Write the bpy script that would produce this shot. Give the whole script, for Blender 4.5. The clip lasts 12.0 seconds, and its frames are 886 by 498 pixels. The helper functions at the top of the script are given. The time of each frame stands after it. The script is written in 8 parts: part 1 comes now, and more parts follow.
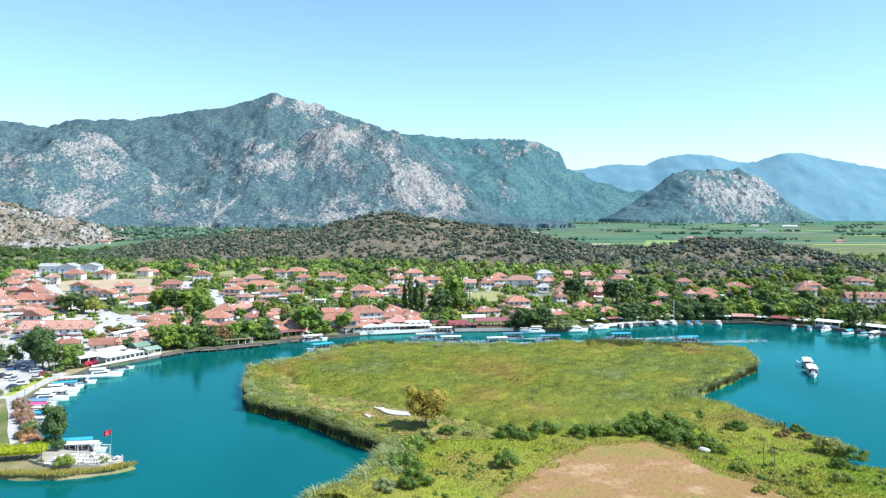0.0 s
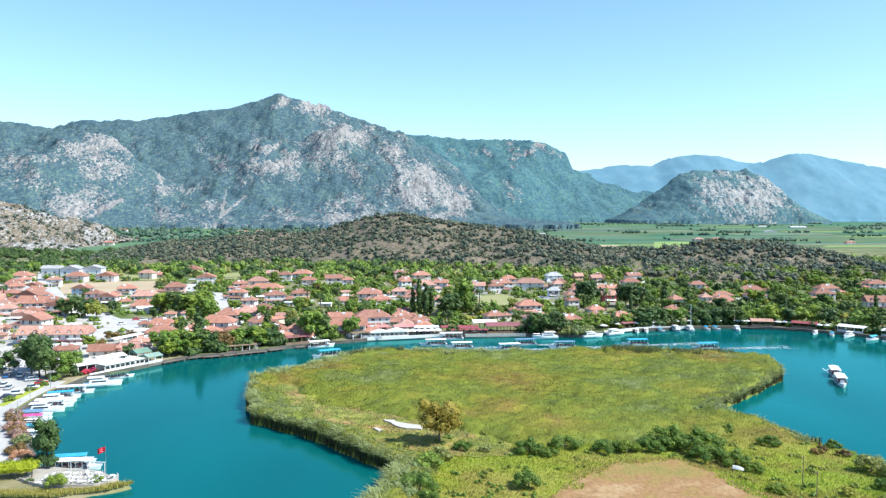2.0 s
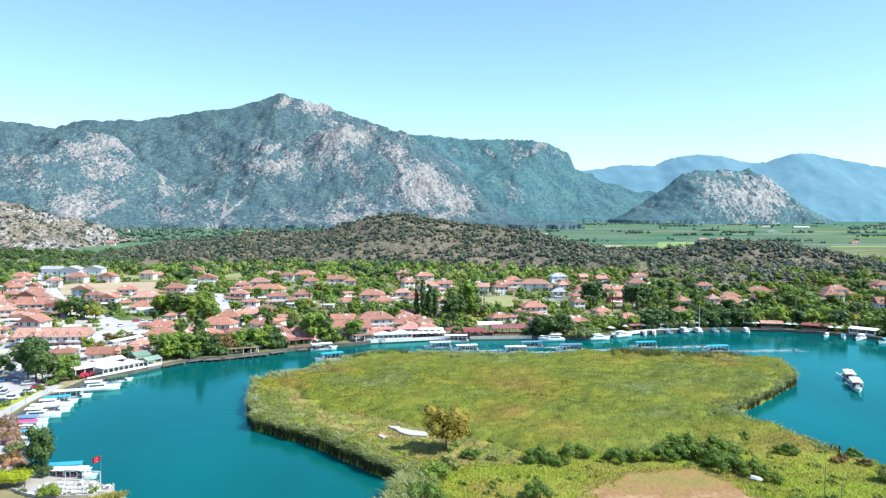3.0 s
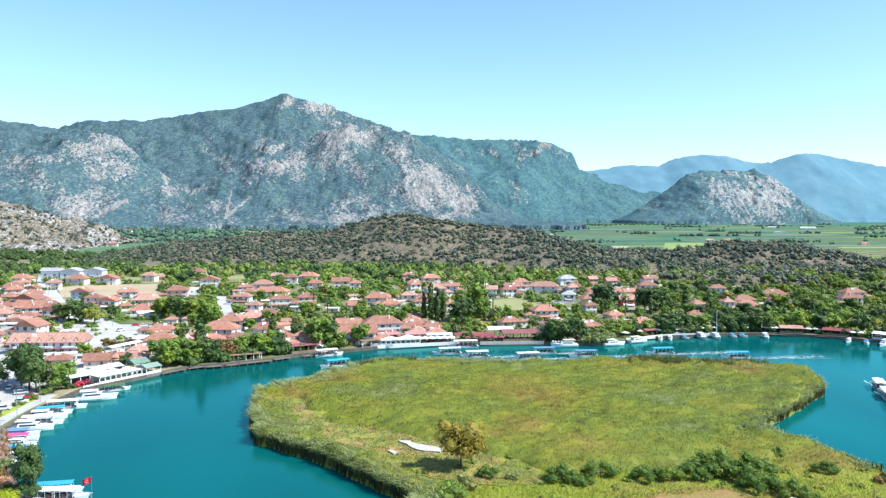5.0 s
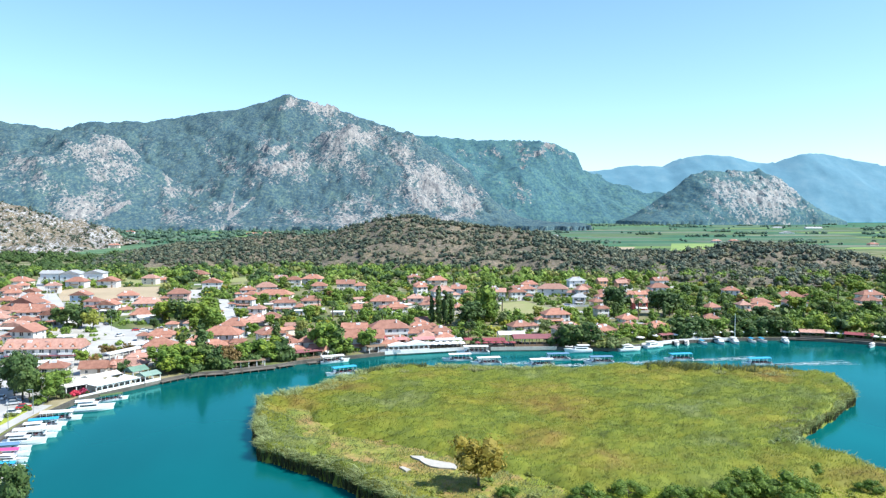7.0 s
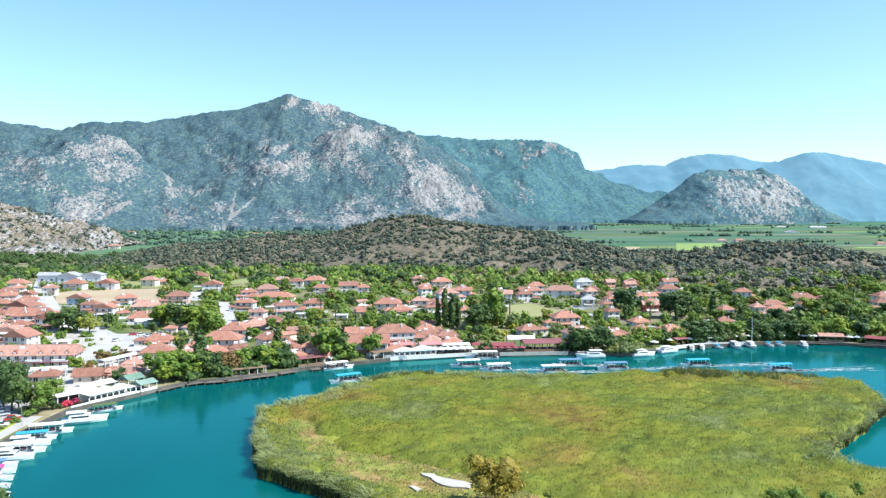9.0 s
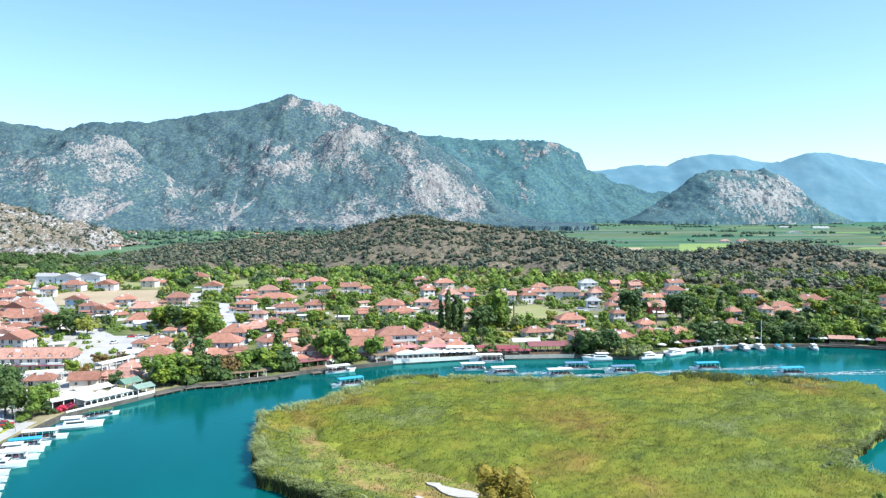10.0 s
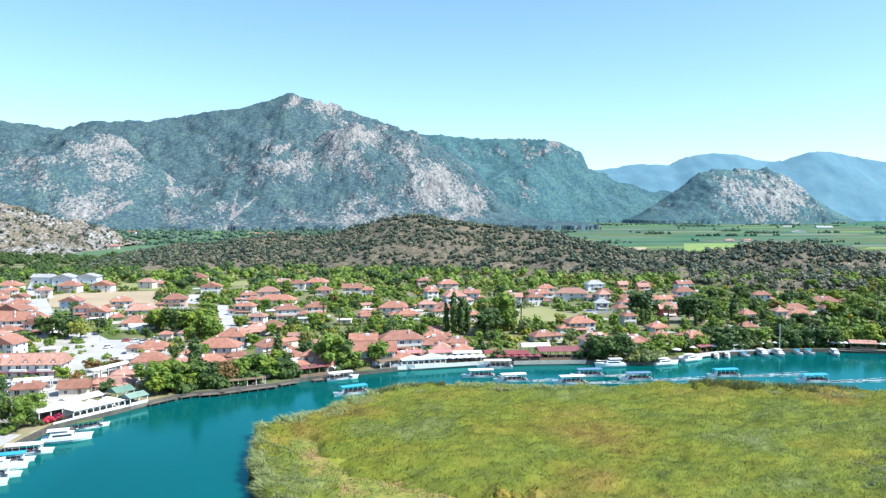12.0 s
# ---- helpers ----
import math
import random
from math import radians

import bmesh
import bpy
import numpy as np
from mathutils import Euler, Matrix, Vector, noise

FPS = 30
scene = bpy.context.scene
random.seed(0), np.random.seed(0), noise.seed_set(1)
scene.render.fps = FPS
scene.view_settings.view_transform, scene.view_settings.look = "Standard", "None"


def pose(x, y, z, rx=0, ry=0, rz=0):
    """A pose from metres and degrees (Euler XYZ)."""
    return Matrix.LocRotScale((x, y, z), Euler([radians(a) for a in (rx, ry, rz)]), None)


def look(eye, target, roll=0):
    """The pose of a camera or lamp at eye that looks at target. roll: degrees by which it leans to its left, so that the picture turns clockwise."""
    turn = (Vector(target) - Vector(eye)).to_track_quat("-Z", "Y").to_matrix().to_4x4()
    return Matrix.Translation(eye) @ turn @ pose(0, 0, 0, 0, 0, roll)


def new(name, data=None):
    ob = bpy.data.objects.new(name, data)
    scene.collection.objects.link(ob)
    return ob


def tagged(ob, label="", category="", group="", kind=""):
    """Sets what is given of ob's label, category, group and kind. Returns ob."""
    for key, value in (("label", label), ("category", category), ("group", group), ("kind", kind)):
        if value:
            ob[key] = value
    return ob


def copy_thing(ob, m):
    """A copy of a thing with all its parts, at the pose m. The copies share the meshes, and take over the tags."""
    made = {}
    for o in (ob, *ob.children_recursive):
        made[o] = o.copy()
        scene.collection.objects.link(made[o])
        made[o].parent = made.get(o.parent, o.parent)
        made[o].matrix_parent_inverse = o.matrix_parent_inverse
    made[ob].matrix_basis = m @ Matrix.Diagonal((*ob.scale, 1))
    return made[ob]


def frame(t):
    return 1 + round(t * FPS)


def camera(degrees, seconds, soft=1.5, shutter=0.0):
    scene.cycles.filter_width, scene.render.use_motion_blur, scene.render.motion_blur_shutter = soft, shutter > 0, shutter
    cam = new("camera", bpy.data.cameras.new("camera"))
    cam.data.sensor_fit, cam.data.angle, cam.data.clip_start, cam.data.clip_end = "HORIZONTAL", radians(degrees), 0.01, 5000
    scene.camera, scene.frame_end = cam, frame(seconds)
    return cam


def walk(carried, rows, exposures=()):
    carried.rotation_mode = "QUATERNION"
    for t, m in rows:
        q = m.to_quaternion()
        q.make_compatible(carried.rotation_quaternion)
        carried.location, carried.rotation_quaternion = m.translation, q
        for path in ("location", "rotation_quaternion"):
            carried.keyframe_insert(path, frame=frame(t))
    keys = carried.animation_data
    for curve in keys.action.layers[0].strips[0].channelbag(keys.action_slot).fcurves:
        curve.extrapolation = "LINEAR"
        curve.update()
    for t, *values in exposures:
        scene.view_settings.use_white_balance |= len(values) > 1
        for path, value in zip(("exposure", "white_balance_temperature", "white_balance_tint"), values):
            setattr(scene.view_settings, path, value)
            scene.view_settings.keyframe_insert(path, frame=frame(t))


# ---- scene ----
cam = camera(60.0, 12.0, soft=1.3)
PATH = [
    (0, (2.147, -5.39, 57.807), (2.411, -3.41, 57.704), 0.1),
    (0.5, (2.151, -2.553, 57.808), (2.411, -0.573, 57.706), 0.1),
    (1, (1.858, 0.134, 57.951), (2.115, 2.115, 57.849), 0.1),
    (1.5, (1.447, 3.018, 58.085), (1.702, 4.999, 57.983), 0.1),
    (2, (1.266, 5.711, 58.21), (1.517, 7.692, 58.109), 0.1),
    (2.5, (1.101, 8.852, 58.238), (1.35, 10.834, 58.137), 0.1),
    (3, (0.853, 11.712, 58.295), (1.099, 13.694, 58.194), 0.1),
    (5, (-0.374, 23.222, 58.595), (-0.136, 25.205, 58.495), 0.1),
    (5.5, (-0.697, 26.017, 58.637), (-0.462, 28.0, 58.537), 0.0),
    (6, (-0.998, 28.798, 58.662), (-0.764, 30.781, 58.563), 0.0),
    (6.5, (-1.445, 31.686, 58.611), (-1.212, 33.67, 58.514), -0.0),
    (7, (-1.79, 34.513, 58.704), (-1.559, 36.498, 58.606), -0.0),
    (9, (-2.798, 45.874, 59.065), (-2.571, 47.858, 58.966), -0.1),
    (9.5, (-3.087, 48.963, 59.047), (-2.861, 50.948, 58.948), -0.1),
    (10, (-3.119, 51.744, 58.972), (-2.895, 53.729, 58.874), -0.1),
    (10.5, (-3.321, 54.935, 58.974), (-3.097, 56.92, 58.876), -0.1),
    (11, (-3.462, 58.051, 58.986), (-3.239, 60.037, 58.888), -0.1),
    (11.5, (-3.721, 60.87, 59.108), (-3.498, 62.855, 59.009), -0.1),
    (12, (-3.94, 64.054, 59.181), (-3.718, 66.039, 59.081), -0.1),
]
walk(cam, [(t, look(eye, target, roll)) for t, eye, target, roll in PATH], [(0.0, 0.79, 5600, 5.0), (12.0, 0.79, 5600, 5.0)])


# ---- sky, sun and exposure ----
SUN_EL, SUN_AZ = radians(49), radians(114)
world = bpy.data.worlds.new("sky")
scene.world = world
world.use_nodes = True
wt = world.node_tree
wt.nodes.clear()
sky = wt.nodes.new("ShaderNodeTexSky")
sky.sky_type = "NISHITA"
sky.sun_disc = False
sky.sun_elevation, sky.sun_rotation = SUN_EL, SUN_AZ
sky.altitude, sky.air_density, sky.dust_density, sky.ozone_density = 0, 1.0, 0.5, 2.8
bg = wt.nodes.new("ShaderNodeBackground")
bg.inputs["Strength"].default_value = 0.13
wo = wt.nodes.new("ShaderNodeOutputWorld")
wt.links.new(sky.outputs[0], bg.inputs[0])
wt.links.new(bg.outputs[0], wo.inputs[0])
sun_data = bpy.data.lights.new("sun", "SUN")
sun_data.energy, sun_data.angle, sun_data.color = 5.0, radians(0.53), (1.0, 0.90, 0.74)
sun = new("sun", sun_data)
sun_dir = Vector((math.sin(SUN_AZ) * math.cos(SUN_EL), math.cos(SUN_AZ) * math.cos(SUN_EL), math.sin(SUN_EL)))
sun.matrix_world = look(sun_dir * 500, (0, 0, 0))

# ---- materials ----
rng = np.random.default_rng(7)


def nodes_of(name):
    m = bpy.data.materials.new(name)
    m.use_nodes = True
    nt = m.node_tree
    return m, nt, nt.nodes["Principled BSDF"]


def noise_tex(nt, scale, detail=4.0, rough=0.55, space="Object", warp=None):
    tc = nt.nodes.new("ShaderNodeTexCoord") if space != "World" else nt.nodes.new("ShaderNodeNewGeometry")
    n = nt.nodes.new("ShaderNodeTexNoise")
    n.inputs["Scale"].default_value, n.inputs["Detail"].default_value = scale, detail
    n.inputs["Roughness"].default_value = rough
    src = tc.outputs["Position"] if space == "World" else tc.outputs["Object"]
    if warp:
        mp = nt.nodes.new("ShaderNodeMapping")
        mp.inputs["Scale"].default_value = warp
        nt.links.new(src, mp.inputs[0])
        src = mp.outputs[0]
    nt.links.new(src, n.inputs["Vector"])
    return n.outputs["Fac"]


def ramp(nt, fac, stops):
    r = nt.nodes.new("ShaderNodeValToRGB")
    e = r.color_ramp.elements
    e[0].position, e[0].color = stops[0][0], (*stops[0][1], 1)
    e[1].position, e[1].color = stops[-1][0], (*stops[-1][1], 1)
    for p, c in stops[1:-1]:
        k = e.new(p)
        k.color = (*c, 1)
    nt.links.new(fac, r.inputs[0])
    return r.outputs[0]


def mix(nt, fac, a, b, how="MIX"):
    n = nt.nodes.new("ShaderNodeMix")
    n.data_type, n.blend_type = "RGBA", how
    for key, val in ((0, fac), (6, a), (7, b)):
        if isinstance(val, (int, float)):
            n.inputs[key].default_value = val
        elif isinstance(val, tuple):
            n.inputs[key].default_value = (*val, 1)
        else:
            nt.links.new(val, n.inputs[key])
    return n.outputs[2]


def bump(nt, bsdf, height, strength, dist):
    b = nt.nodes.new("ShaderNodeBump")
    b.inputs["Strength"].default_value, b.inputs["Distance"].default_value = strength, dist
    nt.links.new(height, b.inputs["Height"])
    nt.links.new(b.outputs[0], bsdf.inputs["Normal"])


def grey(v):
    return (v, v, v)


def plain(name, c1, c2, scale=0.8, rough=0.75, metal=0.0, grain=8.0, relief=0.15, dist=0.02, per_thing=0.0, space="Object"):
    """Two colours mixed by broad stains and by fine grain, with fine relief."""
    m, nt, b = nodes_of(name)
    broad = noise_tex(nt, scale, 3, 0.6, space)
    fine = noise_tex(nt, grain, 5, 0.65, space)
    col = mix(nt, ramp(nt, broad, [(0.35, grey(0)), (0.68, grey(1))]), c1, c2)
    col = mix(nt, 0.35, col, ramp(nt, fine, [(0.3, grey(0.55)), (0.7, grey(1.0))]), "MULTIPLY")
    if per_thing:
        oi = nt.nodes.new("ShaderNodeObjectInfo")
        col = mix(nt, 1.0, col, ramp(nt, oi.outputs["Random"], [(0, grey(1 - per_thing)), (1, grey(1.0))]), "MULTIPLY")
    nt.links.new(col, b.inputs["Base Color"])
    b.inputs["Roughness"].default_value, b.inputs["Metallic"].default_value = rough, metal
    bump(nt, b, fine, relief, dist)
    return m


def foliage(name, dark, mid, light, glow=0.25, patch=0.0, patch_cols=None):
    """Leaves: every leaf differs, every plant differs, some light passes through."""
    m, nt, b = nodes_of(name)
    geo = nt.nodes.new("ShaderNodeNewGeometry")
    oi = nt.nodes.new("ShaderNodeObjectInfo")
    col = ramp(nt, geo.outputs["Random Per Island"], [(0.0, dark), (0.5, mid), (1.0, light)])
    tone = ramp(nt, oi.outputs["Random"], [(0.0, (0.72, 0.8, 0.75)), (0.5, (1.0, 1.0, 1.0)), (1.0, (1.25, 1.12, 0.8))])
    col = mix(nt, 1.0, col, tone, "MULTIPLY")
    if patch_cols:
        n = noise_tex(nt, patch, 5, 0.62, "World")
        col = mix(nt, 0.72, col, ramp(nt, n, patch_cols))
        n2 = noise_tex(nt, patch * 6, 4, 0.65, "World")
        col = mix(nt, 0.85, col, ramp(nt, n2, [(0.32, grey(0.58)), (0.44, grey(0.92)), (0.54, grey(1.0)), (0.68, (1.24, 1.20, 1.10))]), "MULTIPLY")
    nt.links.new(col, b.inputs["Base Color"])
    b.inputs["Roughness"].default_value = 0.6
    b.inputs["Specular IOR Level"].default_value = 0.25
    tr = nt.nodes.new("ShaderNodeBsdfTranslucent")
    nt.links.new(col, tr.inputs[0])
    mx = nt.nodes.new("ShaderNodeMixShader")
    mx.inputs[0].default_value = glow
    out = nt.nodes["Material Output"]
    nt.links.new(b.outputs[0], mx.inputs[1])
    nt.links.new(tr.outputs[0], mx.inputs[2])
    nt.links.new(mx.outputs[0], out.inputs[0])
    return m


M = {}
M["white"] = plain("white_plaster", (0.74, 0.725, 0.70), (0.64, 0.62, 0.59), 0.25, 0.85, grain=2.0)
M["cream"] = plain("cream_plaster", (0.72, 0.66, 0.57), (0.62, 0.56, 0.47), 0.25, 0.85, grain=2.0)
M["pink"] = plain("pink_plaster", (0.75, 0.50, 0.42), (0.64, 0.42, 0.36), 0.25, 0.85, grain=2.0)
M["blue"] = plain("pale_blue_plaster", (0.55, 0.66, 0.76), (0.48, 0.58, 0.68), 0.25, 0.85, grain=2.0)
M["pale"] = plain("pale_grey_plaster", (0.82, 0.82, 0.82), (0.74, 0.74, 0.75), 0.25, 0.85, grain=2.0)
M["orange"] = plain("orange_plaster", (0.75, 0.42, 0.24), (0.66, 0.36, 0.20), 0.25, 0.85, grain=2.0)
M["red"] = plain("red_plaster", (0.60, 0.12, 0.10), (0.50, 0.10, 0.08), 0.25, 0.85, grain=2.0)
M["roof"] = plain("terracotta_tiles", (0.48, 0.235, 0.16), (0.34, 0.15, 0.10), 0.7, 0.85, grain=3.2, relief=0.5, dist=0.06, per_thing=0.42)
M["roof_pink"] = plain("faded_terracotta_tiles", (0.52, 0.30, 0.23), (0.38, 0.20, 0.15), 0.7, 0.85, grain=3.2, relief=0.5, dist=0.06, per_thing=0.3)
M["roof_old"] = plain("weathered_terracotta_tiles", (0.38, 0.19, 0.135), (0.29, 0.135, 0.095), 0.5, 0.88, grain=2.6, relief=0.5, dist=0.06, per_thing=0.3)
M["roof_grey"] = plain("pale_grey_sheet_roof", (0.42, 0.415, 0.41), (0.34, 0.34, 0.345), 0.5, 0.6, grain=3.0)
M["roof_red"] = plain("dark_red_sheet_roof", (0.27, 0.10, 0.10), (0.21, 0.08, 0.08), 0.4, 0.6, grain=3.0)
M["frame"] = plain("window_frame_paint", (0.72, 0.70, 0.66), (0.62, 0.60, 0.56), 1.0, 0.5)
M["wood"] = plain("weathered_wood", (0.26, 0.17, 0.10), (0.18, 0.12, 0.08), 1.0, 0.75, grain=6)
M["deck"] = plain("grey_deck_boards", (0.19, 0.165, 0.14), (0.12, 0.105, 0.09), 0.6, 0.8, grain=5)
M["concrete"] = plain("pale_concrete", (0.48, 0.46, 0.43), (0.37, 0.35, 0.33), 0.15, 0.9, grain=1.6)
M["road"] = plain("sun_bleached_paving", (0.50, 0.48, 0.455), (0.40, 0.38, 0.36), 0.06, 0.9, grain=1.2)
M["lane"] = plain("dusty_pale_paving", (0.50, 0.47, 0.42), (0.36, 0.33, 0.28), 0.12, 0.92, grain=0.9, space="World")
M["canvas"] = plain("white_canvas", (0.76, 0.75, 0.73), (0.68, 0.67, 0.655), 0.4, 0.8, grain=4)
M["canvas_cream"] = plain("cream_canvas", (0.70, 0.66, 0.60), (0.60, 0.56, 0.50), 0.4, 0.85, grain=3)
M["canvas_rose"] = plain("faded_rose_canvas", (0.50, 0.24, 0.22), (0.42, 0.19, 0.18), 0.4, 0.8, grain=4)
M["canvas_moss"] = plain("dull_green_canvas", (0.16, 0.26, 0.19), (0.12, 0.20, 0.15), 0.4, 0.8, grain=4)
M["canvas_red"] = plain("dark_red_canvas", (0.27, 0.06, 0.07), (0.21, 0.05, 0.06), 0.4, 0.8, grain=4)
M["canvas_blue"] = plain("bright_blue_canvas", (0.06, 0.36, 0.56), (0.05, 0.30, 0.48), 0.4, 0.7, grain=4)
M["canvas_navy"] = plain("faded_navy_canvas", (0.14, 0.24, 0.38), (0.11, 0.19, 0.30), 0.4, 0.7, grain=4)
M["canvas_pink"] = plain("magenta_canvas", (0.55, 0.08, 0.25), (0.48, 0.07, 0.22), 0.4, 0.7, grain=4)
M["canvas_green"] = plain("pale_green_canvas", (0.24, 0.33, 0.27), (0.19, 0.27, 0.22), 0.4, 0.8, grain=4)
M["canvas_olive"] = plain("olive_green_canvas", (0.10, 0.15, 0.05), (0.07, 0.11, 0.04), 0.6, 0.9, grain=3)
M["hull"] = plain("white_boat_paint", (0.80, 0.80, 0.79), (0.74, 0.74, 0.73), 0.5, 0.35, grain=3, relief=0.03)
M["hull_stripe"] = plain("dark_blue_hull_band", (0.05, 0.08, 0.14), (0.04, 0.07, 0.12), 0.5, 0.4)
M["dark"] = plain("dark_upholstery", (0.05, 0.05, 0.06), (0.035, 0.035, 0.04), 1.0, 0.7)
M["seat_red"] = plain("red_seat_cushion", (0.30, 0.06, 0.06), (0.24, 0.05, 0.05), 1.0, 0.7)
M["metal"] = plain("pale_steel", (0.60, 0.61, 0.62), (0.50, 0.51, 0.52), 1.0, 0.35, 0.8)
M["tyre"] = plain("tyre_rubber", (0.03, 0.03, 0.03), (0.02, 0.02, 0.02), 1.0, 0.9)
M["bark"] = plain("bark", (0.16, 0.12, 0.09), (0.10, 0.08, 0.06), 2.0, 0.95, grain=10, relief=0.5)
M["stone"] = plain("quay_stone", (0.50, 0.46, 0.40), (0.38, 0.35, 0.31), 0.5, 0.9, grain=3, relief=0.5, dist=0.05)
M["flag_red"] = plain("red_flag_cloth", (0.70, 0.01, 0.03), (0.60, 0.01, 0.03), 1.0, 0.8)
M["foam"] = plain("white_wake_foam", (0.80, 0.84, 0.85), (0.60, 0.72, 0.74), 0.5, 0.6, grain=2.5)
for key, c in (("car_white", (0.78, 0.78, 0.78)), ("car_silver", (0.50, 0.51, 0.53)), ("car_blue", (0.05, 0.14, 0.36)), ("car_dark", (0.05, 0.05, 0.06)), ("car_red", (0.45, 0.04, 0.04))):
    M[key] = plain(key + "_paint", c, tuple(v * 0.9 for v in c), 0.5, 0.25, grain=4, relief=0.0)

gm, gnt, gb = nodes_of("dark_window_glass")
gb.inputs["Base Color"].default_value = (0.035, 0.05, 0.06, 1)
gb.inputs["Roughness"].default_value = 0.08
gb.inputs["Specular IOR Level"].default_value = 0.7
gn = noise_tex(gnt, 0.6, 2)
bump(gnt, gb, gn, 0.05, 0.05)
M["glass"] = gm

M["leaf"] = foliage("broad_leaves", (0.105, 0.166, 0.028), (0.16, 0.232, 0.038), (0.235, 0.312, 0.052), 0.26)
M["leaf_dark"] = foliage("dark_leaves", (0.040, 0.070, 0.023), (0.064, 0.106, 0.031), (0.10, 0.152, 0.043), 0.18)
M["leaf_bush"] = foliage("dark_glossy_bush_leaves", (0.085, 0.145, 0.025), (0.135, 0.205, 0.034), (0.21, 0.29, 0.050), 0.40)
M["leaf_olive"] = foliage("olive_leaves", (0.11, 0.14, 0.05), (0.20, 0.24, 0.085), (0.33, 0.36, 0.15), 0.35)
M["leaf_silver"] = foliage("silvery_leaves", (0.18, 0.22, 0.08), (0.28, 0.33, 0.13), (0.41, 0.44, 0.20), 0.42)
M["leaf_rust"] = foliage("rusty_leaves", (0.13, 0.085, 0.03), (0.20, 0.125, 0.045), (0.27, 0.19, 0.07))
M["leaf_lime"] = foliage("lime_hedge_leaves", (0.24, 0.27, 0.01), (0.40, 0.42, 0.015), (0.54, 0.55, 0.03))
M["leaf_gold"] = foliage("gold_green_leaves", (0.175, 0.20, 0.033), (0.25, 0.27, 0.047), (0.335, 0.345, 0.072), 0.3)
M["leaf_amber"] = foliage("amber_green_leaves", (0.20, 0.175, 0.035), (0.29, 0.25, 0.05), (0.38, 0.32, 0.075), 0.45)
M["bloom"] = foliage("pink_blossom", (0.24, 0.15, 0.10), (0.38, 0.22, 0.17), (0.48, 0.32, 0.27))
M["bloom_red"] = foliage("magenta_blossom", (0.32, 0.03, 0.08), (0.50, 0.05, 0.13), (0.60, 0.10, 0.20))
# hill scrub: some haze is mixed into both greens as grey and blue
M["shrub"] = foliage("hazed_hill_shrub_leaves", (0.070, 0.082, 0.058), (0.112, 0.124, 0.088), (0.165, 0.175, 0.126), 0.12)
M["shrub_dark"] = foliage("hazed_dark_hill_tree_leaves", (0.046, 0.060, 0.046), (0.074, 0.094, 0.068), (0.112, 0.136, 0.096), 0.12)
# trees on the plain: leaf greens lightened and blued to paint in haze
M["far_leaf"] = foliage("hazed_distant_tree_leaves", (0.12, 0.18, 0.14), (0.155, 0.225, 0.165), (0.20, 0.275, 0.19), 0.35)
REED = [(0.30, (0.33, 0.20, 0.06)), (0.36, (0.35, 0.275, 0.065)), (0.43, (0.31, 0.295, 0.045)), (0.52, (0.245, 0.288, 0.041)), (0.59, (0.20, 0.245, 0.056)), (0.66, (0.285, 0.32, 0.13))]
M["reed"] = foliage("reed_leaves", (0.20, 0.24, 0.042), (0.26, 0.30, 0.052), (0.33, 0.36, 0.08), 0.45, 0.03, REED)
M["reed_edge"] = foliage("grey_green_reed_leaves", (0.24, 0.27, 0.09), (0.34, 0.375, 0.14), (0.47, 0.49, 0.235), 0.45)
M["reed_silver"] = foliage("feathery_reed_leaves", (0.30, 0.32, 0.12), (0.40, 0.42, 0.18), (0.50, 0.51, 0.27), 0.55)
# stem brown is near black to paint the shade below the reed fringe
M["reed_stem"] = foliage("shade_dark_reed_stems", (0.022, 0.022, 0.010), (0.045, 0.042, 0.018), (0.085, 0.072, 0.032), 0.05)
M["reed_tall"] = foliage("tall_dark_reed_leaves", (0.16, 0.17, 0.06), (0.24, 0.25, 0.09), (0.33, 0.33, 0.14), 0.45)
M["reed_olive"] = foliage("olive_reed_leaves", (0.22, 0.235, 0.085), (0.30, 0.315, 0.12), (0.40, 0.405, 0.18), 0.45)
GRASS = [(0.33, (0.31, 0.19, 0.08)), (0.42, (0.37, 0.29, 0.08)), (0.49, (0.36, 0.37, 0.04)), (0.58, (0.33, 0.42, 0.03)), (0.68, (0.22, 0.30, 0.035))]
M["grass"] = foliage("meadow_grass", (0.20, 0.27, 0.032), (0.28, 0.35, 0.04), (0.36, 0.40, 0.07), 0.42, 0.05, GRASS)
M["spit_grass"] = foliage("rough_bank_grass", (0.27, 0.26, 0.07), (0.36, 0.34, 0.10), (0.46, 0.43, 0.16), 0.4)
M["dry_grass"] = foliage("dry_grass", (0.25, 0.19, 0.06), (0.33, 0.245, 0.085), (0.42, 0.33, 0.14), 0.3)

# ground: pale earth and dry grass in the town, greener where it is lush
m, nt, b = nodes_of("earth_and_grass")
broad = noise_tex(nt, 0.03, 5, 0.6, "World")
fine = noise_tex(nt, 0.6, 6, 0.7, "World")
plainland = ramp(nt, broad, [(0.35, (0.14, 0.17, 0.09)), (0.6, (0.09, 0.15, 0.075))])
earth = ramp(nt, broad, [(0.3, (0.40, 0.34, 0.25)), (0.45, (0.24, 0.21, 0.11)), (0.6, (0.11, 0.14, 0.045))])
green = ramp(nt, broad, [(0.35, (0.28, 0.23, 0.07)), (0.5, (0.26, 0.27, 0.045)), (0.65, (0.19, 0.25, 0.035))])
at = nt.nodes.new("ShaderNodeAttribute")
at.attribute_name = "lush"
to_plain = nt.nodes.new("ShaderNodeMapRange")
to_plain.inputs[2].default_value = 0.5
nt.links.new(at.outputs["Fac"], to_plain.inputs[0])
to_meadow = nt.nodes.new("ShaderNodeMapRange")
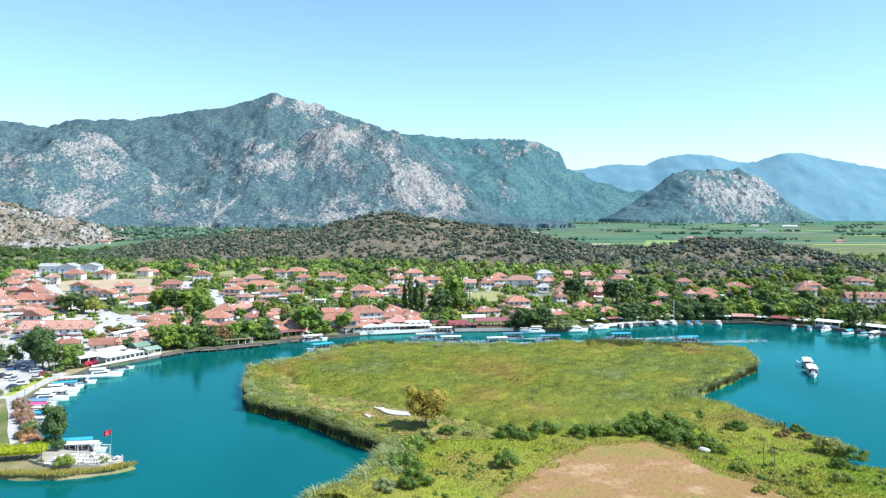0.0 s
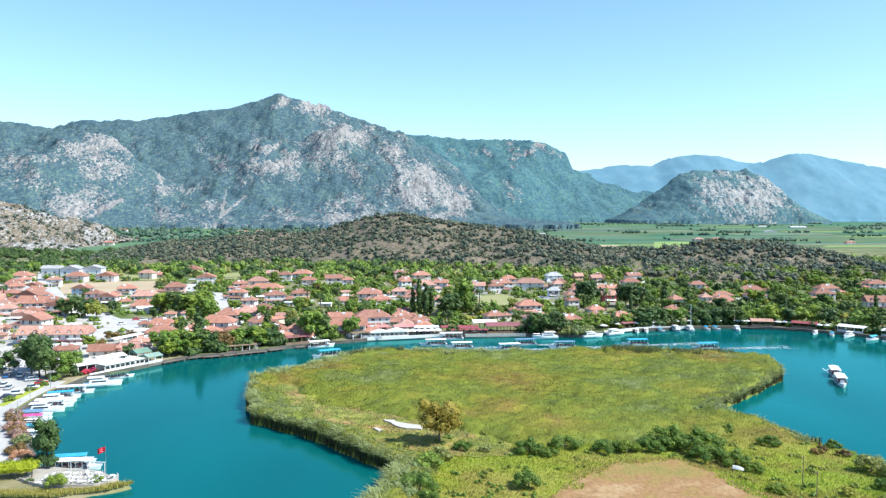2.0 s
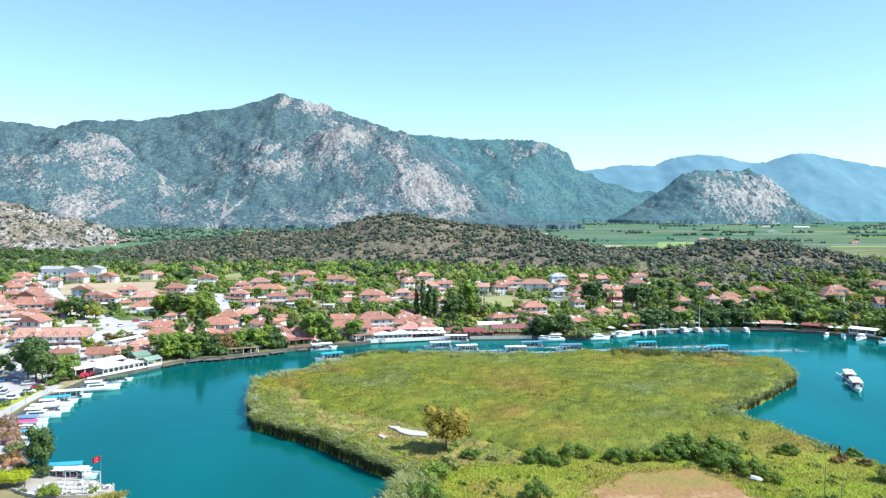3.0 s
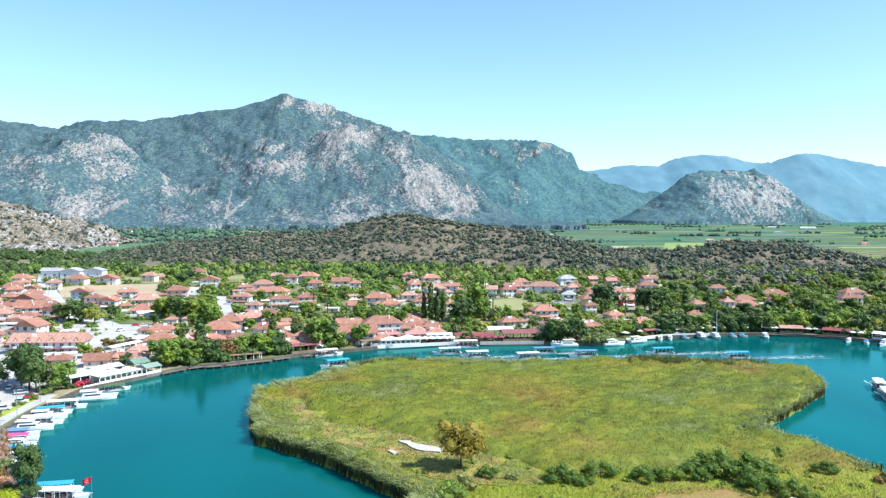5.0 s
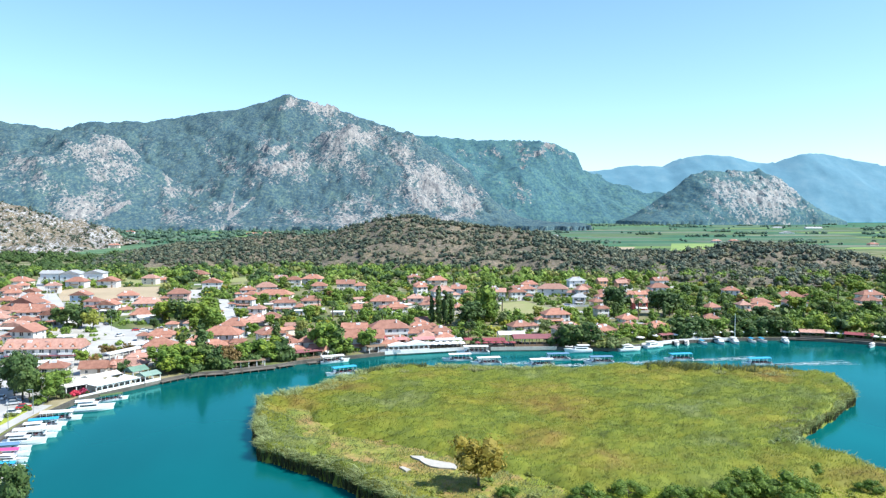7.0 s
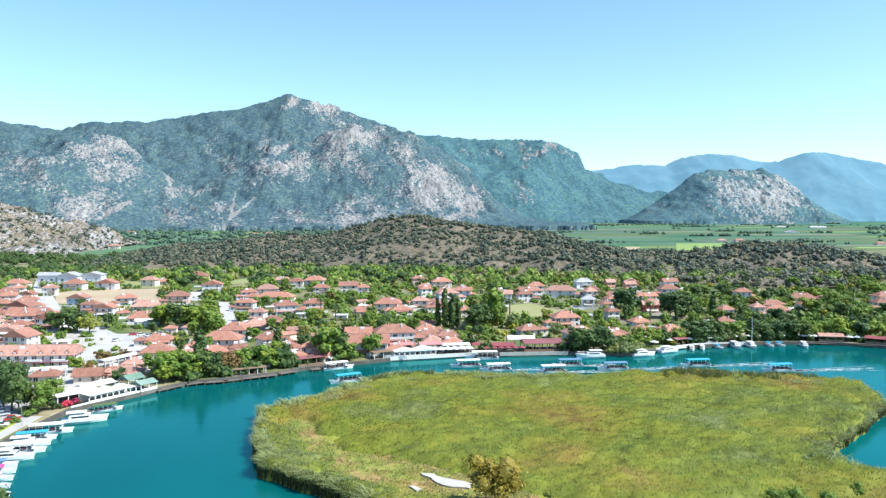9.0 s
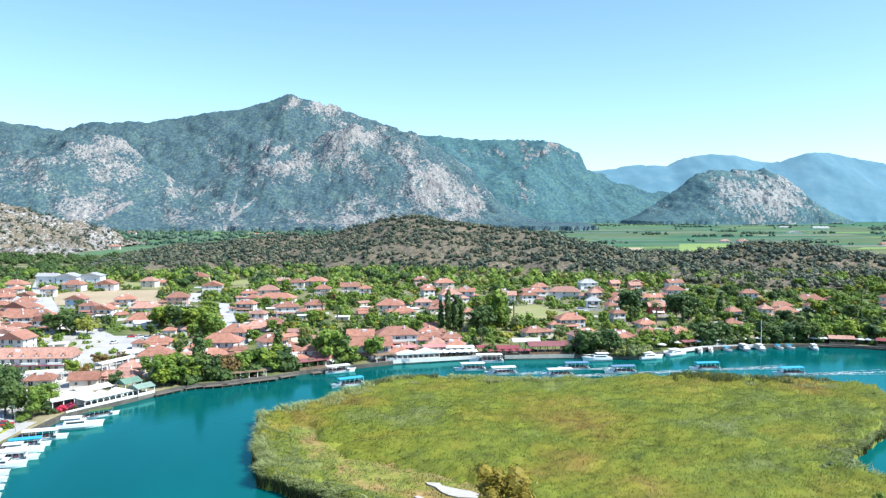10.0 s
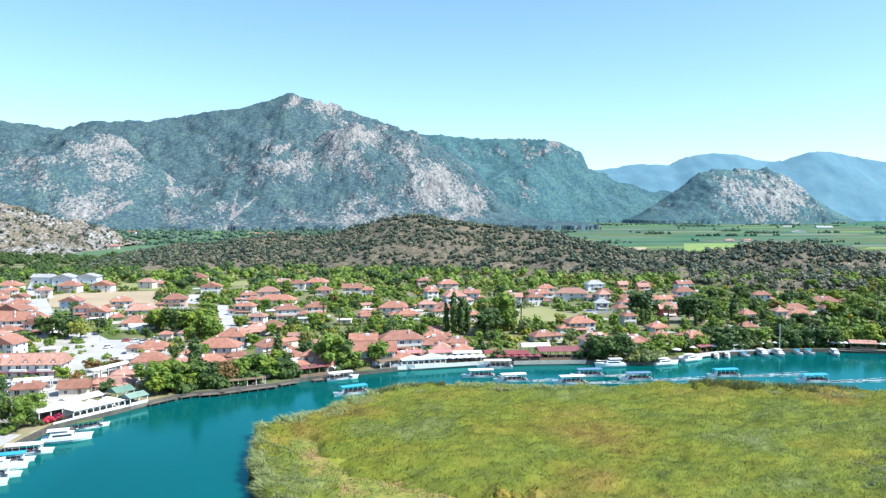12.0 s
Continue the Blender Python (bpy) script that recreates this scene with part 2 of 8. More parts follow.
to_meadow.inputs[1].default_value = 0.5
nt.links.new(at.outputs["Fac"], to_meadow.inputs[0])
col = mix(nt, to_meadow.outputs[0], mix(nt, to_plain.outputs[0], earth, plainland), green)
col = mix(nt, 0.5, col, ramp(nt, fine, [(0.3, grey(0.62)), (0.7, grey(1.08))]), "MULTIPLY")
nt.links.new(col, b.inputs["Base Color"])
b.inputs["Roughness"].default_value = 0.95
b.inputs["Specular IOR Level"].default_value = 0.05
bump(nt, b, fine, 0.35, 0.2)
M["ground"] = m

M["sand"] = plain("pale_sand", (0.50, 0.47, 0.42), (0.40, 0.36, 0.30), 0.3, 0.95, grain=2, relief=0.3)
m, nt, b = nodes_of("dry_mown_field")
n1 = noise_tex(nt, 0.07, 6, 0.68, "World")
n2 = noise_tex(nt, 1.3, 7, 0.78, "World", (1, 0.6, 1))
col = ramp(nt, n1, [(0.36, (0.22, 0.19, 0.06)), (0.45, (0.27, 0.19, 0.07)), (0.53, (0.28, 0.165, 0.08)), (0.63, (0.37, 0.26, 0.14))])
col = mix(nt, 0.8, col, ramp(nt, n2, [(0.34, (0.58, 0.56, 0.5)), (0.5, grey(0.95)), (0.66, (1.2, 1.15, 1.05))]), "MULTIPLY")
nt.links.new(col, b.inputs["Base Color"])
b.inputs["Roughness"].default_value = 0.95
b.inputs["Specular IOR Level"].default_value = 0.1
bump(nt, b, n2, 0.6, 0.2)
M["dry_soil"] = m
m, nt, b = nodes_of("dry_tussocks_and_earth")
n1 = noise_tex(nt, 0.12, 6, 0.66, "World")
n2 = noise_tex(nt, 0.9, 6, 0.72, "World")
col = ramp(nt, n1, [(0.36, (0.34, 0.225, 0.095)), (0.44, (0.30, 0.245, 0.08)), (0.52, (0.245, 0.245, 0.055)), (0.64, (0.20, 0.235, 0.05))])
col = mix(nt, 0.8, col, ramp(nt, n2, [(0.34, grey(0.5)), (0.5, grey(0.9)), (0.66, (1.2, 1.15, 1.05))]), "MULTIPLY")
nt.links.new(col, b.inputs["Base Color"])
b.inputs["Roughness"].default_value = 0.95
b.inputs["Specular IOR Level"].default_value = 0.1
bump(nt, b, n2, 0.7, 0.3)
M["dry_meadow"] = m
# quay stone darkened to stand for the shade under the bank trees
M["quay"] = plain("shade_dark_quay_stone", (0.13, 0.115, 0.095), (0.07, 0.065, 0.055), 0.4, 0.9, grain=2.5, relief=0.5, dist=0.05, space="World")
M["green_crop"] = plain("deep_green_crop", (0.10, 0.185, 0.075), (0.07, 0.135, 0.06), 0.02, 0.95, grain=0.1, space="World")
M["lime_crop"] = plain("yellow_green_crop", (0.24, 0.31, 0.07), (0.17, 0.26, 0.07), 0.02, 0.95, grain=0.1, space="World")
M["paving"] = plain("worn_beige_terrace_paving", (0.42, 0.38, 0.33), (0.32, 0.29, 0.24), 0.3, 0.9, grain=2.0)
M["straw"] = plain("straw_field", (0.44, 0.34, 0.22), (0.37, 0.29, 0.18), 0.03, 0.95, grain=0.5, space="World")
M["lawn"] = plain("yellow_green_lawn", (0.34, 0.36, 0.03), (0.24, 0.30, 0.03), 0.2, 0.95, grain=2.0, space="World")
M["meadow"] = plain("green_meadow", (0.24, 0.26, 0.085), (0.31, 0.28, 0.13), 0.06, 0.95, grain=0.6, space="World")

# far fields: every field its own crop, with blue haze mixed into the colours
m, nt, b = nodes_of("crop_fields")
geo = nt.nodes.new("ShaderNodeNewGeometry")
crop = ramp(nt, geo.outputs["Random Per Island"], [(0.0, (0.055, 0.125, 0.085)), (0.25, (0.09, 0.19, 0.10)), (0.45, (0.13, 0.18, 0.12)), (0.6, (0.085, 0.16, 0.09)), (0.75, (0.19, 0.27, 0.09)), (0.82, (0.10, 0.15, 0.115)), (1.0, (0.24, 0.24, 0.16))])
fine = noise_tex(nt, 0.03, 5, 0.6, "World")
col = mix(nt, 0.5, crop, ramp(nt, fine, [(0.3, grey(0.55)), (0.7, grey(1.1))]), "MULTIPLY")
nt.links.new(col, b.inputs["Base Color"])
b.inputs["Roughness"].default_value = 0.95
b.inputs["Specular IOR Level"].default_value = 0.05
M["crops"] = m

# water: green-blue river, small ripples and calmer lanes
m, nt, b = nodes_of("river_water")
broad = noise_tex(nt, 0.018, 3, 0.5, "World", (1, 0.35, 1))
col = ramp(nt, broad, [(0.3, (0.006, 0.070, 0.071)), (0.7, (0.009, 0.107, 0.108))])
rip = noise_tex(nt, 0.55, 6, 0.62, "World", (1, 2.2, 1))
lane = noise_tex(nt, 0.03, 2, 0.5, "World", (0.5, 1.6, 1))
h = nt.nodes.new("ShaderNodeMath")
h.operation = "MULTIPLY"
nt.links.new(rip, h.inputs[0])
nt.links.new(lane, h.inputs[1])
bump(nt, b, h.outputs[0], 0.10, 0.6)
nt.links.new(col, b.inputs["Base Color"])
b.inputs["Roughness"].default_value = 1.0
b.inputs["Specular IOR Level"].default_value = 0.0
gloss = nt.nodes.new("ShaderNodeBsdfGlossy")
gloss.inputs["Color"].default_value = (0.32, 0.80, 0.74, 1.0)
gloss.inputs["Roughness"].default_value = 0.04
nt.links.new(b.inputs["Normal"].links[0].from_socket, gloss.inputs["Normal"])
fres = nt.nodes.new("ShaderNodeFresnel")
fres.inputs["IOR"].default_value = 1.33
both = nt.nodes.new("ShaderNodeMixShader")
nt.links.new(fres.outputs[0], both.inputs[0])
nt.links.new(b.outputs[0], both.inputs[1])
nt.links.new(gloss.outputs[0], both.inputs[2])
nt.links.new(both.outputs[0], nt.nodes["Material Output"].inputs[0])
M["water"] = m

# slopes: forest and pale limestone, parted by how bare the ground is
def slope_material(name, forest, rock, size, cells=0.11, relief=0.35):
    m, nt, b = nodes_of(name)
    at = nt.nodes.new("ShaderNodeAttribute")
    at.attribute_name = "rock"
    trees = noise_tex(nt, size * 2.6, 5, 0.72, "World", (1, 0.5, 1))
    groves = noise_tex(nt, size * 0.35, 5, 0.6, "World", (1, 0.5, 1))
    patch = noise_tex(nt, size * 0.22, 6, 0.62, "World", (1, 0.5, 1.2))
    speck = noise_tex(nt, size * 2.0, 6, 0.78, "World", (1, 0.4, 1))
    crack = noise_tex(nt, size * 1.6, 8, 0.78, "World", (1.6, 0.5, 0.6))

    def madd(a, k, c):
        n = nt.nodes.new("ShaderNodeMath")
        n.operation = "MULTIPLY_ADD"
        nt.links.new(a, n.inputs[0])
        n.inputs[1].default_value = k
        nt.links.new(c, n.inputs[2])
        return n.outputs[0]

    # single trees stand as dots on the bare ground
    vor = nt.nodes.new("ShaderNodeTexVoronoi")
    vor.inputs["Scale"].default_value = cells
    geo = nt.nodes.new("ShaderNodeNewGeometry")
    nt.links.new(geo.outputs["Position"], vor.inputs["Vector"])
    dots = ramp(nt, vor.outputs["Distance"], [(0.18, grey(0.0)), (0.5, grey(1.0))])
    total = madd(dots, 0.34, madd(speck, 1.45, madd(trees, 0.8, madd(patch, 0.4, at.outputs["Fac"]))))
    mr = nt.nodes.new("ShaderNodeMapRange")
    mr.inputs[1].default_value, mr.inputs[2].default_value = 1.915, 2.04
    nt.links.new(total, mr.inputs[0])
    fcol = ramp(nt, trees, [(0.36, forest[0]), (0.5, forest[1]), (0.62, forest[2])])
    fcol = mix(nt, 0.55, fcol, ramp(nt, groves, [(0.35, (0.72, 0.76, 0.82)), (0.5, grey(1.0)), (0.65, (1.22, 1.18, 1.0))]), "MULTIPLY")
    fcol = mix(nt, 0.6, fcol, ramp(nt, vor.outputs["Distance"], [(0.1, grey(0.8)), (0.6, (1.25, 1.22, 1.12))]), "MULTIPLY")
    rcol = ramp(nt, crack, [(0.36, rock[0]), (0.5, rock[1]), (0.64, rock[2])])
    col = mix(nt, mr.outputs[0], fcol, rcol)
    nt.links.new(col, b.inputs["Base Color"])
    b.inputs["Roughness"].default_value = 0.95
    b.inputs["Specular IOR Level"].default_value = 0.1
    bump(nt, b, trees, relief, 0.2 / size)
    return m


# far slopes: blue air haze is put into the forest and rock colours
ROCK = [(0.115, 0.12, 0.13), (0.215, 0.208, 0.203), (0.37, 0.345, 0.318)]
M["mountain"] = slope_material("hazed_forest_limestone_slope", [(0.033, 0.066, 0.094), (0.056, 0.096, 0.120), (0.096, 0.138, 0.128)], ROCK, 0.045)
M["mountain_far"] = slope_material("hazed_distant_forest_slope", [(0.038, 0.085, 0.118), (0.057, 0.117, 0.143), (0.084, 0.156, 0.146)], ROCK, 0.03, 0.08, 0.16)
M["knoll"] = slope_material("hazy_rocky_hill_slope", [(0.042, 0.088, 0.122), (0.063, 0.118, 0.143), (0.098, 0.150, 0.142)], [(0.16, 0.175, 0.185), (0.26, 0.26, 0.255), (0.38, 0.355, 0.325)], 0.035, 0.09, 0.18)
M["hill"] = slope_material("scrub_hill_ground", [(0.085, 0.083, 0.06), (0.13, 0.115, 0.088), (0.205, 0.16, 0.125)], [(0.12, 0.11, 0.10), (0.21, 0.185, 0.165), (0.36, 0.32, 0.295)], 0.16, 0.3)
M["crag"] = slope_material("bare_grey_limestone_ground", [(0.075, 0.07, 0.05), (0.14, 0.12, 0.09), (0.23, 0.185, 0.145)], [(0.15, 0.15, 0.155), (0.29, 0.285, 0.285), (0.50, 0.48, 0.465)], 0.12, 0.3)

# farthest range: haze painted as blue colour, plus a faint added glow
m, nt, b = nodes_of("hazed_glowing_range")
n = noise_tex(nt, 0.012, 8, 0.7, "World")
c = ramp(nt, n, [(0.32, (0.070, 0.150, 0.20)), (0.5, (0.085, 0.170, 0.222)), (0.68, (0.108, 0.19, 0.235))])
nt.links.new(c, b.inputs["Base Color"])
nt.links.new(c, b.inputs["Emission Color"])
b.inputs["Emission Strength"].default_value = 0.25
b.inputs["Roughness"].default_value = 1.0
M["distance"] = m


# ---- mesh helpers ----
def part(name, bm, material, parent=None, label="", smooth=False):
    """Links a bmesh or a mesh as one object, under a thing if one is given."""
    if isinstance(bm, bmesh.types.BMesh):
        me = bpy.data.meshes.new(name)
        bm.normal_update()
        bm.to_mesh(me)
        bm.free()
    else:
        me = bm
    if material is not None and not me.materials:
        me.materials.append(material)
    if smooth:
        me.polygons.foreach_set("use_smooth", [True] * len(me.polygons))
    ob = new(name, me)
    ob.parent = parent
    if label:
        tagged(ob, label)
    return ob


def thing(name, x, y, z, rot, label, category, group=""):
    ob = new(name)
    ob.empty_display_size = 0.3
    ob.matrix_basis = pose(x, y, z, 0, 0, rot)
    return tagged(ob, label, category, group)


def quad_mesh(name, quads):
    """A mesh of loose four-sided faces; quads is an array (n, 4, 3)."""
    n = len(quads)
    me = bpy.data.meshes.new(name)
    me.vertices.add(4 * n)
    me.vertices.foreach_set("co", np.ascontiguousarray(quads, dtype=np.float32).ravel())
    me.loops.add(4 * n)
    me.loops.foreach_set("vertex_index", np.arange(4 * n, dtype=np.int32))
    me.polygons.add(n)
    me.polygons.foreach_set("loop_start", np.arange(0, 4 * n, 4, dtype=np.int32))
    me.update(calc_edges=True)
    return me


def sheet_mesh(name, X, Y, Z, attr="", values=None):
    """A sheet over the grids X, Y with heights Z, and a measure kept at its points."""
    ny, nx = Z.shape
    me = bpy.data.meshes.new(name)
    me.vertices.add(nx * ny)
    me.vertices.foreach_set("co", np.stack([X, Y, Z], -1).astype(np.float32).ravel())
    i = np.arange(nx * ny).reshape(ny, nx)
    f = np.stack([i[:-1, :-1], i[:-1, 1:], i[1:, 1:], i[1:, :-1]], -1).reshape(-1, 4).astype(np.int32)
    me.loops.add(f.size)
    me.loops.foreach_set("vertex_index", f.ravel())
    me.polygons.add(len(f))
    me.polygons.foreach_set("loop_start", np.arange(0, f.size, 4, dtype=np.int32))
    me.update(calc_edges=True)
    me.polygons.foreach_set("use_smooth", [True] * len(f))
    if attr:
        a = me.attributes.new(attr, "FLOAT", "POINT")
        a.data.foreach_set("value", values.astype(np.float32).ravel())
    return me


def add_box(bm, x0, x1, y0, y1, z0, z1, bevel=0.0):
    v = [bm.verts.new(p) for p in ((x0, y0, z0), (x1, y0, z0), (x1, y1, z0), (x0, y1, z0), (x0, y0, z1), (x1, y0, z1), (x1, y1, z1), (x0, y1, z1))]
    for f in ((3, 2, 1, 0), (4, 5, 6, 7), (0, 1, 5, 4), (1, 2, 6, 5), (2, 3, 7, 6), (3, 0, 4, 7)):
        bm.faces.new([v[k] for k in f])
    if bevel:
        bmesh.ops.bevel(bm, geom=[e for e in bm.edges if all(w in v for w in e.verts)], offset=bevel, segments=1, affect="EDGES")
    return bm


def box(x0, x1, y0, y1, z0, z1, bevel=0.0):
    return add_box(bmesh.new(), x0, x1, y0, y1, z0, z1, bevel)


def add_tube(bm, a, b, ra, rb, n=6):
    a, b = Vector(a), Vector(b)
    q = (b - a).to_track_quat("Z", "Y")
    rings = []
    for c, r in ((a, ra), (b, rb)):
        rings.append([bm.verts.new(c + q @ Vector((r * math.cos(2 * math.pi * k / n), r * math.sin(2 * math.pi * k / n), 0))) for k in range(n)])
    for k in range(n):
        bm.faces.new((rings[0][k], rings[0][(k + 1) % n], rings[1][(k + 1) % n], rings[1][k]))
    bm.faces.new(rings[0][::-1])
    bm.faces.new(rings[1])
    return bm


def tube(a, b, ra, rb=None, n=6):
    return add_tube(bmesh.new(), a, b, ra, ra if rb is None else rb, n)


def vnoise(x, y, seed=0.0):
    ix, iy = np.floor(x), np.floor(y)
    fx, fy = x - ix, y - iy
    fx, fy = fx * fx * fx * (fx * (fx * 6 - 15) + 10), fy * fy * fy * (fy * (fy * 6 - 15) + 10)

    def h(a, b):
        v = np.sin(a * 127.1 + b * 311.7 + seed * 74.7) * 43758.5453
        return v - np.floor(v)

    return (h(ix, iy) * (1 - fx) + h(ix + 1, iy) * fx) * (1 - fy) + (h(ix, iy + 1) * (1 - fx) + h(ix + 1, iy + 1) * fx) * fy


def fbm(x, y, octaves=5, seed=0.0, gain=0.5, ridged=False):
    total, amp, norm = 0.0, 1.0, 0.0
    for k in range(octaves):
        v = vnoise(x * 2**k + 17.3 * k, y * 2**k - 9.1 * k, seed + k)
        v = 1 - abs(2 * v - 1) if ridged else v
        total, norm, amp = total + amp * v, norm + amp, amp * gain
    return total / norm


def inside(poly, X, Y):
    hit = np.zeros(np.shape(X), bool)
    for (xa, ya), (xb, yb) in zip(poly, poly[1:] + poly[:1]):
        if ya != yb:
            hit ^= ((ya > Y) != (yb > Y)) & (X < (xb - xa) * (Y - ya) / (yb - ya) + xa)
    return hit


def edge_distance(line, X, Y, closed=True):
    best = np.full(np.shape(X), 1e9)
    for (xa, ya), (xb, yb) in zip(line, line[1:] + (line[:1] if closed else [])):
        dx, dy = xb - xa, yb - ya
        t = np.clip(((X - xa) * dx + (Y - ya) * dy) / (dx * dx + dy * dy + 1e-9), 0, 1)
        best = np.minimum(best, np.hypot(X - xa - t * dx, Y - ya - t * dy))
    return best


def smoothstep(a, b, v):
    t = np.clip((v - a) / (b - a), 0, 1)
    return t * t * (3 - 2 * t)


# ---- the plan: shores of the river ----
SHORE = [(-43, 170.4), (-49.6, 177), (-57, 181), (-68, 186), (-75, 200), (-82, 217), (-91, 234), (-91, 250), (-89.5, 262),
         (-86, 281), (-80, 288.5), (-74.5, 295), (-68, 303), (-61, 311), (-56, 314.5), (-48, 316.5), (-31, 325), (-24, 331),
         (-12.5, 337), (-2, 340.5), (10, 345.5), (25, 348), (41, 351), (55, 350), (80, 349), (91, 347), (108, 344.5), (119, 351),
         (136, 358), (150, 360), (175, 363), (198, 361), (217, 352), (236, 334), (248, 314), (275, 295)]
TOWN = [(-900, 60), (-160, 152), (-100, 163), (-70.3, 166.7), (-58, 164.5), (-47.4, 167.3)] + SHORE + [
        (330, 275), (430, 262), (900, 255), (6000, 255), (6000, 6000), (-6000, 6000), (-6000, 60)]
REEDS = [(-30.7, 266), (-28, 237), (-24.4, 217), (-17, 210), (-11, 204), (-3, 194), (4, 182), (9.4, 176), (12, 172), (9.6, 163.6),
         (8, 156.6), (1.5, 147), (-10, 135), (-40, 100), (-80, 40), (-100, -290), (400, -290), (300, 60), (160, 135), (120.7, 146.4),
         (115, 149.3), (119.4, 159.5), (121.6, 171.4), (117.3, 177), (113, 186), (111, 194), (105.5, 201.5), (103.3, 207.6), (109, 214),
         (130, 232), (149, 248), (155, 258), (161, 275), (157, 283), (139, 291), (107, 302), (94, 301), (70, 301), (47.5, 306),
         (24.5, 311), (5.7, 305), (-7.5, 292), (-19, 277)]


def ground_z(y):
    return 1.2 + np.clip((np.asarray(y, float) - 400) * 0.008, 0, 1.8)


def steps(*spans):
    out = []
    for a, b, s in spans:
        out.extend(np.arange(a, b, s))
    return np.array(out)


gx = steps((-6000, -1000, 500), (-1000, -280, 40), (-280, -120, 5), (-120, 270, 2.0), (270, 400, 5), (400, 1000, 40), (1000, 6001, 500))
gy = steps((-300, 130, 15), (130, 380, 2.0), (380, 720, 10), (720, 1500, 60), (1500, 4951, 300))
GX, GY = np.meshgrid(gx, gy)
wob = (fbm(GX * 0.12, GY * 0.12, 3, 3.0) - 0.5) * 2.4
in_town, in_reed = inside(TOWN, GX, GY), inside(REEDS, GX, GY)
d_town, d_reed = edge_distance(TOWN, GX, GY), edge_distance(REEDS, GX, GY)
s_town = np.where(in_town, d_town, -d_town)
s_reed = np.where(in_reed, d_reed, -d_reed) + wob
rise = np.maximum(smoothstep(-1.6, 0.6, s_town), smoothstep(-2.0, 1.6, s_reed))
GZ = -2.6 + rise * (ground_z(GY) + 2.6)
GZ += np.where(in_reed & (rise > 0.99), (fbm(GX * 0.05, GY * 0.05, 4, 5.0) - 0.5) * 0.5, 0)
lush = np.where(in_reed & (s_reed <= 1.6), 0.22, np.where(in_reed, 1.0, smoothstep(380, 480, GY) * 0.16 + smoothstep(900, 1200, GY) * 0.34))
ground = part("ground", sheet_mesh("ground", GX, GY, GZ, "lush", lush), M["ground"])
tagged(ground, "earth and rough grass on both river banks", "ground", kind="structure")

bm = bmesh.new()
bm.faces.new([bm.verts.new(p) for p in ((-2500, -600, 0), (2500, -600, 0), (2500, 470, 0), (-2500, 470, 0))])
river = part("water", bm, M["water"])
tagged(river, "calm green-blue river water with faint ripples", "river", kind="structure")
bm = bmesh.new()
bm.faces.new([bm.verts.new(p) for p in ((1830, 3490, 3.4), (5100, 3320, 3.4), (5100, 3800, 3.4), (1700, 3800, 3.4))])
lake = part("lake", bm, M["water"])
tagged(lake, "pale lake beyond the plain", "lake", kind="structure")


# ---- mountains and hills ----
def along(points, x):
    p = sorted(points)
    return np.interp(x, [q[0] for q in p], [q[-1] for q in p])


def ridge(X, Y, crest, depth, front, back, power=1.25):
    """Height of a ridge: crest gives (x, height), depth its y along x, front and back how far it reaches."""
    top = along(crest, X)
    yc = depth(X) if callable(depth) else depth
    d = yc - Y
    s = np.where(d >= 0, 1 - d / front, 1 + d / back)
    t = np.clip(s, -0.4, 1)
    return top * np.sign(t) * np.abs(t) ** power - 60.0 * np.clip(-t, 0, 0.4)


# main mountain's bare faces, fitted to the camera's view: bearing, slope, half widths, strength
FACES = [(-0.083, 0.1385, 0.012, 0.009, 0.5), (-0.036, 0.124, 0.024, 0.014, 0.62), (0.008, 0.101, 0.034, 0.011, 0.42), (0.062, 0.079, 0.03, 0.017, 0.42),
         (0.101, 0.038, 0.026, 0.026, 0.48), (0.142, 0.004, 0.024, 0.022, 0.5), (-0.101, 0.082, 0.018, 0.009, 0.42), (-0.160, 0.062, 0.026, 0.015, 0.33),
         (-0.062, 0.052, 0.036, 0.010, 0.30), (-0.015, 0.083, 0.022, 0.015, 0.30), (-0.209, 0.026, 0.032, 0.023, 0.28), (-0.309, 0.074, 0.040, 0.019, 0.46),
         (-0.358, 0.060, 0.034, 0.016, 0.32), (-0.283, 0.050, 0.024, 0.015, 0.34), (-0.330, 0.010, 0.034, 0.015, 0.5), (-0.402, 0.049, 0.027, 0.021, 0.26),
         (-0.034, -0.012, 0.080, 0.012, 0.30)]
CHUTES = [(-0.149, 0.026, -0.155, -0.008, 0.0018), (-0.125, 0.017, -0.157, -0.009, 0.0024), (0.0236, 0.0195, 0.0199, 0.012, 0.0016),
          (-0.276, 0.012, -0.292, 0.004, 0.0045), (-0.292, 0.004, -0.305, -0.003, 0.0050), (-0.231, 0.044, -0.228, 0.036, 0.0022)]


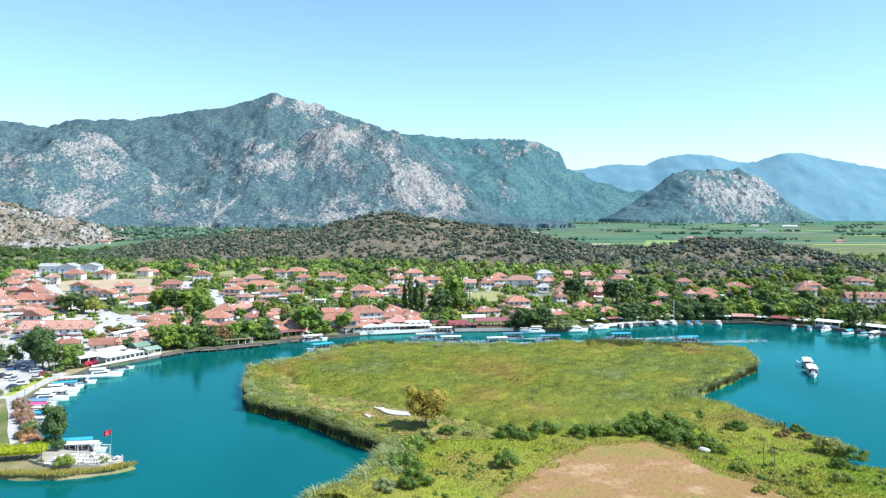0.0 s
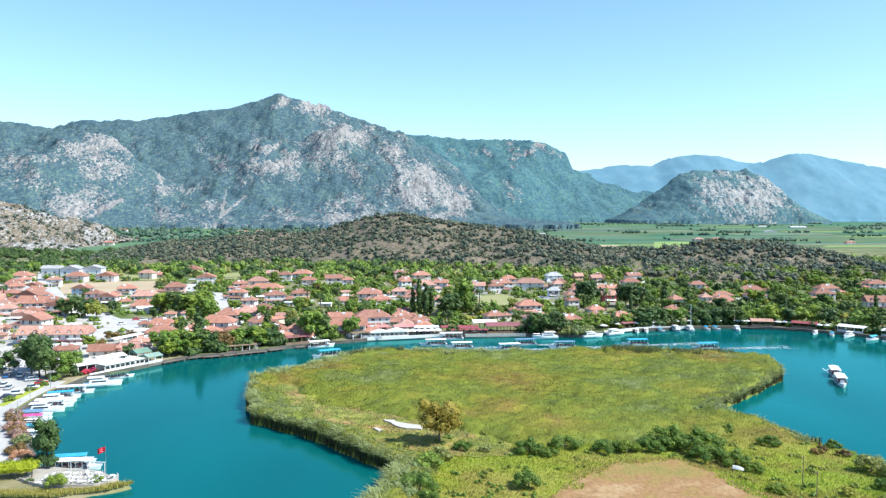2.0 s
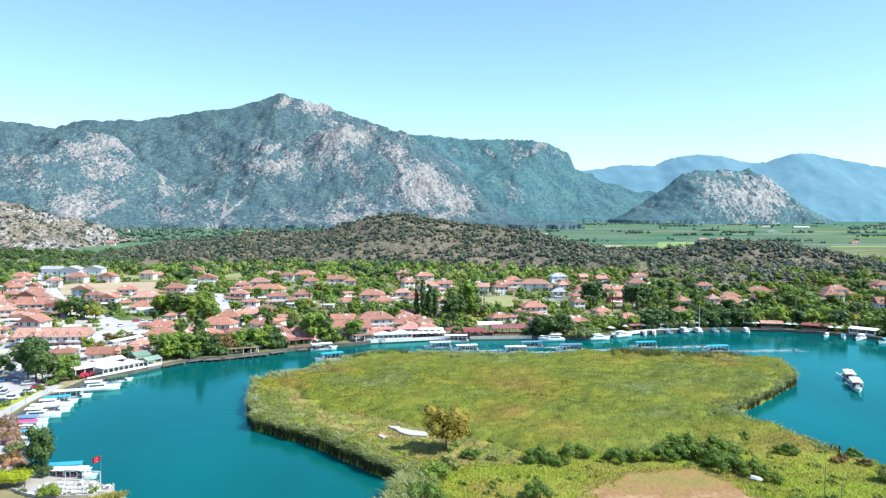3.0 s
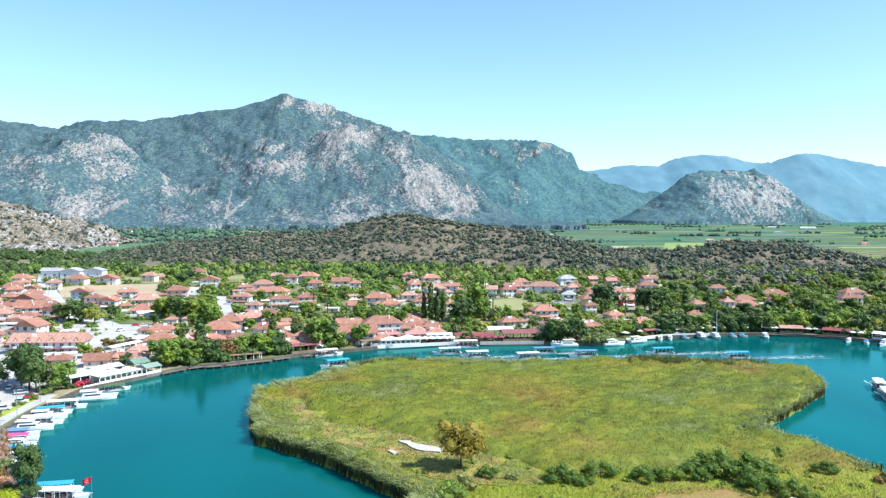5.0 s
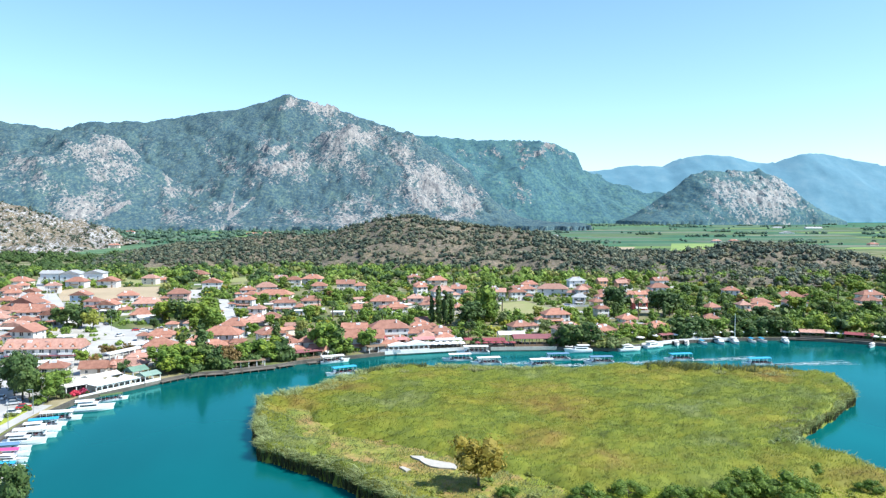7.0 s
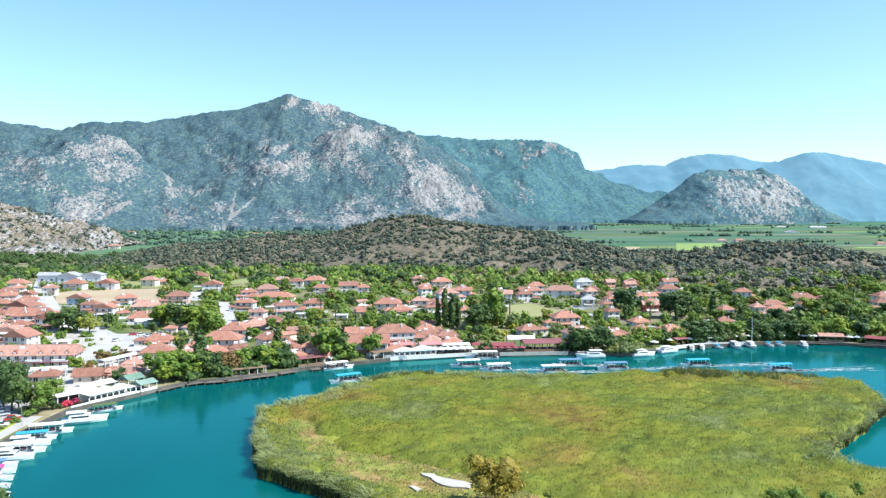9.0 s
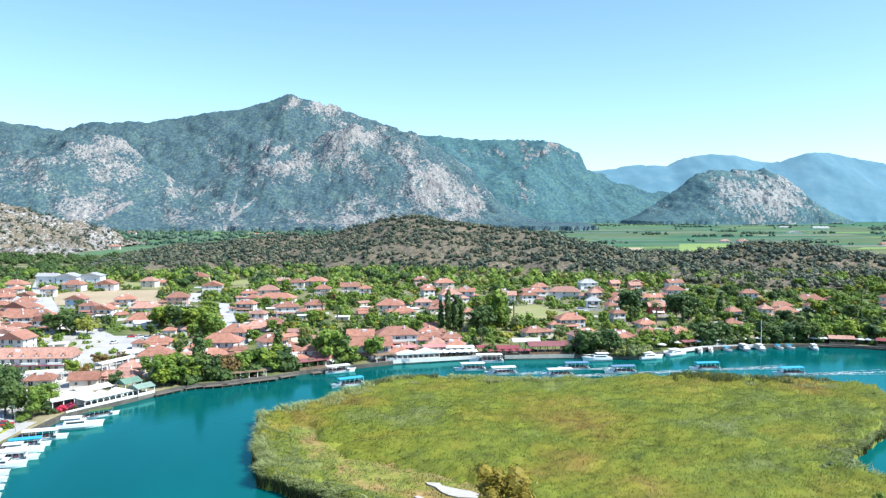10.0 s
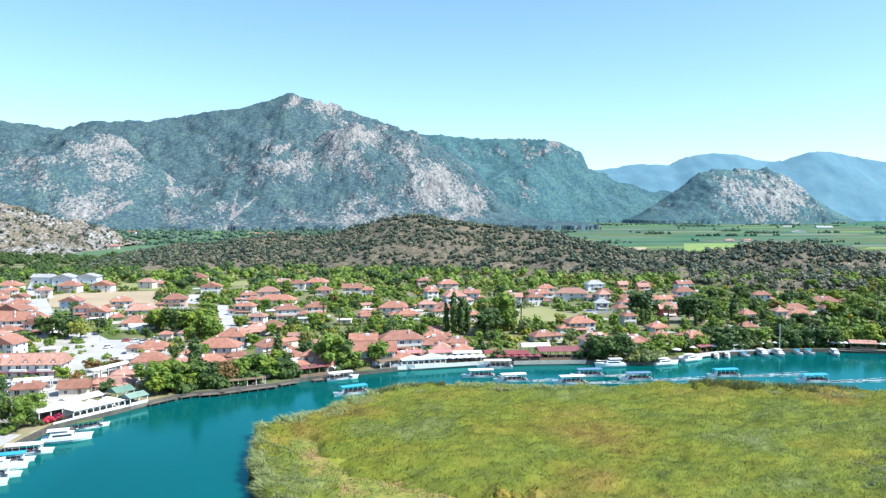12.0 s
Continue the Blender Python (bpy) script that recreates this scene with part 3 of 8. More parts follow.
def mountain(name, label, xs, ys, parts, rough, size, material, rock_bias, seed, warp=0.5, faces=(), mottle=0.42, chutes=()):
    X, Y = np.meshgrid(xs, ys)
    wx = X + (fbm(X / size, Y / size, 4, seed) - 0.5) * size * warp
    wy = Y + (fbm(X / size, Y / size, 4, seed + 9) - 0.5) * size * warp * 1.4
    Z, rock = np.full(X.shape, -90.0), np.zeros(X.shape)
    for crest, depth, front, back, power, bare in parts:
        h = ridge(X * 0.75 + wx * 0.25, wy, crest, depth, front, back, power)
        k = 34.0
        blend = np.clip(0.5 + 0.5 * (h - Z) / k, 0, 1)
        rock = rock * (1 - blend) + bare * blend
        Z = Z * (1 - blend) + h * blend + k * blend * (1 - blend)
    lift = np.clip(Z / 60, 0, 1) * (1 - 0.7 * smoothstep(340, 470, Z))
    gully = fbm((X + 0.35 * Y) / (size * 0.6), Y / (size * 1.1), 6, seed + 3, 0.55, True)
    grit = fbm(X / (size * 0.16), Y / (size * 0.16), 4, seed + 5, 0.6)
    Z = Z + lift * rough * ((gully - 0.6) * 1.0 + (grit - 0.5) * 0.75)
    # bearing and slope from the camera's start, frayed so no face has a clean rim
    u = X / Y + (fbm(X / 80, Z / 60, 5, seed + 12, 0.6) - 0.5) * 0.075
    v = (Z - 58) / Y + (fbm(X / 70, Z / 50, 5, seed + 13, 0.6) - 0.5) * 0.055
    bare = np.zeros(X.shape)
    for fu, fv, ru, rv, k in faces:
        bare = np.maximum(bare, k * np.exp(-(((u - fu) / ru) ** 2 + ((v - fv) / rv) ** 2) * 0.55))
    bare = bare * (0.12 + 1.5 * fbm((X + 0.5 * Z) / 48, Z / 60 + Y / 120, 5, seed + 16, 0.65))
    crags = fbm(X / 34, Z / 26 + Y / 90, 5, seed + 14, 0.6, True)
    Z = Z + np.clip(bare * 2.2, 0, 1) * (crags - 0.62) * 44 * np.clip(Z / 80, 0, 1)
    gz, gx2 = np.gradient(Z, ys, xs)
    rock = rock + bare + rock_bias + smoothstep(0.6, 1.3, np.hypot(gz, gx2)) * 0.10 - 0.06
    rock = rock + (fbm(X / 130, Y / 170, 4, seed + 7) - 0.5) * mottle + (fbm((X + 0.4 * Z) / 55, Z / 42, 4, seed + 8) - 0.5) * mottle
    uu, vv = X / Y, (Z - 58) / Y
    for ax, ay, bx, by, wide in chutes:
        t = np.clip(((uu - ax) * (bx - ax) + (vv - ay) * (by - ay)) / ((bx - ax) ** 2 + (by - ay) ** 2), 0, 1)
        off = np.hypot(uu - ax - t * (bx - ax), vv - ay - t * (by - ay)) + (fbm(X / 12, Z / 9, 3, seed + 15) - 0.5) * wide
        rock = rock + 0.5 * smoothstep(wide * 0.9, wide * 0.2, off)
    Z = np.where(Z < 15.0, -6.0, Z)
    ob = part(name, sheet_mesh(name, X, Y, Z, "rock", rock), material)
    return tagged(ob, label, "mountain", kind="structure")


far_crest = [(595, 221), (1091, 277), (1217, 272), (1377, 286), (1473, 309), (1669, 305), (1750, 345), (1914, 369), (2032, 367), (2200, 328), (2302, 335),
             (2437, 378), (2575, 386), (2714, 362), (2890, 331), (3132, 294), (3393, 264), (3910, 136)]
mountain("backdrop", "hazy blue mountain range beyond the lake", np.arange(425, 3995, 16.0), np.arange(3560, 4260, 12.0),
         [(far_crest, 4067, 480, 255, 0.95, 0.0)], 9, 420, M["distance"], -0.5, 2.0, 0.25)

main_crest = [(-2100, 380), (-1521, 440), (-1391, 426), (-1282, 405), (-1194, 402), (-1104, 427), (-855, 431), (-716, 459), (-483, 494), (-364, 527),
              (-300, 546), (-268, 551), (-221, 535), (-101, 521), (-28, 486), (94, 449), (218, 401), (293, 360), (495, 237), (650, 5)]
spur_crest = [(-900, 10), (-760, 60), (-642, 110), (-577, 165), (-520, 150), (-425, 240), (-371, 222), (-330, 285), (-286, 322), (-230, 318), (-160, 332), (-86, 352),
              (-24, 377), (81, 351), (186, 319), (272, 252), (347, 189), (423, 114), (507, 5)]
west_crest = [(-1900, 200), (-1211, 279), (-1106, 299), (-1002, 291), (-895, 324), (-788, 307), (-717, 245), (-646, 190), (-560, 110), (-450, 10)]
front_crest = [(-1500, 60), (-1000, 110), (-700, 70), (-400, 95), (-150, 70), (60, 95), (250, 50), (400, 5)]
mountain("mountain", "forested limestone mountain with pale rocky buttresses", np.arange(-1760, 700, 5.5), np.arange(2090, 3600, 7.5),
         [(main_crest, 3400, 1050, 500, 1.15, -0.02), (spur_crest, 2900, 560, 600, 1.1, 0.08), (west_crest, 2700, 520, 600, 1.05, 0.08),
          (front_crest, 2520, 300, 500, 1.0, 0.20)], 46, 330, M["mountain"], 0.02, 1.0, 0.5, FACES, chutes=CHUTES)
cliff_crest = [(-200, 480), (111, 512), (256, 462), (403, 455), (672, 436), (945, 433), (1069, 399), (1146, 358), (1185, 274), (1320, 251), (1478, 225), (1638, 235),
               (1800, 156), (1934, 0)]
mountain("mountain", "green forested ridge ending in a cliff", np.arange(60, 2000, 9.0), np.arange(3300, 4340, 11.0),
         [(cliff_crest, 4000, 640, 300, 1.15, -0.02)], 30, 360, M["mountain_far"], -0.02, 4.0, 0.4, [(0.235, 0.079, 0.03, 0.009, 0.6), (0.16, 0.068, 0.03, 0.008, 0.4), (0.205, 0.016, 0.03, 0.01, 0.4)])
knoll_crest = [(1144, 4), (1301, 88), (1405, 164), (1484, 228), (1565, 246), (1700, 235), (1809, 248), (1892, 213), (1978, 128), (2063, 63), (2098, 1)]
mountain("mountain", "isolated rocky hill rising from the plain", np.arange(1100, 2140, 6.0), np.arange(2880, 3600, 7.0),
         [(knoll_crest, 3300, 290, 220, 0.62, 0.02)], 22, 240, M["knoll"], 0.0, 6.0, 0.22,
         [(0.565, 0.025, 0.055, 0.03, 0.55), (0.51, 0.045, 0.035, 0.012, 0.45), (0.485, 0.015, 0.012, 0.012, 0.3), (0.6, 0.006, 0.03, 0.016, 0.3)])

CENTRE = [(-290, 1080, 1), (-250, 1060, 8), (-233, 1060, 11), (-189, 1060, 15), (-114, 1060, 23), (-46, 1040, 25), (0, 1010, 36), (29, 990, 46), (64, 970, 50), (99, 960, 44),
          (139, 940, 37), (176, 910, 34), (218, 880, 27), (255, 840, 17), (284, 810, 13), (318, 780, 11), (360, 760, 3)]
EAST = [(255, 760, 2), (279, 760, 6), (318, 750, 15), (346, 745, 20), (374, 740, 24), (405, 740, 22), (436, 740, 21), (465, 735, 15), (487, 730, 9), (515, 715, 2)]
WEST = [(-900, 1350, 80), (-625, 1350, 75), (-582, 1350, 73), (-556, 1350, 66), (-521, 1350, 62), (-486, 1350, 53), (-442, 1350, 33), (-411, 1350, 18), (-372, 1350, 2)]


def hill(name, label, line, xs, ys, front, back, rough, bare, seed, ground_cover="hill"):
    X, Y = np.meshgrid(xs, ys)
    crest = [(p[0], p[2]) for p in line]
    ymid = np.interp(X, [p[0] for p in line], [p[1] for p in line])
    wy = Y + (fbm(X / 60, Y / 60, 4, seed) - 0.5) * 70
    Z = ridge(X, wy, crest, ymid, front, back, 0.8)
    lump = fbm(X / 45, Y / 45, 5, seed + 2, 0.55)
    Z = np.maximum(Z, -3)
    Z = ground_z(Y) + Z + np.clip(Z / 8, 0, 1) * (lump - 0.5) * rough
    rock = bare + (fbm(X / 30, Y / 30, 4, seed + 4) - 0.5) * 0.5
    Z = np.where(Z - ground_z(Y) < 0.4, -3.0, Z)
    ob = tagged(part(name, sheet_mesh(name, X, Y, Z, "rock", rock), M[ground_cover]), label, "hill", kind="structure")
    return ob, X, Y, Z


HILLS = [hill("hill", "low scrub hill with brown earth and rocks", CENTRE, np.arange(-300, 365, 3.5), np.arange(560, 1240, 4.5), 230, 130, 9, 0.06, 11.0),
         hill("hill", "dark rocky scrub hill behind the town", EAST, np.arange(250, 520, 3.0), np.arange(560, 870, 4.0), 120, 90, 9, 0.10, 13.0),
         hill("hill", "bare pale rocky hill with few shrubs", WEST, np.arange(-900, -366, 4.0), np.arange(1020, 1500, 5.0), 270, 140, 44, 0.29, 17.0, "crag")]


# ---- fields, roads, banks ----
def patch(name, outline, material, label, category, z=0.05, kind="structure"):
    """A thin slab of ground with the given outline."""
    if kind == "ragged":
        rr = random.Random(len(outline))
        fine = []
        for (xa, ya), (xb, yb) in zip(outline, outline[1:] + outline[:1]):
            n = max(1, int(math.hypot(xb - xa, yb - ya) / 1.6))
            fine += [(xa + (xb - xa) * k / n + rr.gauss(0, 0.3), ya + (yb - ya) * k / n + rr.gauss(0, 0.3)) for k in range(n)]
        outline, kind = fine, "structure"
    bm = bmesh.new()
    top = [bm.verts.new((x, y, float(ground_z(y)) + z)) for x, y in outline]
    low = [bm.verts.new((x, y, float(ground_z(y)) - 0.4)) for x, y in outline]
    bm.faces.new(top)
    n = len(top)
    for k in range(n):
        bm.faces.new((top[k], low[k], low[(k + 1) % n], top[(k + 1) % n]))
    bmesh.ops.recalc_face_normals(bm, faces=bm.faces[:])
    bmesh.ops.triangulate(bm, faces=[f for f in bm.faces if len(f.verts) > 4])
    return tagged(part(name, bm, material), label, category, kind=kind)


def ribbon(line, width):
    """The outline of a strip of that width along a line."""
    left, right = [], []
    for k, p in enumerate(line):
        a, b = Vector(line[max(k - 1, 0)]), Vector(line[min(k + 1, len(line) - 1)])
        t = (b - a).normalized()
        n = Vector((-t.y, t.x)) * width / 2
        left.append((p[0] + n.x, p[1] + n.y))
        right.append((p[0] - n.x, p[1] - n.y))
    return left + right[::-1]


DRY = [(-186, 541), (-209, 600), (-201, 616), (-144, 622), (-122, 535), (-138, 530)]
patch("field", DRY, M["straw"], "mown straw-coloured field in the town", "field")
GREENF = [(-176, 634), (-190, 690), (-146, 664), (-140, 628)]
patch("field", GREENF, M["meadow"], "rough green field beside the houses", "field")
MEADOW = [(77, 446), (84.6, 498), (105, 508), (113, 470), (108, 446)]
patch("field", MEADOW, M["meadow"], "green sloping meadow among the houses", "field")
BACKF = [(-93, 612), (-109, 683), (-88, 700), (-80, 626)]
patch("field", BACKF, M["meadow"], "rough grass field behind the houses", "field")
ROADS = [([(-262, 720), (-231, 634), (-205, 572), (-182, 520), (-160, 478), (-132, 437), (-112, 406), (-93, 378)], 11),
         ([(-106, 405), (-112, 372), (-125, 339), (-111, 284), (-101, 248), (-100, 236)], 9),
         ([(-122, 640), (-105, 550), (-84, 533), (-70, 463), (-59, 418)], 7),
         ([(128, 493), (124, 462), (130, 449)], 5), ([(-104, 405), (-88, 398), (-66, 396)], 8)]
for line, width in ROADS:
    patch("road", ribbon(line, width), M["road"], "pale sun-bleached paved street", "road", 0.06)
SQUARE = [(-116, 421), (-101, 420), (-86, 399), (-79, 372), (-90, 362), (-100, 374), (-112, 392)]
OLD_TOWN = [(-84, 314), (-72, 340), (-80, 370), (-100, 384), (-126, 424), (-152, 464), (-176, 508), (-200, 562), (-226, 622), (-262, 600), (-215, 470), (-165, 370), (-128, 302), (-100, 296)]
patch("pavement", OLD_TOWN, M["lane"], "sun-bleached paved yards and lanes of the old town", "pavement", 0.045)
patch("pavement", SQUARE, M["concrete"], "pale concrete car park with a few cars", "car park", 0.075)
PARKING = [(-131, 300), (-98, 292), (-93, 268), (-96, 240), (-101, 232), (-112, 235), (-122, 262)]
patch("pavement", PARKING, M["concrete"], "pale paved riverside parking ground", "car park", 0.075)
patch("pavement", ribbon([(-93, 272), (-95, 250), (-95, 236), (-87, 218), (-80, 200), (-74, 187)], 4.0), M["concrete"], "pale quay walk by the moored boats", "path", 0.09)
TERRACE = [(-66, 183.5), (-52, 178.5), (-46.5, 172), (-50, 168.2), (-60, 169), (-68, 175)]
patch("pavement", TERRACE, M["paving"], "round beige terrace on the spit", "terrace", 0.09)

patch("lawn", [(-99.5, 240), (-97.2, 239.5), (-96.2, 252), (-95.2, 266), (-98.0, 266), (-99.0, 254)], M["lawn"], "yellow-green lawn strip by the quay walk", "lawn", 0.13)
BARE = [(57, 167.5), (62, 170.6), (70, 172.2), (75.5, 171.8), (78.5, 168), (80.5, 163.5), (82, 157), (84, 150), (88, 143.5), (89, 132), (86, 120), (30, 120), (32, 140), (36, 146), (40, 149.6), (45, 156), (50, 161.5)]
patch("field", BARE, M["dry_soil"], "dry brown mown clearing in the meadow", "field", 0.22, "ragged")
CLEAR = [(-22, 262), (-20, 245), (-14.5, 230), (-8, 215), (0, 202), (10, 190), (19, 183), (30, 178), (40, 178), (41, 188), (33, 197), (28, 207), (18, 216), (9, 223), (-3, 231), (-11, 241), (-15, 256)]
patch("field", CLEAR, M["dry_meadow"], "dry straw-coloured clearing behind the reed fringe", "field", 0.12, "ragged")
SAND = [(11.4, 211.2), (13.7, 210.6), (15.6, 207.4), (18.2, 206.6), (19.4, 205.0), (20.8, 203.0), (20.4, 200.8), (18.8, 201.4), (17.0, 202.4), (15.0, 203.4), (13.2, 206.6)]
patch("field", SAND, M["sand"], "patch of bare white sand on the island", "sand", 0.46, "ragged")
patch("field", [(8.0, 203.4), (9.1, 203.6), (10.2, 201.4), (8.9, 200.9)], M["sand"], "small patch of bare white sand", "sand", 0.46, "ragged")

# crops on the plain, joined: nobody could count them
quads = []
y = 1150.0
while y < 4300:
    depth = 45 + (y - 1150) * 0.055 + rng.uniform(0, 30)
    x = -900.0
    while x < 3400:
        w = rng.uniform(120, 420)
        if rng.random() < 0.8:
            s = rng.uniform(-25, 25)
            quads.append([(x, y, 3.25), (x + w - 8, y + s * 0.2, 3.25), (x + w - 8 + s, y + depth - 5, 3.25), (x + s, y + depth - 5, 3.25)])
        x += w
    y += depth
tagged(part("crop_fields", quad_mesh("crop_fields", np.array(quads)), M["crops"]), "green and yellow crop fields on the plain", "field", kind="stuff")

patch("field", [(442, 1072), (529, 1062), (647, 1287), (541, 1299)], M["lime_crop"], "bright yellow-green crop field on the plain", "field", 0.45)
patch("field", [(720, 1092), (860, 1086), (900, 1126), (760, 1134)], M["lime_crop"], "bright yellow-green crop field on the plain", "field", 0.45)
patch("field", [(318, 1072), (378, 1066), (432, 1180), (360, 1185)], M["straw"], "pale mown field beyond the hill", "field", 0.45)

patch("field", [(-372, 1080), (-270, 1095), (-290, 1330), (-405, 1330)], M["green_crop"], "green crop field below the mountain", "field", 0.45)
patch("field", [(-270, 1420), (-60, 1430), (-70, 1620), (-310, 1620)], M["green_crop"], "green crop field below the mountain", "field", 0.45)

# quay wall along the town's bank
bm = bmesh.new()
line = SHORE[3:]
inner, outer = [], []
for k, p in enumerate(line):
    a, b = Vector(line[max(k - 1, 0)]), Vector(line[min(k + 1, len(line) - 1)])
    t = (b - a).normalized()
    n = Vector((-t.y, t.x))
    outer.append(Vector(p) - n * 0.5)
    inner.append(Vector(p) + n * 0.8)
for k in range(len(line) - 1):
    o0, o1, i0, i1 = outer[k], outer[k + 1], inner[k], inner[k + 1]
    lo = [bm.verts.new((q.x, q.y, -2.0)) for q in (o0, o1, i1, i0)]
    hi = [bm.verts.new((q.x, q.y, 1.34)) for q in (o0, o1, i1, i0)]
    bm.faces.new(hi)
    for s in range(4):
        bm.faces.new((lo[s], lo[(s + 1) % 4], hi[(s + 1) % 4], hi[s]))
bmesh.ops.remove_doubles(bm, verts=bm.verts[:], dist=0.01)
tagged(part("quay", bm, M["quay"]), "low stone quay wall along the town bank", "quay", kind="structure")


# ---- plants ----
def leaf_quads(centres, radii, per, size, seed, squash=1.0, shell=0.66, droop=0.0, turn=0.24, core=0.0):
    """Leaf-sized faces spread through clumps, turned mostly outwards."""
    r = np.random.default_rng(seed)
    centres, radii = np.asarray(centres, float), np.asarray(radii, float)
    k = np.repeat(np.arange(len(centres)), per)
    d = r.normal(size=(len(k), 3))
    d /= np.linalg.norm(d, axis=1, keepdims=True)
    rad = radii[k] * (shell + (1 - shell) * r.random(len(k)) ** 0.5) * r.uniform(0.85, 1.12, len(k))
    pos = centres[k] + d * rad[:, None] * (1, 1, squash)
    nrm = d + r.normal(size=d.shape) * turn + (0, 0, 0.25)
    nrm /= np.linalg.norm(nrm, axis=1, keepdims=True)
    t = np.cross(nrm, r.normal(size=d.shape) + (0, 0, droop))
    t /= np.linalg.norm(t, axis=1, keepdims=True) + 1e-9
    u = np.cross(nrm, t)
    s = size * r.uniform(0.6, 1.4, (len(k), 1))
    a, c = t * s, u * s * r.uniform(0.5, 0.9, (len(k), 1))
    leaves = np.stack([pos - a - c * 0.4, pos - a * 0.1 - c, pos + a + c * 0.3, pos + a * 0.1 + c], 1)
    if not core:
        return leaves
    # twelve-sided heart of every clump, so that the crown is not hollow
    f = np.array([[(sx * 2, 0, 0), (1 * sx, sy, 1), (0, sy * 2, 0), (sx, sy, -1)] for sx in (-1, 1) for sy in (-1, 1)], float)
    f = np.concatenate([f, np.roll(f, 1, 2), np.roll(f, 2, 2)]) * 0.5
    yaw = r.uniform(0, 2 * math.pi, len(centres))
    cs, sn = np.cos(yaw)[:, None, None], np.sin(yaw)[:, None, None]
    g = np.stack([f[None, ..., 0] * cs - f[None, ..., 1] * sn, f[None, ..., 0] * sn + f[None, ..., 1] * cs, np.broadcast_to(f[None, ..., 2], (len(centres), 12, 4))], -1)
    heart = centres[:, None, None] + g * (radii * core)[:, None, None, None] * (1, 1, squash)
    return np.concatenate([leaves, heart.reshape(-1, 4, 3)])


def tree_shape(kind, v):
    """Clump centres and radii of a crown one metre high over the ground, and how dense it is."""
    r = np.random.default_rng(100 + v)
    if kind == "cypress":
        z = np.linspace(0.08, 0.97, 16)
        rad = 0.10 * np.sin(np.clip(z * 1.15, 0, 1) * math.pi) ** 0.6 + 0.015
        c = np.stack([r.normal(0, 0.012, 16), r.normal(0, 0.012, 16), z], 1)
        return c, rad, 46, 0.03, 1.5
    if kind == "poplar":
        z = np.linspace(0.15, 0.95, 18)
        c = np.stack([r.normal(0, 0.028, 18), r.normal(0, 0.028, 18), z], 1)
        return c, 0.085 * np.sin(np.clip(z, 0, 1) * math.pi * 0.92 + 0.1) + 0.02, 46, 0.036, 1.3
    if kind in ("bush", "oleander", "hedge_shrub"):
        n = 13
        a = r.uniform(0, 2 * math.pi, n)
        q = np.sqrt(r.random(n)) * 0.55
        z = 0.22 + 0.5 * (1 - (q / 0.6) ** 2) * r.uniform(0.3, 1.0, n)
        return np.stack([q * np.cos(a), q * np.sin(a), z], 1), r.uniform(0.18, 0.30, n), 52, 0.06, 0.9
    if kind == "pine":
        n = 15
        a = r.uniform(0, 2 * math.pi, n)
        q = np.sqrt(r.random(n)) * 0.34
        z = 0.72 + r.uniform(-0.14, 0.16, n)
        return np.stack([q * np.cos(a), q * np.sin(a), z], 1), r.uniform(0.09, 0.15, n), 55, 0.032, 0.7
    n = 19
    a = r.uniform(0, 2 * math.pi, n)
    z = r.uniform(0.34, 0.88, n)
    wide = {"broad": 0.36, "wide": 0.46, "slim": 0.24}.get(kind, 0.36)
    q = np.sqrt(r.random(n)) * wide * np.sqrt(np.clip(1 - ((z - 0.58) / 0.42) ** 2, 0.08, 1))
    return np.stack([q * np.cos(a), q * np.sin(a), z], 1), r.uniform(0.14, 0.225, n), 38, 0.054, 0.9


MADE = {}
LABELS = {
    "leaf": "fresh green leafy tree", "leaf_dark": "dense dark green tree", "leaf_bush": "dense deep green tree", "leaf_olive": "grey-green olive tree", "leaf_rust": "rust-coloured leafy tree",
    "leaf_silver": "silvery grey-green feathery tree", "leaf_gold": "golden green tree with thin crown", "leaf_amber": "yellowing olive-brown leafy tree", "leaf_lime": "clipped bright lime hedge shrub", "bloom": "pale pink flowering oleander", "bloom_red": "magenta bougainvillea bush",
}


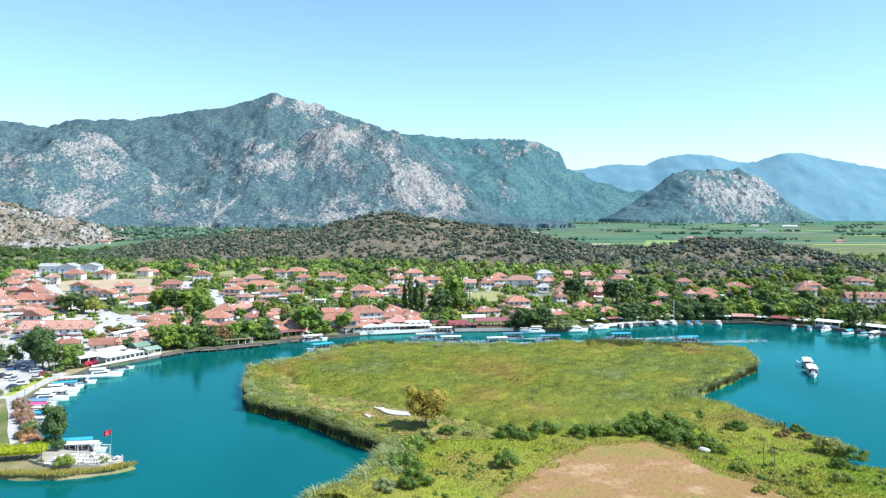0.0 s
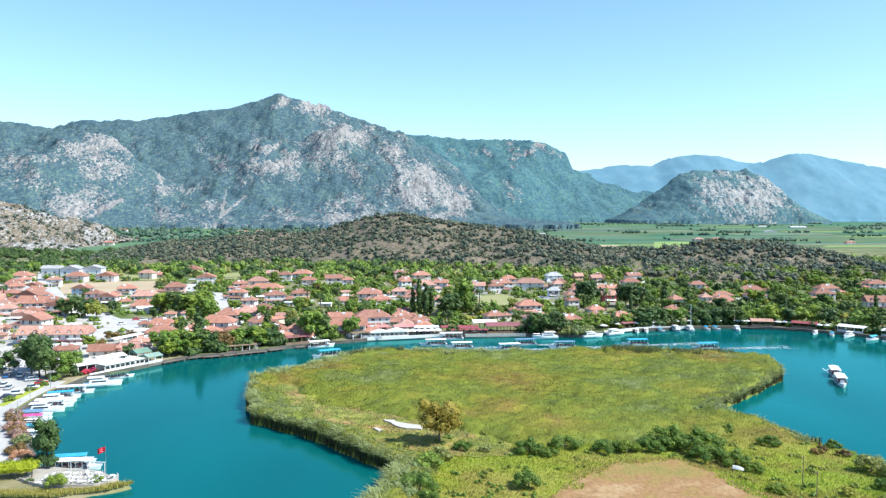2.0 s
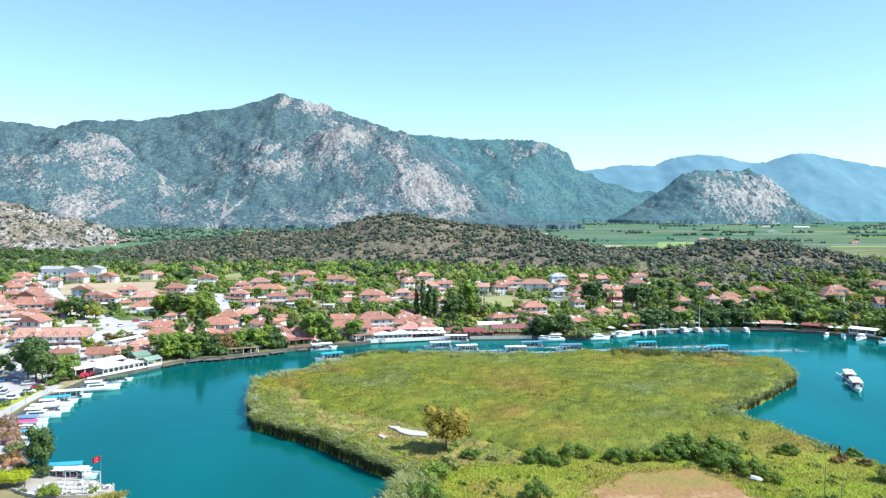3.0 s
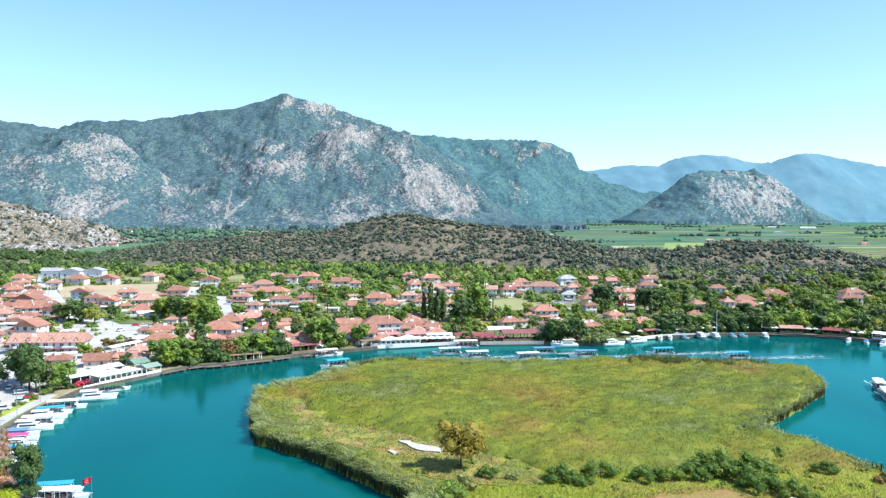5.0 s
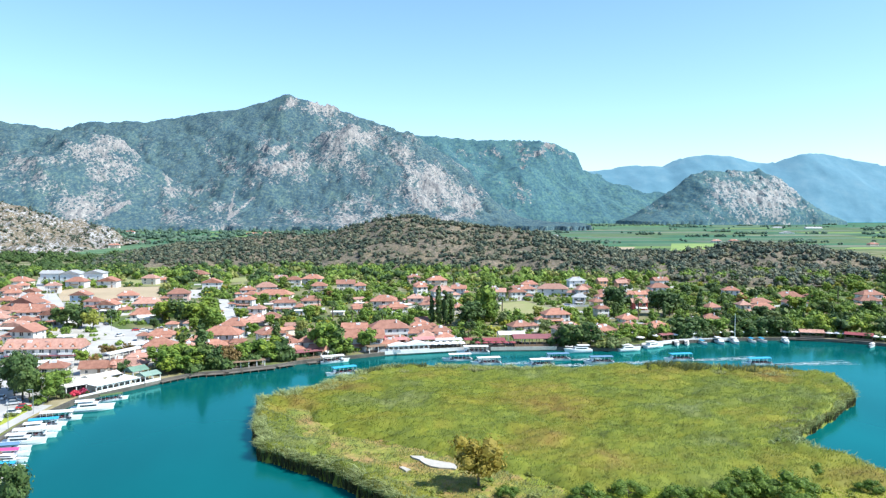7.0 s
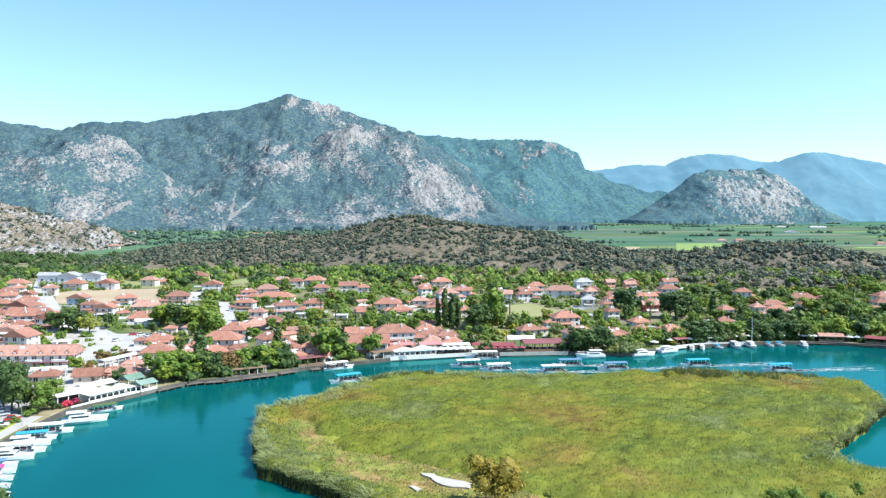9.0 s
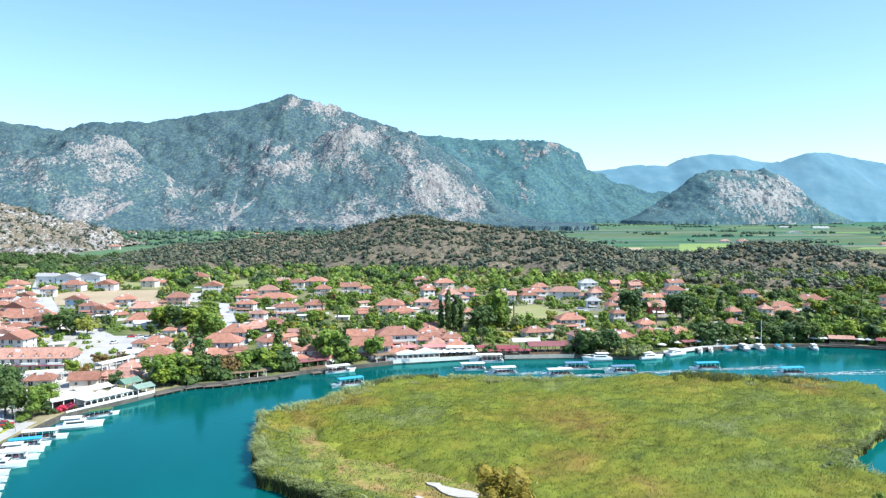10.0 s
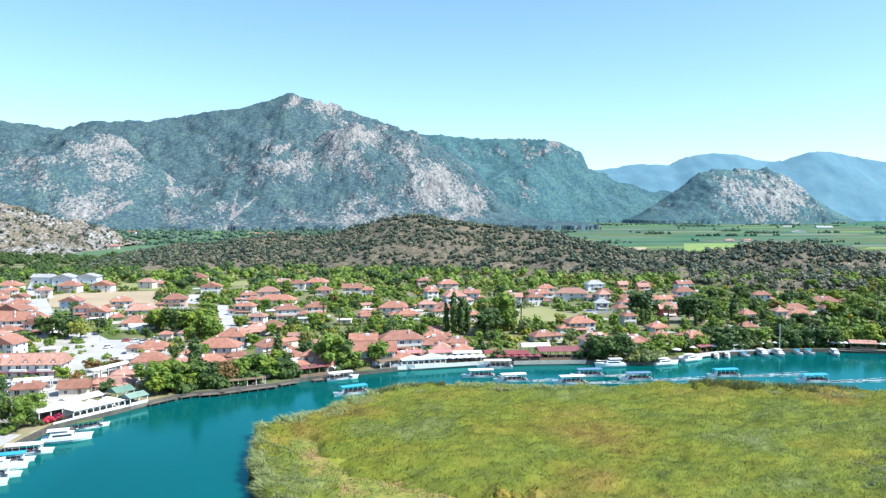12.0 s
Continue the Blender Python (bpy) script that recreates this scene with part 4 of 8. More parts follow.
def tree(x, y, h, kind="broad", leaf="leaf", where="among the houses", variants=4, z=None, width=1.0, group="town trees", fine=False):
    v = int(abs(x * 7 + y * 13)) % variants
    key = (kind, leaf, v, fine)
    base = float(ground_z(y)) - 0.05 if z is None else z
    rot = (x * 37 + y * 91) % 360
    low = kind in ("bush", "oleander", "hedge_shrub")
    name = "bush" if low else {"cypress": "cypress_tree", "poplar": "poplar_tree", "pine": "pine_tree"}.get(kind, "tree")
    text = {"cypress": "slender dark cypress", "poplar": "tall narrow dark green poplar", "pine": "umbrella pine with a bare trunk"}.get(kind)
    text = text or (LABELS[leaf] if not low else LABELS[leaf].replace("tree", "bush"))
    label = f"{text} {where}"
    if key not in MADE:
        ob = thing(name, x, y, base, rot, label, "bush" if low else "tree", group)
        c, rad, per, size, squash = tree_shape(kind, v)
        if fine:
            per, size = int(per * 2.5), size * 0.5
        bm = bmesh.new()
        top = 0.3 if low else {"cypress": 0.5, "poplar": 0.8, "pine": 0.7}.get(kind, 0.55)
        thick = 0.022 if not low else 0.03
        add_tube(bm, (0, 0, 0), (0.01, 0, top * 0.5), thick, thick * 0.75)
        add_tube(bm, (0.01, 0, top * 0.5), (0, 0.01, top), thick * 0.75, thick * 0.4)
        for k in range(6 if kind not in ("cypress",) else 0):
            tip = Vector(c[k * 2 + 1])
            add_tube(bm, (0, 0, top * (0.45 + 0.08 * k)), tip * 0.92, thick * 0.45, thick * 0.12, 5)
        part("trunk", bm, M["bark"], ob)
        part("crown", quad_mesh("crown", leaf_quads(c, rad, int(per * (1.0 if fine else 0.8)), size * (1.0 if fine else 1.06), 500 + v, squash, turn=0.3, core=0.7)), M[leaf], ob)
        MADE[key] = ob
    else:
        ob = copy_thing(MADE[key], pose(x, y, base, 0, 0, rot))
        tagged(ob, label, group=group)
    ob.scale = (h * width, h * width, h)
    return ob


def palm(x, y, h, where="among the houses"):
    base = float(ground_z(y)) - 0.05
    if "palm" not in MADE:
        ob = thing("palm_tree", x, y, base, 0, f"tall fan palm {where}", "palm", "town trees")
        bm = bmesh.new()
        add_tube(bm, (0, 0, 0), (0.02, 0, 0.45), 0.035, 0.028)
        add_tube(bm, (0.02, 0, 0.45), (0, 0, 0.86), 0.028, 0.025)
        part("trunk", bm, M["bark"], ob)
        r = np.random.default_rng(3)
        q = []
        for k in range(44):
            a, up = r.uniform(0, 2 * math.pi), r.uniform(-0.5, 0.9)
            d = np.array([math.cos(a), math.sin(a), 0.0])
            s = np.array([-math.sin(a), math.cos(a), 0.0]) * 0.03
            p0 = np.array([0, 0, 0.85])
            p1 = p0 + d * 0.15 + (0, 0, 0.13 * up)
            p2 = p0 + d * 0.27 + (0, 0, 0.13 * up - 0.10)
            q += [[p0 - s * 0.3, p0 + s * 0.3, p1 + s, p1 - s], [p1 - s, p1 + s, p2 + s * 0.3, p2 - s * 0.3]]
        part("fronds", quad_mesh("fronds", np.array(q)), M["leaf_dark"], ob)
        MADE["palm"] = ob
    else:
        ob = copy_thing(MADE["palm"], pose(x, y, base, 0, 0, (x * 31) % 360))
    ob.scale = (h, h, h)
    return ob


# ---- houses ----
FOOT = []


def window_meshes():
    if "window" not in MADE:
        bm = bmesh.new()
        w, h = 0.55, 0.65
        xs, zs = (-w, -w + 0.1, -0.035, 0.035, w - 0.1, w), (-h - 0.08, -h + 0.07, h - 0.09, h)
        v = {(i, j): bm.verts.new((xs[i], -0.06, zs[j])) for i in range(6) for j in range(4)}
        for i in range(5):
            for j in range(3):
                if not (j == 1 and i in (1, 3)):
                    bm.faces.new((v[i, j], v[i + 1, j], v[i + 1, j + 1], v[i, j + 1]))
        ext = bmesh.ops.extrude_face_region(bm, geom=bm.faces[:])
        for e in ext["geom"]:
            if isinstance(e, bmesh.types.BMVert):
                e.co.y = 0.02
        bmesh.ops.recalc_face_normals(bm, faces=bm.faces[:])
        a = bpy.data.meshes.new("window_frame")
        bm.to_mesh(a)
        bm.free()
        a.materials.append(M["frame"])
        bm = box(-w + 0.07, w - 0.07, -0.025, 0.01, -h + 0.07, h - 0.07)
        p = bpy.data.meshes.new("pane")
        bm.to_mesh(p)
        bm.free()
        p.materials.append(M["glass"])
        MADE["window"] = (a, p)
    return MADE["window"]


def add_window(parent, x, y, z, rot, wide=1.0, tall=1.0):
    a, p = window_meshes()
    ob = new("window", a)
    ob.parent = parent
    ob.matrix_basis = pose(x, y, z, 0, 0, rot) @ Matrix.Diagonal((wide, 1, tall, 1))
    pane = new("pane", p)
    pane.parent = ob


def roof_mesh(w, d, h, style, over=0.75, thick=0.16):
    """A hipped or gabled roof over a w by d house, eaves at height zero."""
    bm = bmesh.new()
    a, b = w / 2 + over, d / 2 + over
    along_x = w >= d
    if style == "hip":
        k = (a - b) if along_x else (b - a)
        r = [(-k, 0, h), (k, 0, h)] if along_x else [(0, -k, h), (0, k, h)]
        if k < 0.3:
            r = [(-0.15, 0, h), (0.15, 0, h)]
    elif style == "gable_front":
        r = [(0, -b, h), (0, b, h)]
        along_x = False
    else:
        r = [(-a, 0, h), (a, 0, h)]
        along_x = True
    lo = [bm.verts.new(p) for p in ((-a, -b, -thick), (a, -b, -thick), (a, b, -thick), (-a, b, -thick))]
    ev = [bm.verts.new(p) for p in ((-a, -b, 0), (a, -b, 0), (a, b, 0), (-a, b, 0))]
    r0, r1 = (bm.verts.new(p) for p in r)
    bm.faces.new(lo[::-1])
    for k in range(4):
        bm.faces.new((lo[k], lo[(k + 1) % 4], ev[(k + 1) % 4], ev[k]))
    if along_x:
        bm.faces.new((ev[0], ev[1], r1, r0))
        bm.faces.new((ev[2], ev[3], r0, r1))
        bm.faces.new((ev[1], ev[2], r1))
        bm.faces.new((ev[3], ev[0], r0))
    else:
        bm.faces.new((ev[0], ev[1], r0))
        bm.faces.new((ev[2], ev[3], r1))
        bm.faces.new((ev[1], ev[2], r1, r0))
        bm.faces.new((ev[3], ev[0], r0, r1))
    return bm


NAMES = {"white": "white-plastered", "cream": "cream-plastered", "pink": "faded pink", "blue": "pale blue", "pale": "pale grey-white", "orange": "orange-plastered", "red": "dark red"}


def house(x, y, w, d, rot, storeys, style, wall):
    z = float(ground_z(y)) - 0.1
    d = max(6.0, d * 0.85)
    if rot == 0:
        rot = (x * 7.3 + y * 3.1) % 34 - 17
    kind = {1: "one-storey", 2: "two-storey", 3: "three-storey"}[storeys]
    if storeys == 3 and w > 30:
        w, d = 15.0, 10.0
    roofing = "grey sheet roof" if wall == "pale" else ("gabled terracotta roof" if style == "gable" else "terracotta tiled roof")
    ob = thing("hotel" if style == "dormer" or storeys == 3 and w > 20 else "house", x, y, z, rot, f"{NAMES[wall]} {kind} house with {roofing}", "house", "town houses")
    FOOT.append((x, y, max(w, d) / 2 + 1.2, w / 2 + 1.0, d / 2 + 1.0))
    r = random.Random(int(x * 10 + y * 100))
    eave = (3.1 if storeys == 3 else 2.45) * storeys + r.uniform(-0.2, 0.2)
    bm = box(-w / 2, w / 2, -d / 2, d / 2, 0, eave, 0.03)
    h = min(w, d) * (0.29 if storeys < 3 else 0.2) + 0.45
    shape = "gable_front" if style == "gable" and r.random() < 0.45 else ("gable_x" if style in ("gable", "dormer") else "hip")
    if shape != "hip":
        # gable walls under the roof
        if shape == "gable_front":
            g = [(-w / 2, -d / 2), (w / 2, -d / 2)], [(-w / 2, d / 2), (w / 2, d / 2)]
        else:
            g = [(-w / 2, -d / 2), (-w / 2, d / 2)], [(w / 2, -d / 2), (w / 2, d / 2)]
        for (ax, ay), (bx, by) in g:
            inx, iny = (0, 0.2 if ay < 0 else -0.2) if shape == "gable_front" else (0.2 if ax < 0 else -0.2, 0)
            t = [bm.verts.new(p) for p in ((ax, ay, eave - 0.05), (bx, by, eave - 0.05), ((ax + bx) / 2, (ay + by) / 2, eave + h - 0.25))]
            t2 = [bm.verts.new((v.co.x + inx, v.co.y + iny, v.co.z)) for v in t]
            bm.faces.new(t)
            bm.faces.new(t2[::-1])
            for k in range(3):
                bm.faces.new((t[k], t2[k], t2[(k + 1) % 3], t[(k + 1) % 3]))
    bmesh.ops.recalc_face_normals(bm, faces=bm.faces[:])
    part("wall", bm, M[wall], ob)
    rm = M["roof_grey"] if wall == "pale" else r.choice((M["roof"], M["roof"], M["roof_pink"], M["roof_old"]))
    roof = part("roof", roof_mesh(w, d, h, shape), rm, ob)
    roof.matrix_basis = pose(0, 0, eave + 0.16)
    ridge_len = max(abs(w - d), 1.0) if shape == "hip" else (d if shape == "gable_front" else w)
    cap = box(-ridge_len / 2, ridge_len / 2, -0.14, 0.14, h - 0.08, h + 0.1, 0.03)
    if (shape == "hip" and d > w) or shape == "gable_front":
        bmesh.ops.rotate(cap, verts=cap.verts[:], cent=(0, 0, 0), matrix=Matrix.Rotation(math.pi / 2, 3, "Z"))
    part("ridge_cap", cap, M["roof_pink"], roof)
    cx, cy = r.uniform(-0.25, 0.25) * w, r.choice((-1, 1)) * d * 0.2
    part("chimney", box(cx - 0.28, cx + 0.28, cy - 0.28, cy + 0.28, eave + h * 0.3, eave + h + 0.55, 0.04), M["white"], roof).matrix_basis = pose(0, 0, -eave - 0.16)
    if r.random() < 0.45:
        bm = bmesh.new()
        hx = -cx
        add_box(bm, hx - 0.9, hx + 0.9, -d * 0.22, -d * 0.22 + 0.06, eave + h * 0.55, eave + h * 0.55 + 0.9)
        add_tube(bm, (hx - 0.8, -d * 0.22 + 0.4, eave + h * 0.55 + 1.0), (hx + 0.8, -d * 0.22 + 0.4, eave + h * 0.55 + 1.0), 0.28, 0.28, 8)
        add_tube(bm, (hx, -d * 0.22 + 0.3, eave + h * 0.4), (hx, -d * 0.22 + 0.3, eave + h * 0.55 + 0.9), 0.08, 0.08, 5)
        part("solar_heater", bm, M["pale"], ob, "solar water heater with white tank")
    nf, ns = max(2, int(w / 3.1)), max(1, int(d / 3.6))
    if y > 470:
        nf, ns = min(nf, 3 if y < 560 else 2), 1 if y < 560 else 0
    for s in range(storeys):
        zc = 2.4 * s + 1.45
        for k in range(nf):
            px = (k + 0.5) / nf * w - w / 2
            if s == 0 and k == nf // 2:
                door = part("door", box(-0.5, 0.5, -0.07, 0.02, 0.1, 2.2, 0.02), M["wood"], ob)
                door.matrix_basis = pose(px, -d / 2, 0)
                continue
            add_window(ob, px, -d / 2, zc, 0, r.choice((0.9, 1.1, 1.5, 1.9)), r.choice((0.9, 1.1, 1.3, 1.45)))
        for k in range(ns):
            py = (k + 0.5) / ns * d - d / 2
            if x < 40:
                add_window(ob, w / 2, py, zc, 90)
            if x > -40:
                add_window(ob, -w / 2, py, zc, -90)
    if y < 620:
        part("yard", box(-w / 2 - 1.2, w / 2 + r.uniform(0.5, 3.0), -d / 2 - r.uniform(2.0, 4.5), -d / 2, 0.0, 0.17), M["concrete"], ob)
        if r.random() < 0.5:
            part("garden_wall", box(-w / 2 - 1.6, w / 2 + 1.8, -d / 2 - 5.0, -d / 2 - 4.75, 0.0, 1.25, 0.02), M["white"], ob)
    if storeys > 1 and r.random() < 0.6 and style != "dormer":
        bw = w * r.uniform(0.35, 0.7)
        bx = r.uniform(-0.5, 0.5) * (w - bw)
        bal = part("balcony", box(bx - bw / 2, bx + bw / 2, -d / 2 - 1.3, -d / 2, 2.45, 2.62, 0.02), M["white"], ob)
        bm = bmesh.new()
        add_box(bm, bx - bw / 2, bx + bw / 2, -d / 2 - 1.3, -d / 2 - 1.24, 2.62, 3.5)
        part("railing", bm, M["white" if r.random() < 0.5 else "wood"], bal)
        for sx in (-1, 1):
            part("post", box(bx + sx * (bw / 2 - 0.15) - 0.1, bx + sx * (bw / 2 - 0.15) + 0.1, -d / 2 - 1.25, -d / 2 - 1.05, 0, 2.45), M["white"], bal)
    if w > 8.5 and style != "dormer" and y < 560:
        # lower wing at one end
        sx = r.choice((-1, 1))
        ww, wd, wh = w * r.uniform(0.3, 0.45), d * r.uniform(0.55, 0.8), 2.5 * max(1, storeys - 1) + 0.1
        wx = sx * (w / 2 + ww / 2 - 0.6)
        wy = -d / 2 + wd / 2 - r.uniform(0.3, 1.8)
        wing = part("wing", box(wx - ww / 2, wx + ww / 2, wy - wd / 2, wy + wd / 2, 0, wh, 0.03), M[wall], ob)
        part("wing_roof", roof_mesh(ww, wd, min(ww, wd) * 0.22 + 0.4, "hip", 0.6), rm, wing).matrix_basis = pose(wx, wy, wh + 0.16)
        add_window(wing, wx, wy - wd / 2, 1.6, 0)
    if y < 500 and style != "dormer" and r.random() < 0.62:
        # tiled lean-to on posts before the front
        aw = w * r.uniform(0.45, 0.95)
        ax, ad = r.uniform(-0.5, 0.5) * (w - aw), r.uniform(2.0, 3.4)
        bm = bmesh.new()
        q = [(ax - aw / 2, -d / 2 - ad, 2.05), (ax + aw / 2, -d / 2 - ad, 2.05), (ax + aw / 2, -d / 2 - 0.02, 2.75), (ax - aw / 2, -d / 2 - 0.02, 2.75)]
        hi = [bm.verts.new(p) for p in q]
        lo = [bm.verts.new((p[0], p[1], p[2] - 0.13)) for p in q]
        bm.faces.new(hi)
        bm.faces.new(lo[::-1])
        for k in range(4):
            bm.faces.new((hi[k], lo[k], lo[(k + 1) % 4], hi[(k + 1) % 4]))
        lean = part("porch_roof", bm, r.choice((rm, rm, M["roof_pink"], M["canvas"])), ob)
        for sx in (-1, 1):
            part("post", box(ax + sx * (aw / 2 - 0.2) - 0.1, ax + sx * (aw / 2 - 0.2) + 0.1, -d / 2 - ad + 0.1, -d / 2 - ad + 0.3, 0, 2.0), M["white"], lean)
    if style == "dormer":
        part("awning", box(-w / 2 + 0.4, w / 2 - 0.4, -d / 2 - 1.5, -d / 2 - 0.03, 2.3, 2.42, 0.03), M["canvas_red"], ob, "dark red awning over the ground floor")
        for k in range(3):
            part("balcony", box(-w / 2 + (k + 0.2) * w / 3, -w / 2 + (k + 0.8) * w / 3, -d / 2 - 1.1, -d / 2 - 0.03, 2.6, 3.4, 0.03), M["white"], ob)
        n = max(4, int(w / 4.2))
        for k in range(n):
            px = (k + 0.5) / n * w - w / 2
            fy = -d / 2 + 0.15
            bm = bmesh.new()
            pts = [(px - 1.25, fy, eave + 0.55), (px + 1.25, fy, eave + 0.55), (px, fy, eave + 2.2)]
            a = [bm.verts.new(p) for p in pts]
            b = [bm.verts.new((p[0], fy + 4.2, p[2])) for p in pts]
            bm.faces.new(a)
            bm.faces.new(b[::-1])
            for j in range(3):
                bm.faces.new((a[j], b[j], b[(j + 1) % 3], a[(j + 1) % 3]))
            bmesh.ops.recalc_face_normals(bm, faces=bm.faces[:])
            dm = part("dormer", bm, M["roof"], ob)
            part("vent", box(px - 0.45, px + 0.45, fy - 0.03, fy + 0.01, eave + 0.75, eave + 1.35), M["white"], dm)
    return ob


house(-211.1, 636.8, 34.1, 11, -8, 3, "gable", "pale")
house(-202.7, 621.9, 14.1, 10.5, -8, 2, "hip", "white")
house(-180.9, 622.9, 13.7, 10.3, -5, 2, "gable", "white")
house(-156.4, 643.2, 11.3, 8.5, 0, 2, "hip", "cream")
house(-150.5, 655.0, 8.1, 6.5, 0, 1, "hip", "white")
house(-244.1, 627.1, 15.4, 11, -10, 2, "hip", "cream")
house(-111.5, 532.8, 13.0, 9.8, 0, 2, "hip", "pink")
house(-169.5, 530.9, 11.3, 8.4, -8, 2, "gable", "blue")
house(-151.8, 498.2, 9.1, 6.9, -10, 2, "hip", "white")
house(-138.3, 481.5, 10.6, 7.9, -10, 2, "gable", "white")
house(-128.5, 478.0, 6.0, 6.5, 0, 1, "hip", "cream")
house(-123.3, 505.4, 15.7, 11, 0, 1, "hip", "white")
house(-112.6, 459.0, 14.5, 10.9, 0, 1, "hip", "cream")
house(-187.5, 497.6, 15.4, 11, -20, 2, "gable", "white")
house(-178.1, 482.0, 22.4, 11, -15, 1, "gable", "cream")
house(-152.3, 443.6, 13.3, 10.0, -12, 2, "gable", "white")
house(-120.8, 347.2, 28.0, 11, -3, 2, "dormer", "white")
house(-103.4, 306.5, 8.2, 6.5, 5, 2, "hip", "cream")
house(-77.5, 344.8, 11.6, 8.7, 5, 2, "hip", "white")
house(-83.0, 335.9, 8.3, 6.5, 8, 1, "hip", "cream")
house(-68.0, 334.5, 10.7, 8.0, 5, 1, "hip", "cream")
house(-93.4, 316.9, 8.2, 6.5, 5, 1, "gable", "cream")
house(-87.2, 323.5, 6.0, 6.5, 0, 1, "hip", "cream")
house(-128.0, 676.8, 15.5, 11, 0, 2, "hip", "cream")
house(-103.3, 602.2, 13.5, 10.1, 5, 2, "gable", "white")
house(-71.3, 550.0, 9.7, 7.2, 0, 2, "hip", "white")
house(-61.1, 565.9, 13.3, 10.0, 5, 2, "hip", "cream")
house(-53.1, 542.7, 22.3, 11, 0, 1, "hip", "cream")
house(-57.2, 630.2, 8.1, 6.5, 0, 2, "gable", "white")
house(-46.1, 617.2, 10.3, 7.7, 0, 2, "hip", "cream")
house(-32.6, 625.3, 14.6, 10.9, 0, 2, "hip", "white")
house(-41.4, 479.3, 12.0, 9.0, 8, 2, "hip", "white")
house(-27.0, 488.6, 10.8, 8.1, 0, 2, "hip", "cream")
house(-53.7, 456.2, 7.6, 6.5, 0, 2, "hip", "white")
house(-44.6, 441.6, 8.6, 6.5, 0, 1, "hip", "cream")
house(-37.9, 372.8, 10.9, 8.2, 30, 2, "gable", "white")
house(-58.6, 373.4, 15.8, 11, -5, 2, "hip", "white")
house(-56.9, 341.9, 10.5, 7.9, 0, 2, "hip", "white")
house(-68.6, 353.9, 6.0, 6.5, 0, 1, "hip", "cream")
house(-52.5, 329.5, 7.1, 6.5, 15, 1, "hip", "cream")
house(-50.7, 365.0, 6.0, 6.5, 5, 1, "hip", "white")
house(-38.3, 343.0, 8.7, 6.6, 0, 1, "hip", "cream")
house(-30.0, 362.0, 9.2, 6.9, 0, 1, "hip", "cream")
house(-19.0, 348.9, 10.0, 7.5, -5, 2, "hip", "cream")
house(-24.9, 340.4, 8.9, 6.6, 0, 1, "hip", "cream")
house(-16.0, 341.8, 6.0, 6.5, 60, 1, "gable", "cream")
house(-25.8, 570.5, 10.5, 7.9, 0, 2, "hip", "cream")
house(-7.6, 583.0, 12.3, 9.2, 0, 2, "gable", "cream")
house(2.4, 569.9, 7.5, 6.5, 0, 2, "hip", "white")
house(15.5, 482.6, 14.5, 10.9, 0, 2, "hip", "cream")
house(22.3, 471.5, 11.5, 8.6, 0, 1, "hip", "cream")
house(34.9, 492.8, 9.0, 6.8, 0, 2, "hip", "cream")
house(45.5, 484.0, 12.0, 9.0, 0, 1, "hip", "cream")
house(44.4, 626.6, 9.3, 7.0, 0, 2, "hip", "pink")
house(43.5, 554.9, 7.6, 6.5, 0, 2, "hip", "white")
house(59.6, 601.6, 13.5, 10.1, 0, 2, "hip", "cream")
house(54.8, 527.1, 12.8, 9.6, 0, 2, "hip", "white")
house(68.8, 555.1, 8.3, 6.5, 0, 2, "hip", "white")
house(54.9, 449.4, 6.0, 6.5, 0, 2, "hip", "cream")
house(13.7, 382.0, 17.2, 11, 5, 2, "hip", "white")
house(-1.6, 382.3, 10.6, 7.9, -5, 2, "gable", "white")
house(1.1, 356.3, 18.0, 11, -5, 2, "gable", "white")
house(13.7, 353.7, 6.0, 6.5, 0, 1, "hip", "cream")
house(30.2, 403.7, 8.9, 6.7, 0, 1, "hip", "cream")
house(29.8, 372.3, 6.2, 6.5, 0, 1, "hip", "white")
house(37.3, 365.1, 7.3, 6.5, 0, 1, "hip", "cream")
house(89.6, 533.4, 6.0, 6.5, 0, 2, "hip", "white")
house(102.6, 517.4, 9.9, 7.4, 5, 2, "hip", "white")
house(121.1, 563.5, 11.0, 8.3, 0, 2, "hip", "cream")
house(130.9, 536.9, 19.7, 11, 0, 2, "hip", "white")
house(162.3, 588.6, 12.0, 9.0, 0, 2, "hip", "pale")
house(148.1, 526.4, 8.1, 6.5, 0, 2, "hip", "white")
house(133.9, 485.9, 7.6, 6.5, 0, 2, "hip", "pale")
house(179.8, 581.4, 6.0, 6.5, 0, 2, "gable", "orange")
house(149.9, 489.2, 7.7, 6.5, 0, 2, "hip", "blue")
house(143.8, 483.2, 6.4, 6.5, 0, 1, "hip", "cream")
house(130.8, 434.4, 6.8, 6.5, 0, 2, "hip", "cream")
house(101.2, 418.8, 12.9, 9.7, 5, 2, "hip", "white")
house(77.8, 396.7, 10.1, 7.6, 0, 1, "hip", "cream")
house(93.7, 369.9, 12.3, 9.2, 10, 2, "hip", "cream")
house(105.5, 362.1, 10.1, 7.5, 0, 2, "hip", "cream")
house(189.8, 568.8, 7.5, 6.5, 0, 2, "gable", "orange")
house(167.1, 497.9, 8.5, 6.5, 10, 2, "gable", "white")
house(184.2, 517.8, 8.0, 6.5, 0, 1, "gable", "white")
house(203.7, 533.7, 12.4, 9.3, 0, 2, "hip", "white")
house(172.6, 485.0, 9.4, 7.1, 0, 1, "hip", "red")
house(179.4, 468.1, 7.3, 6.5, 0, 2, "hip", "red")
house(138.6, 416.5, 8.3, 6.5, 10, 1, "hip", "white")
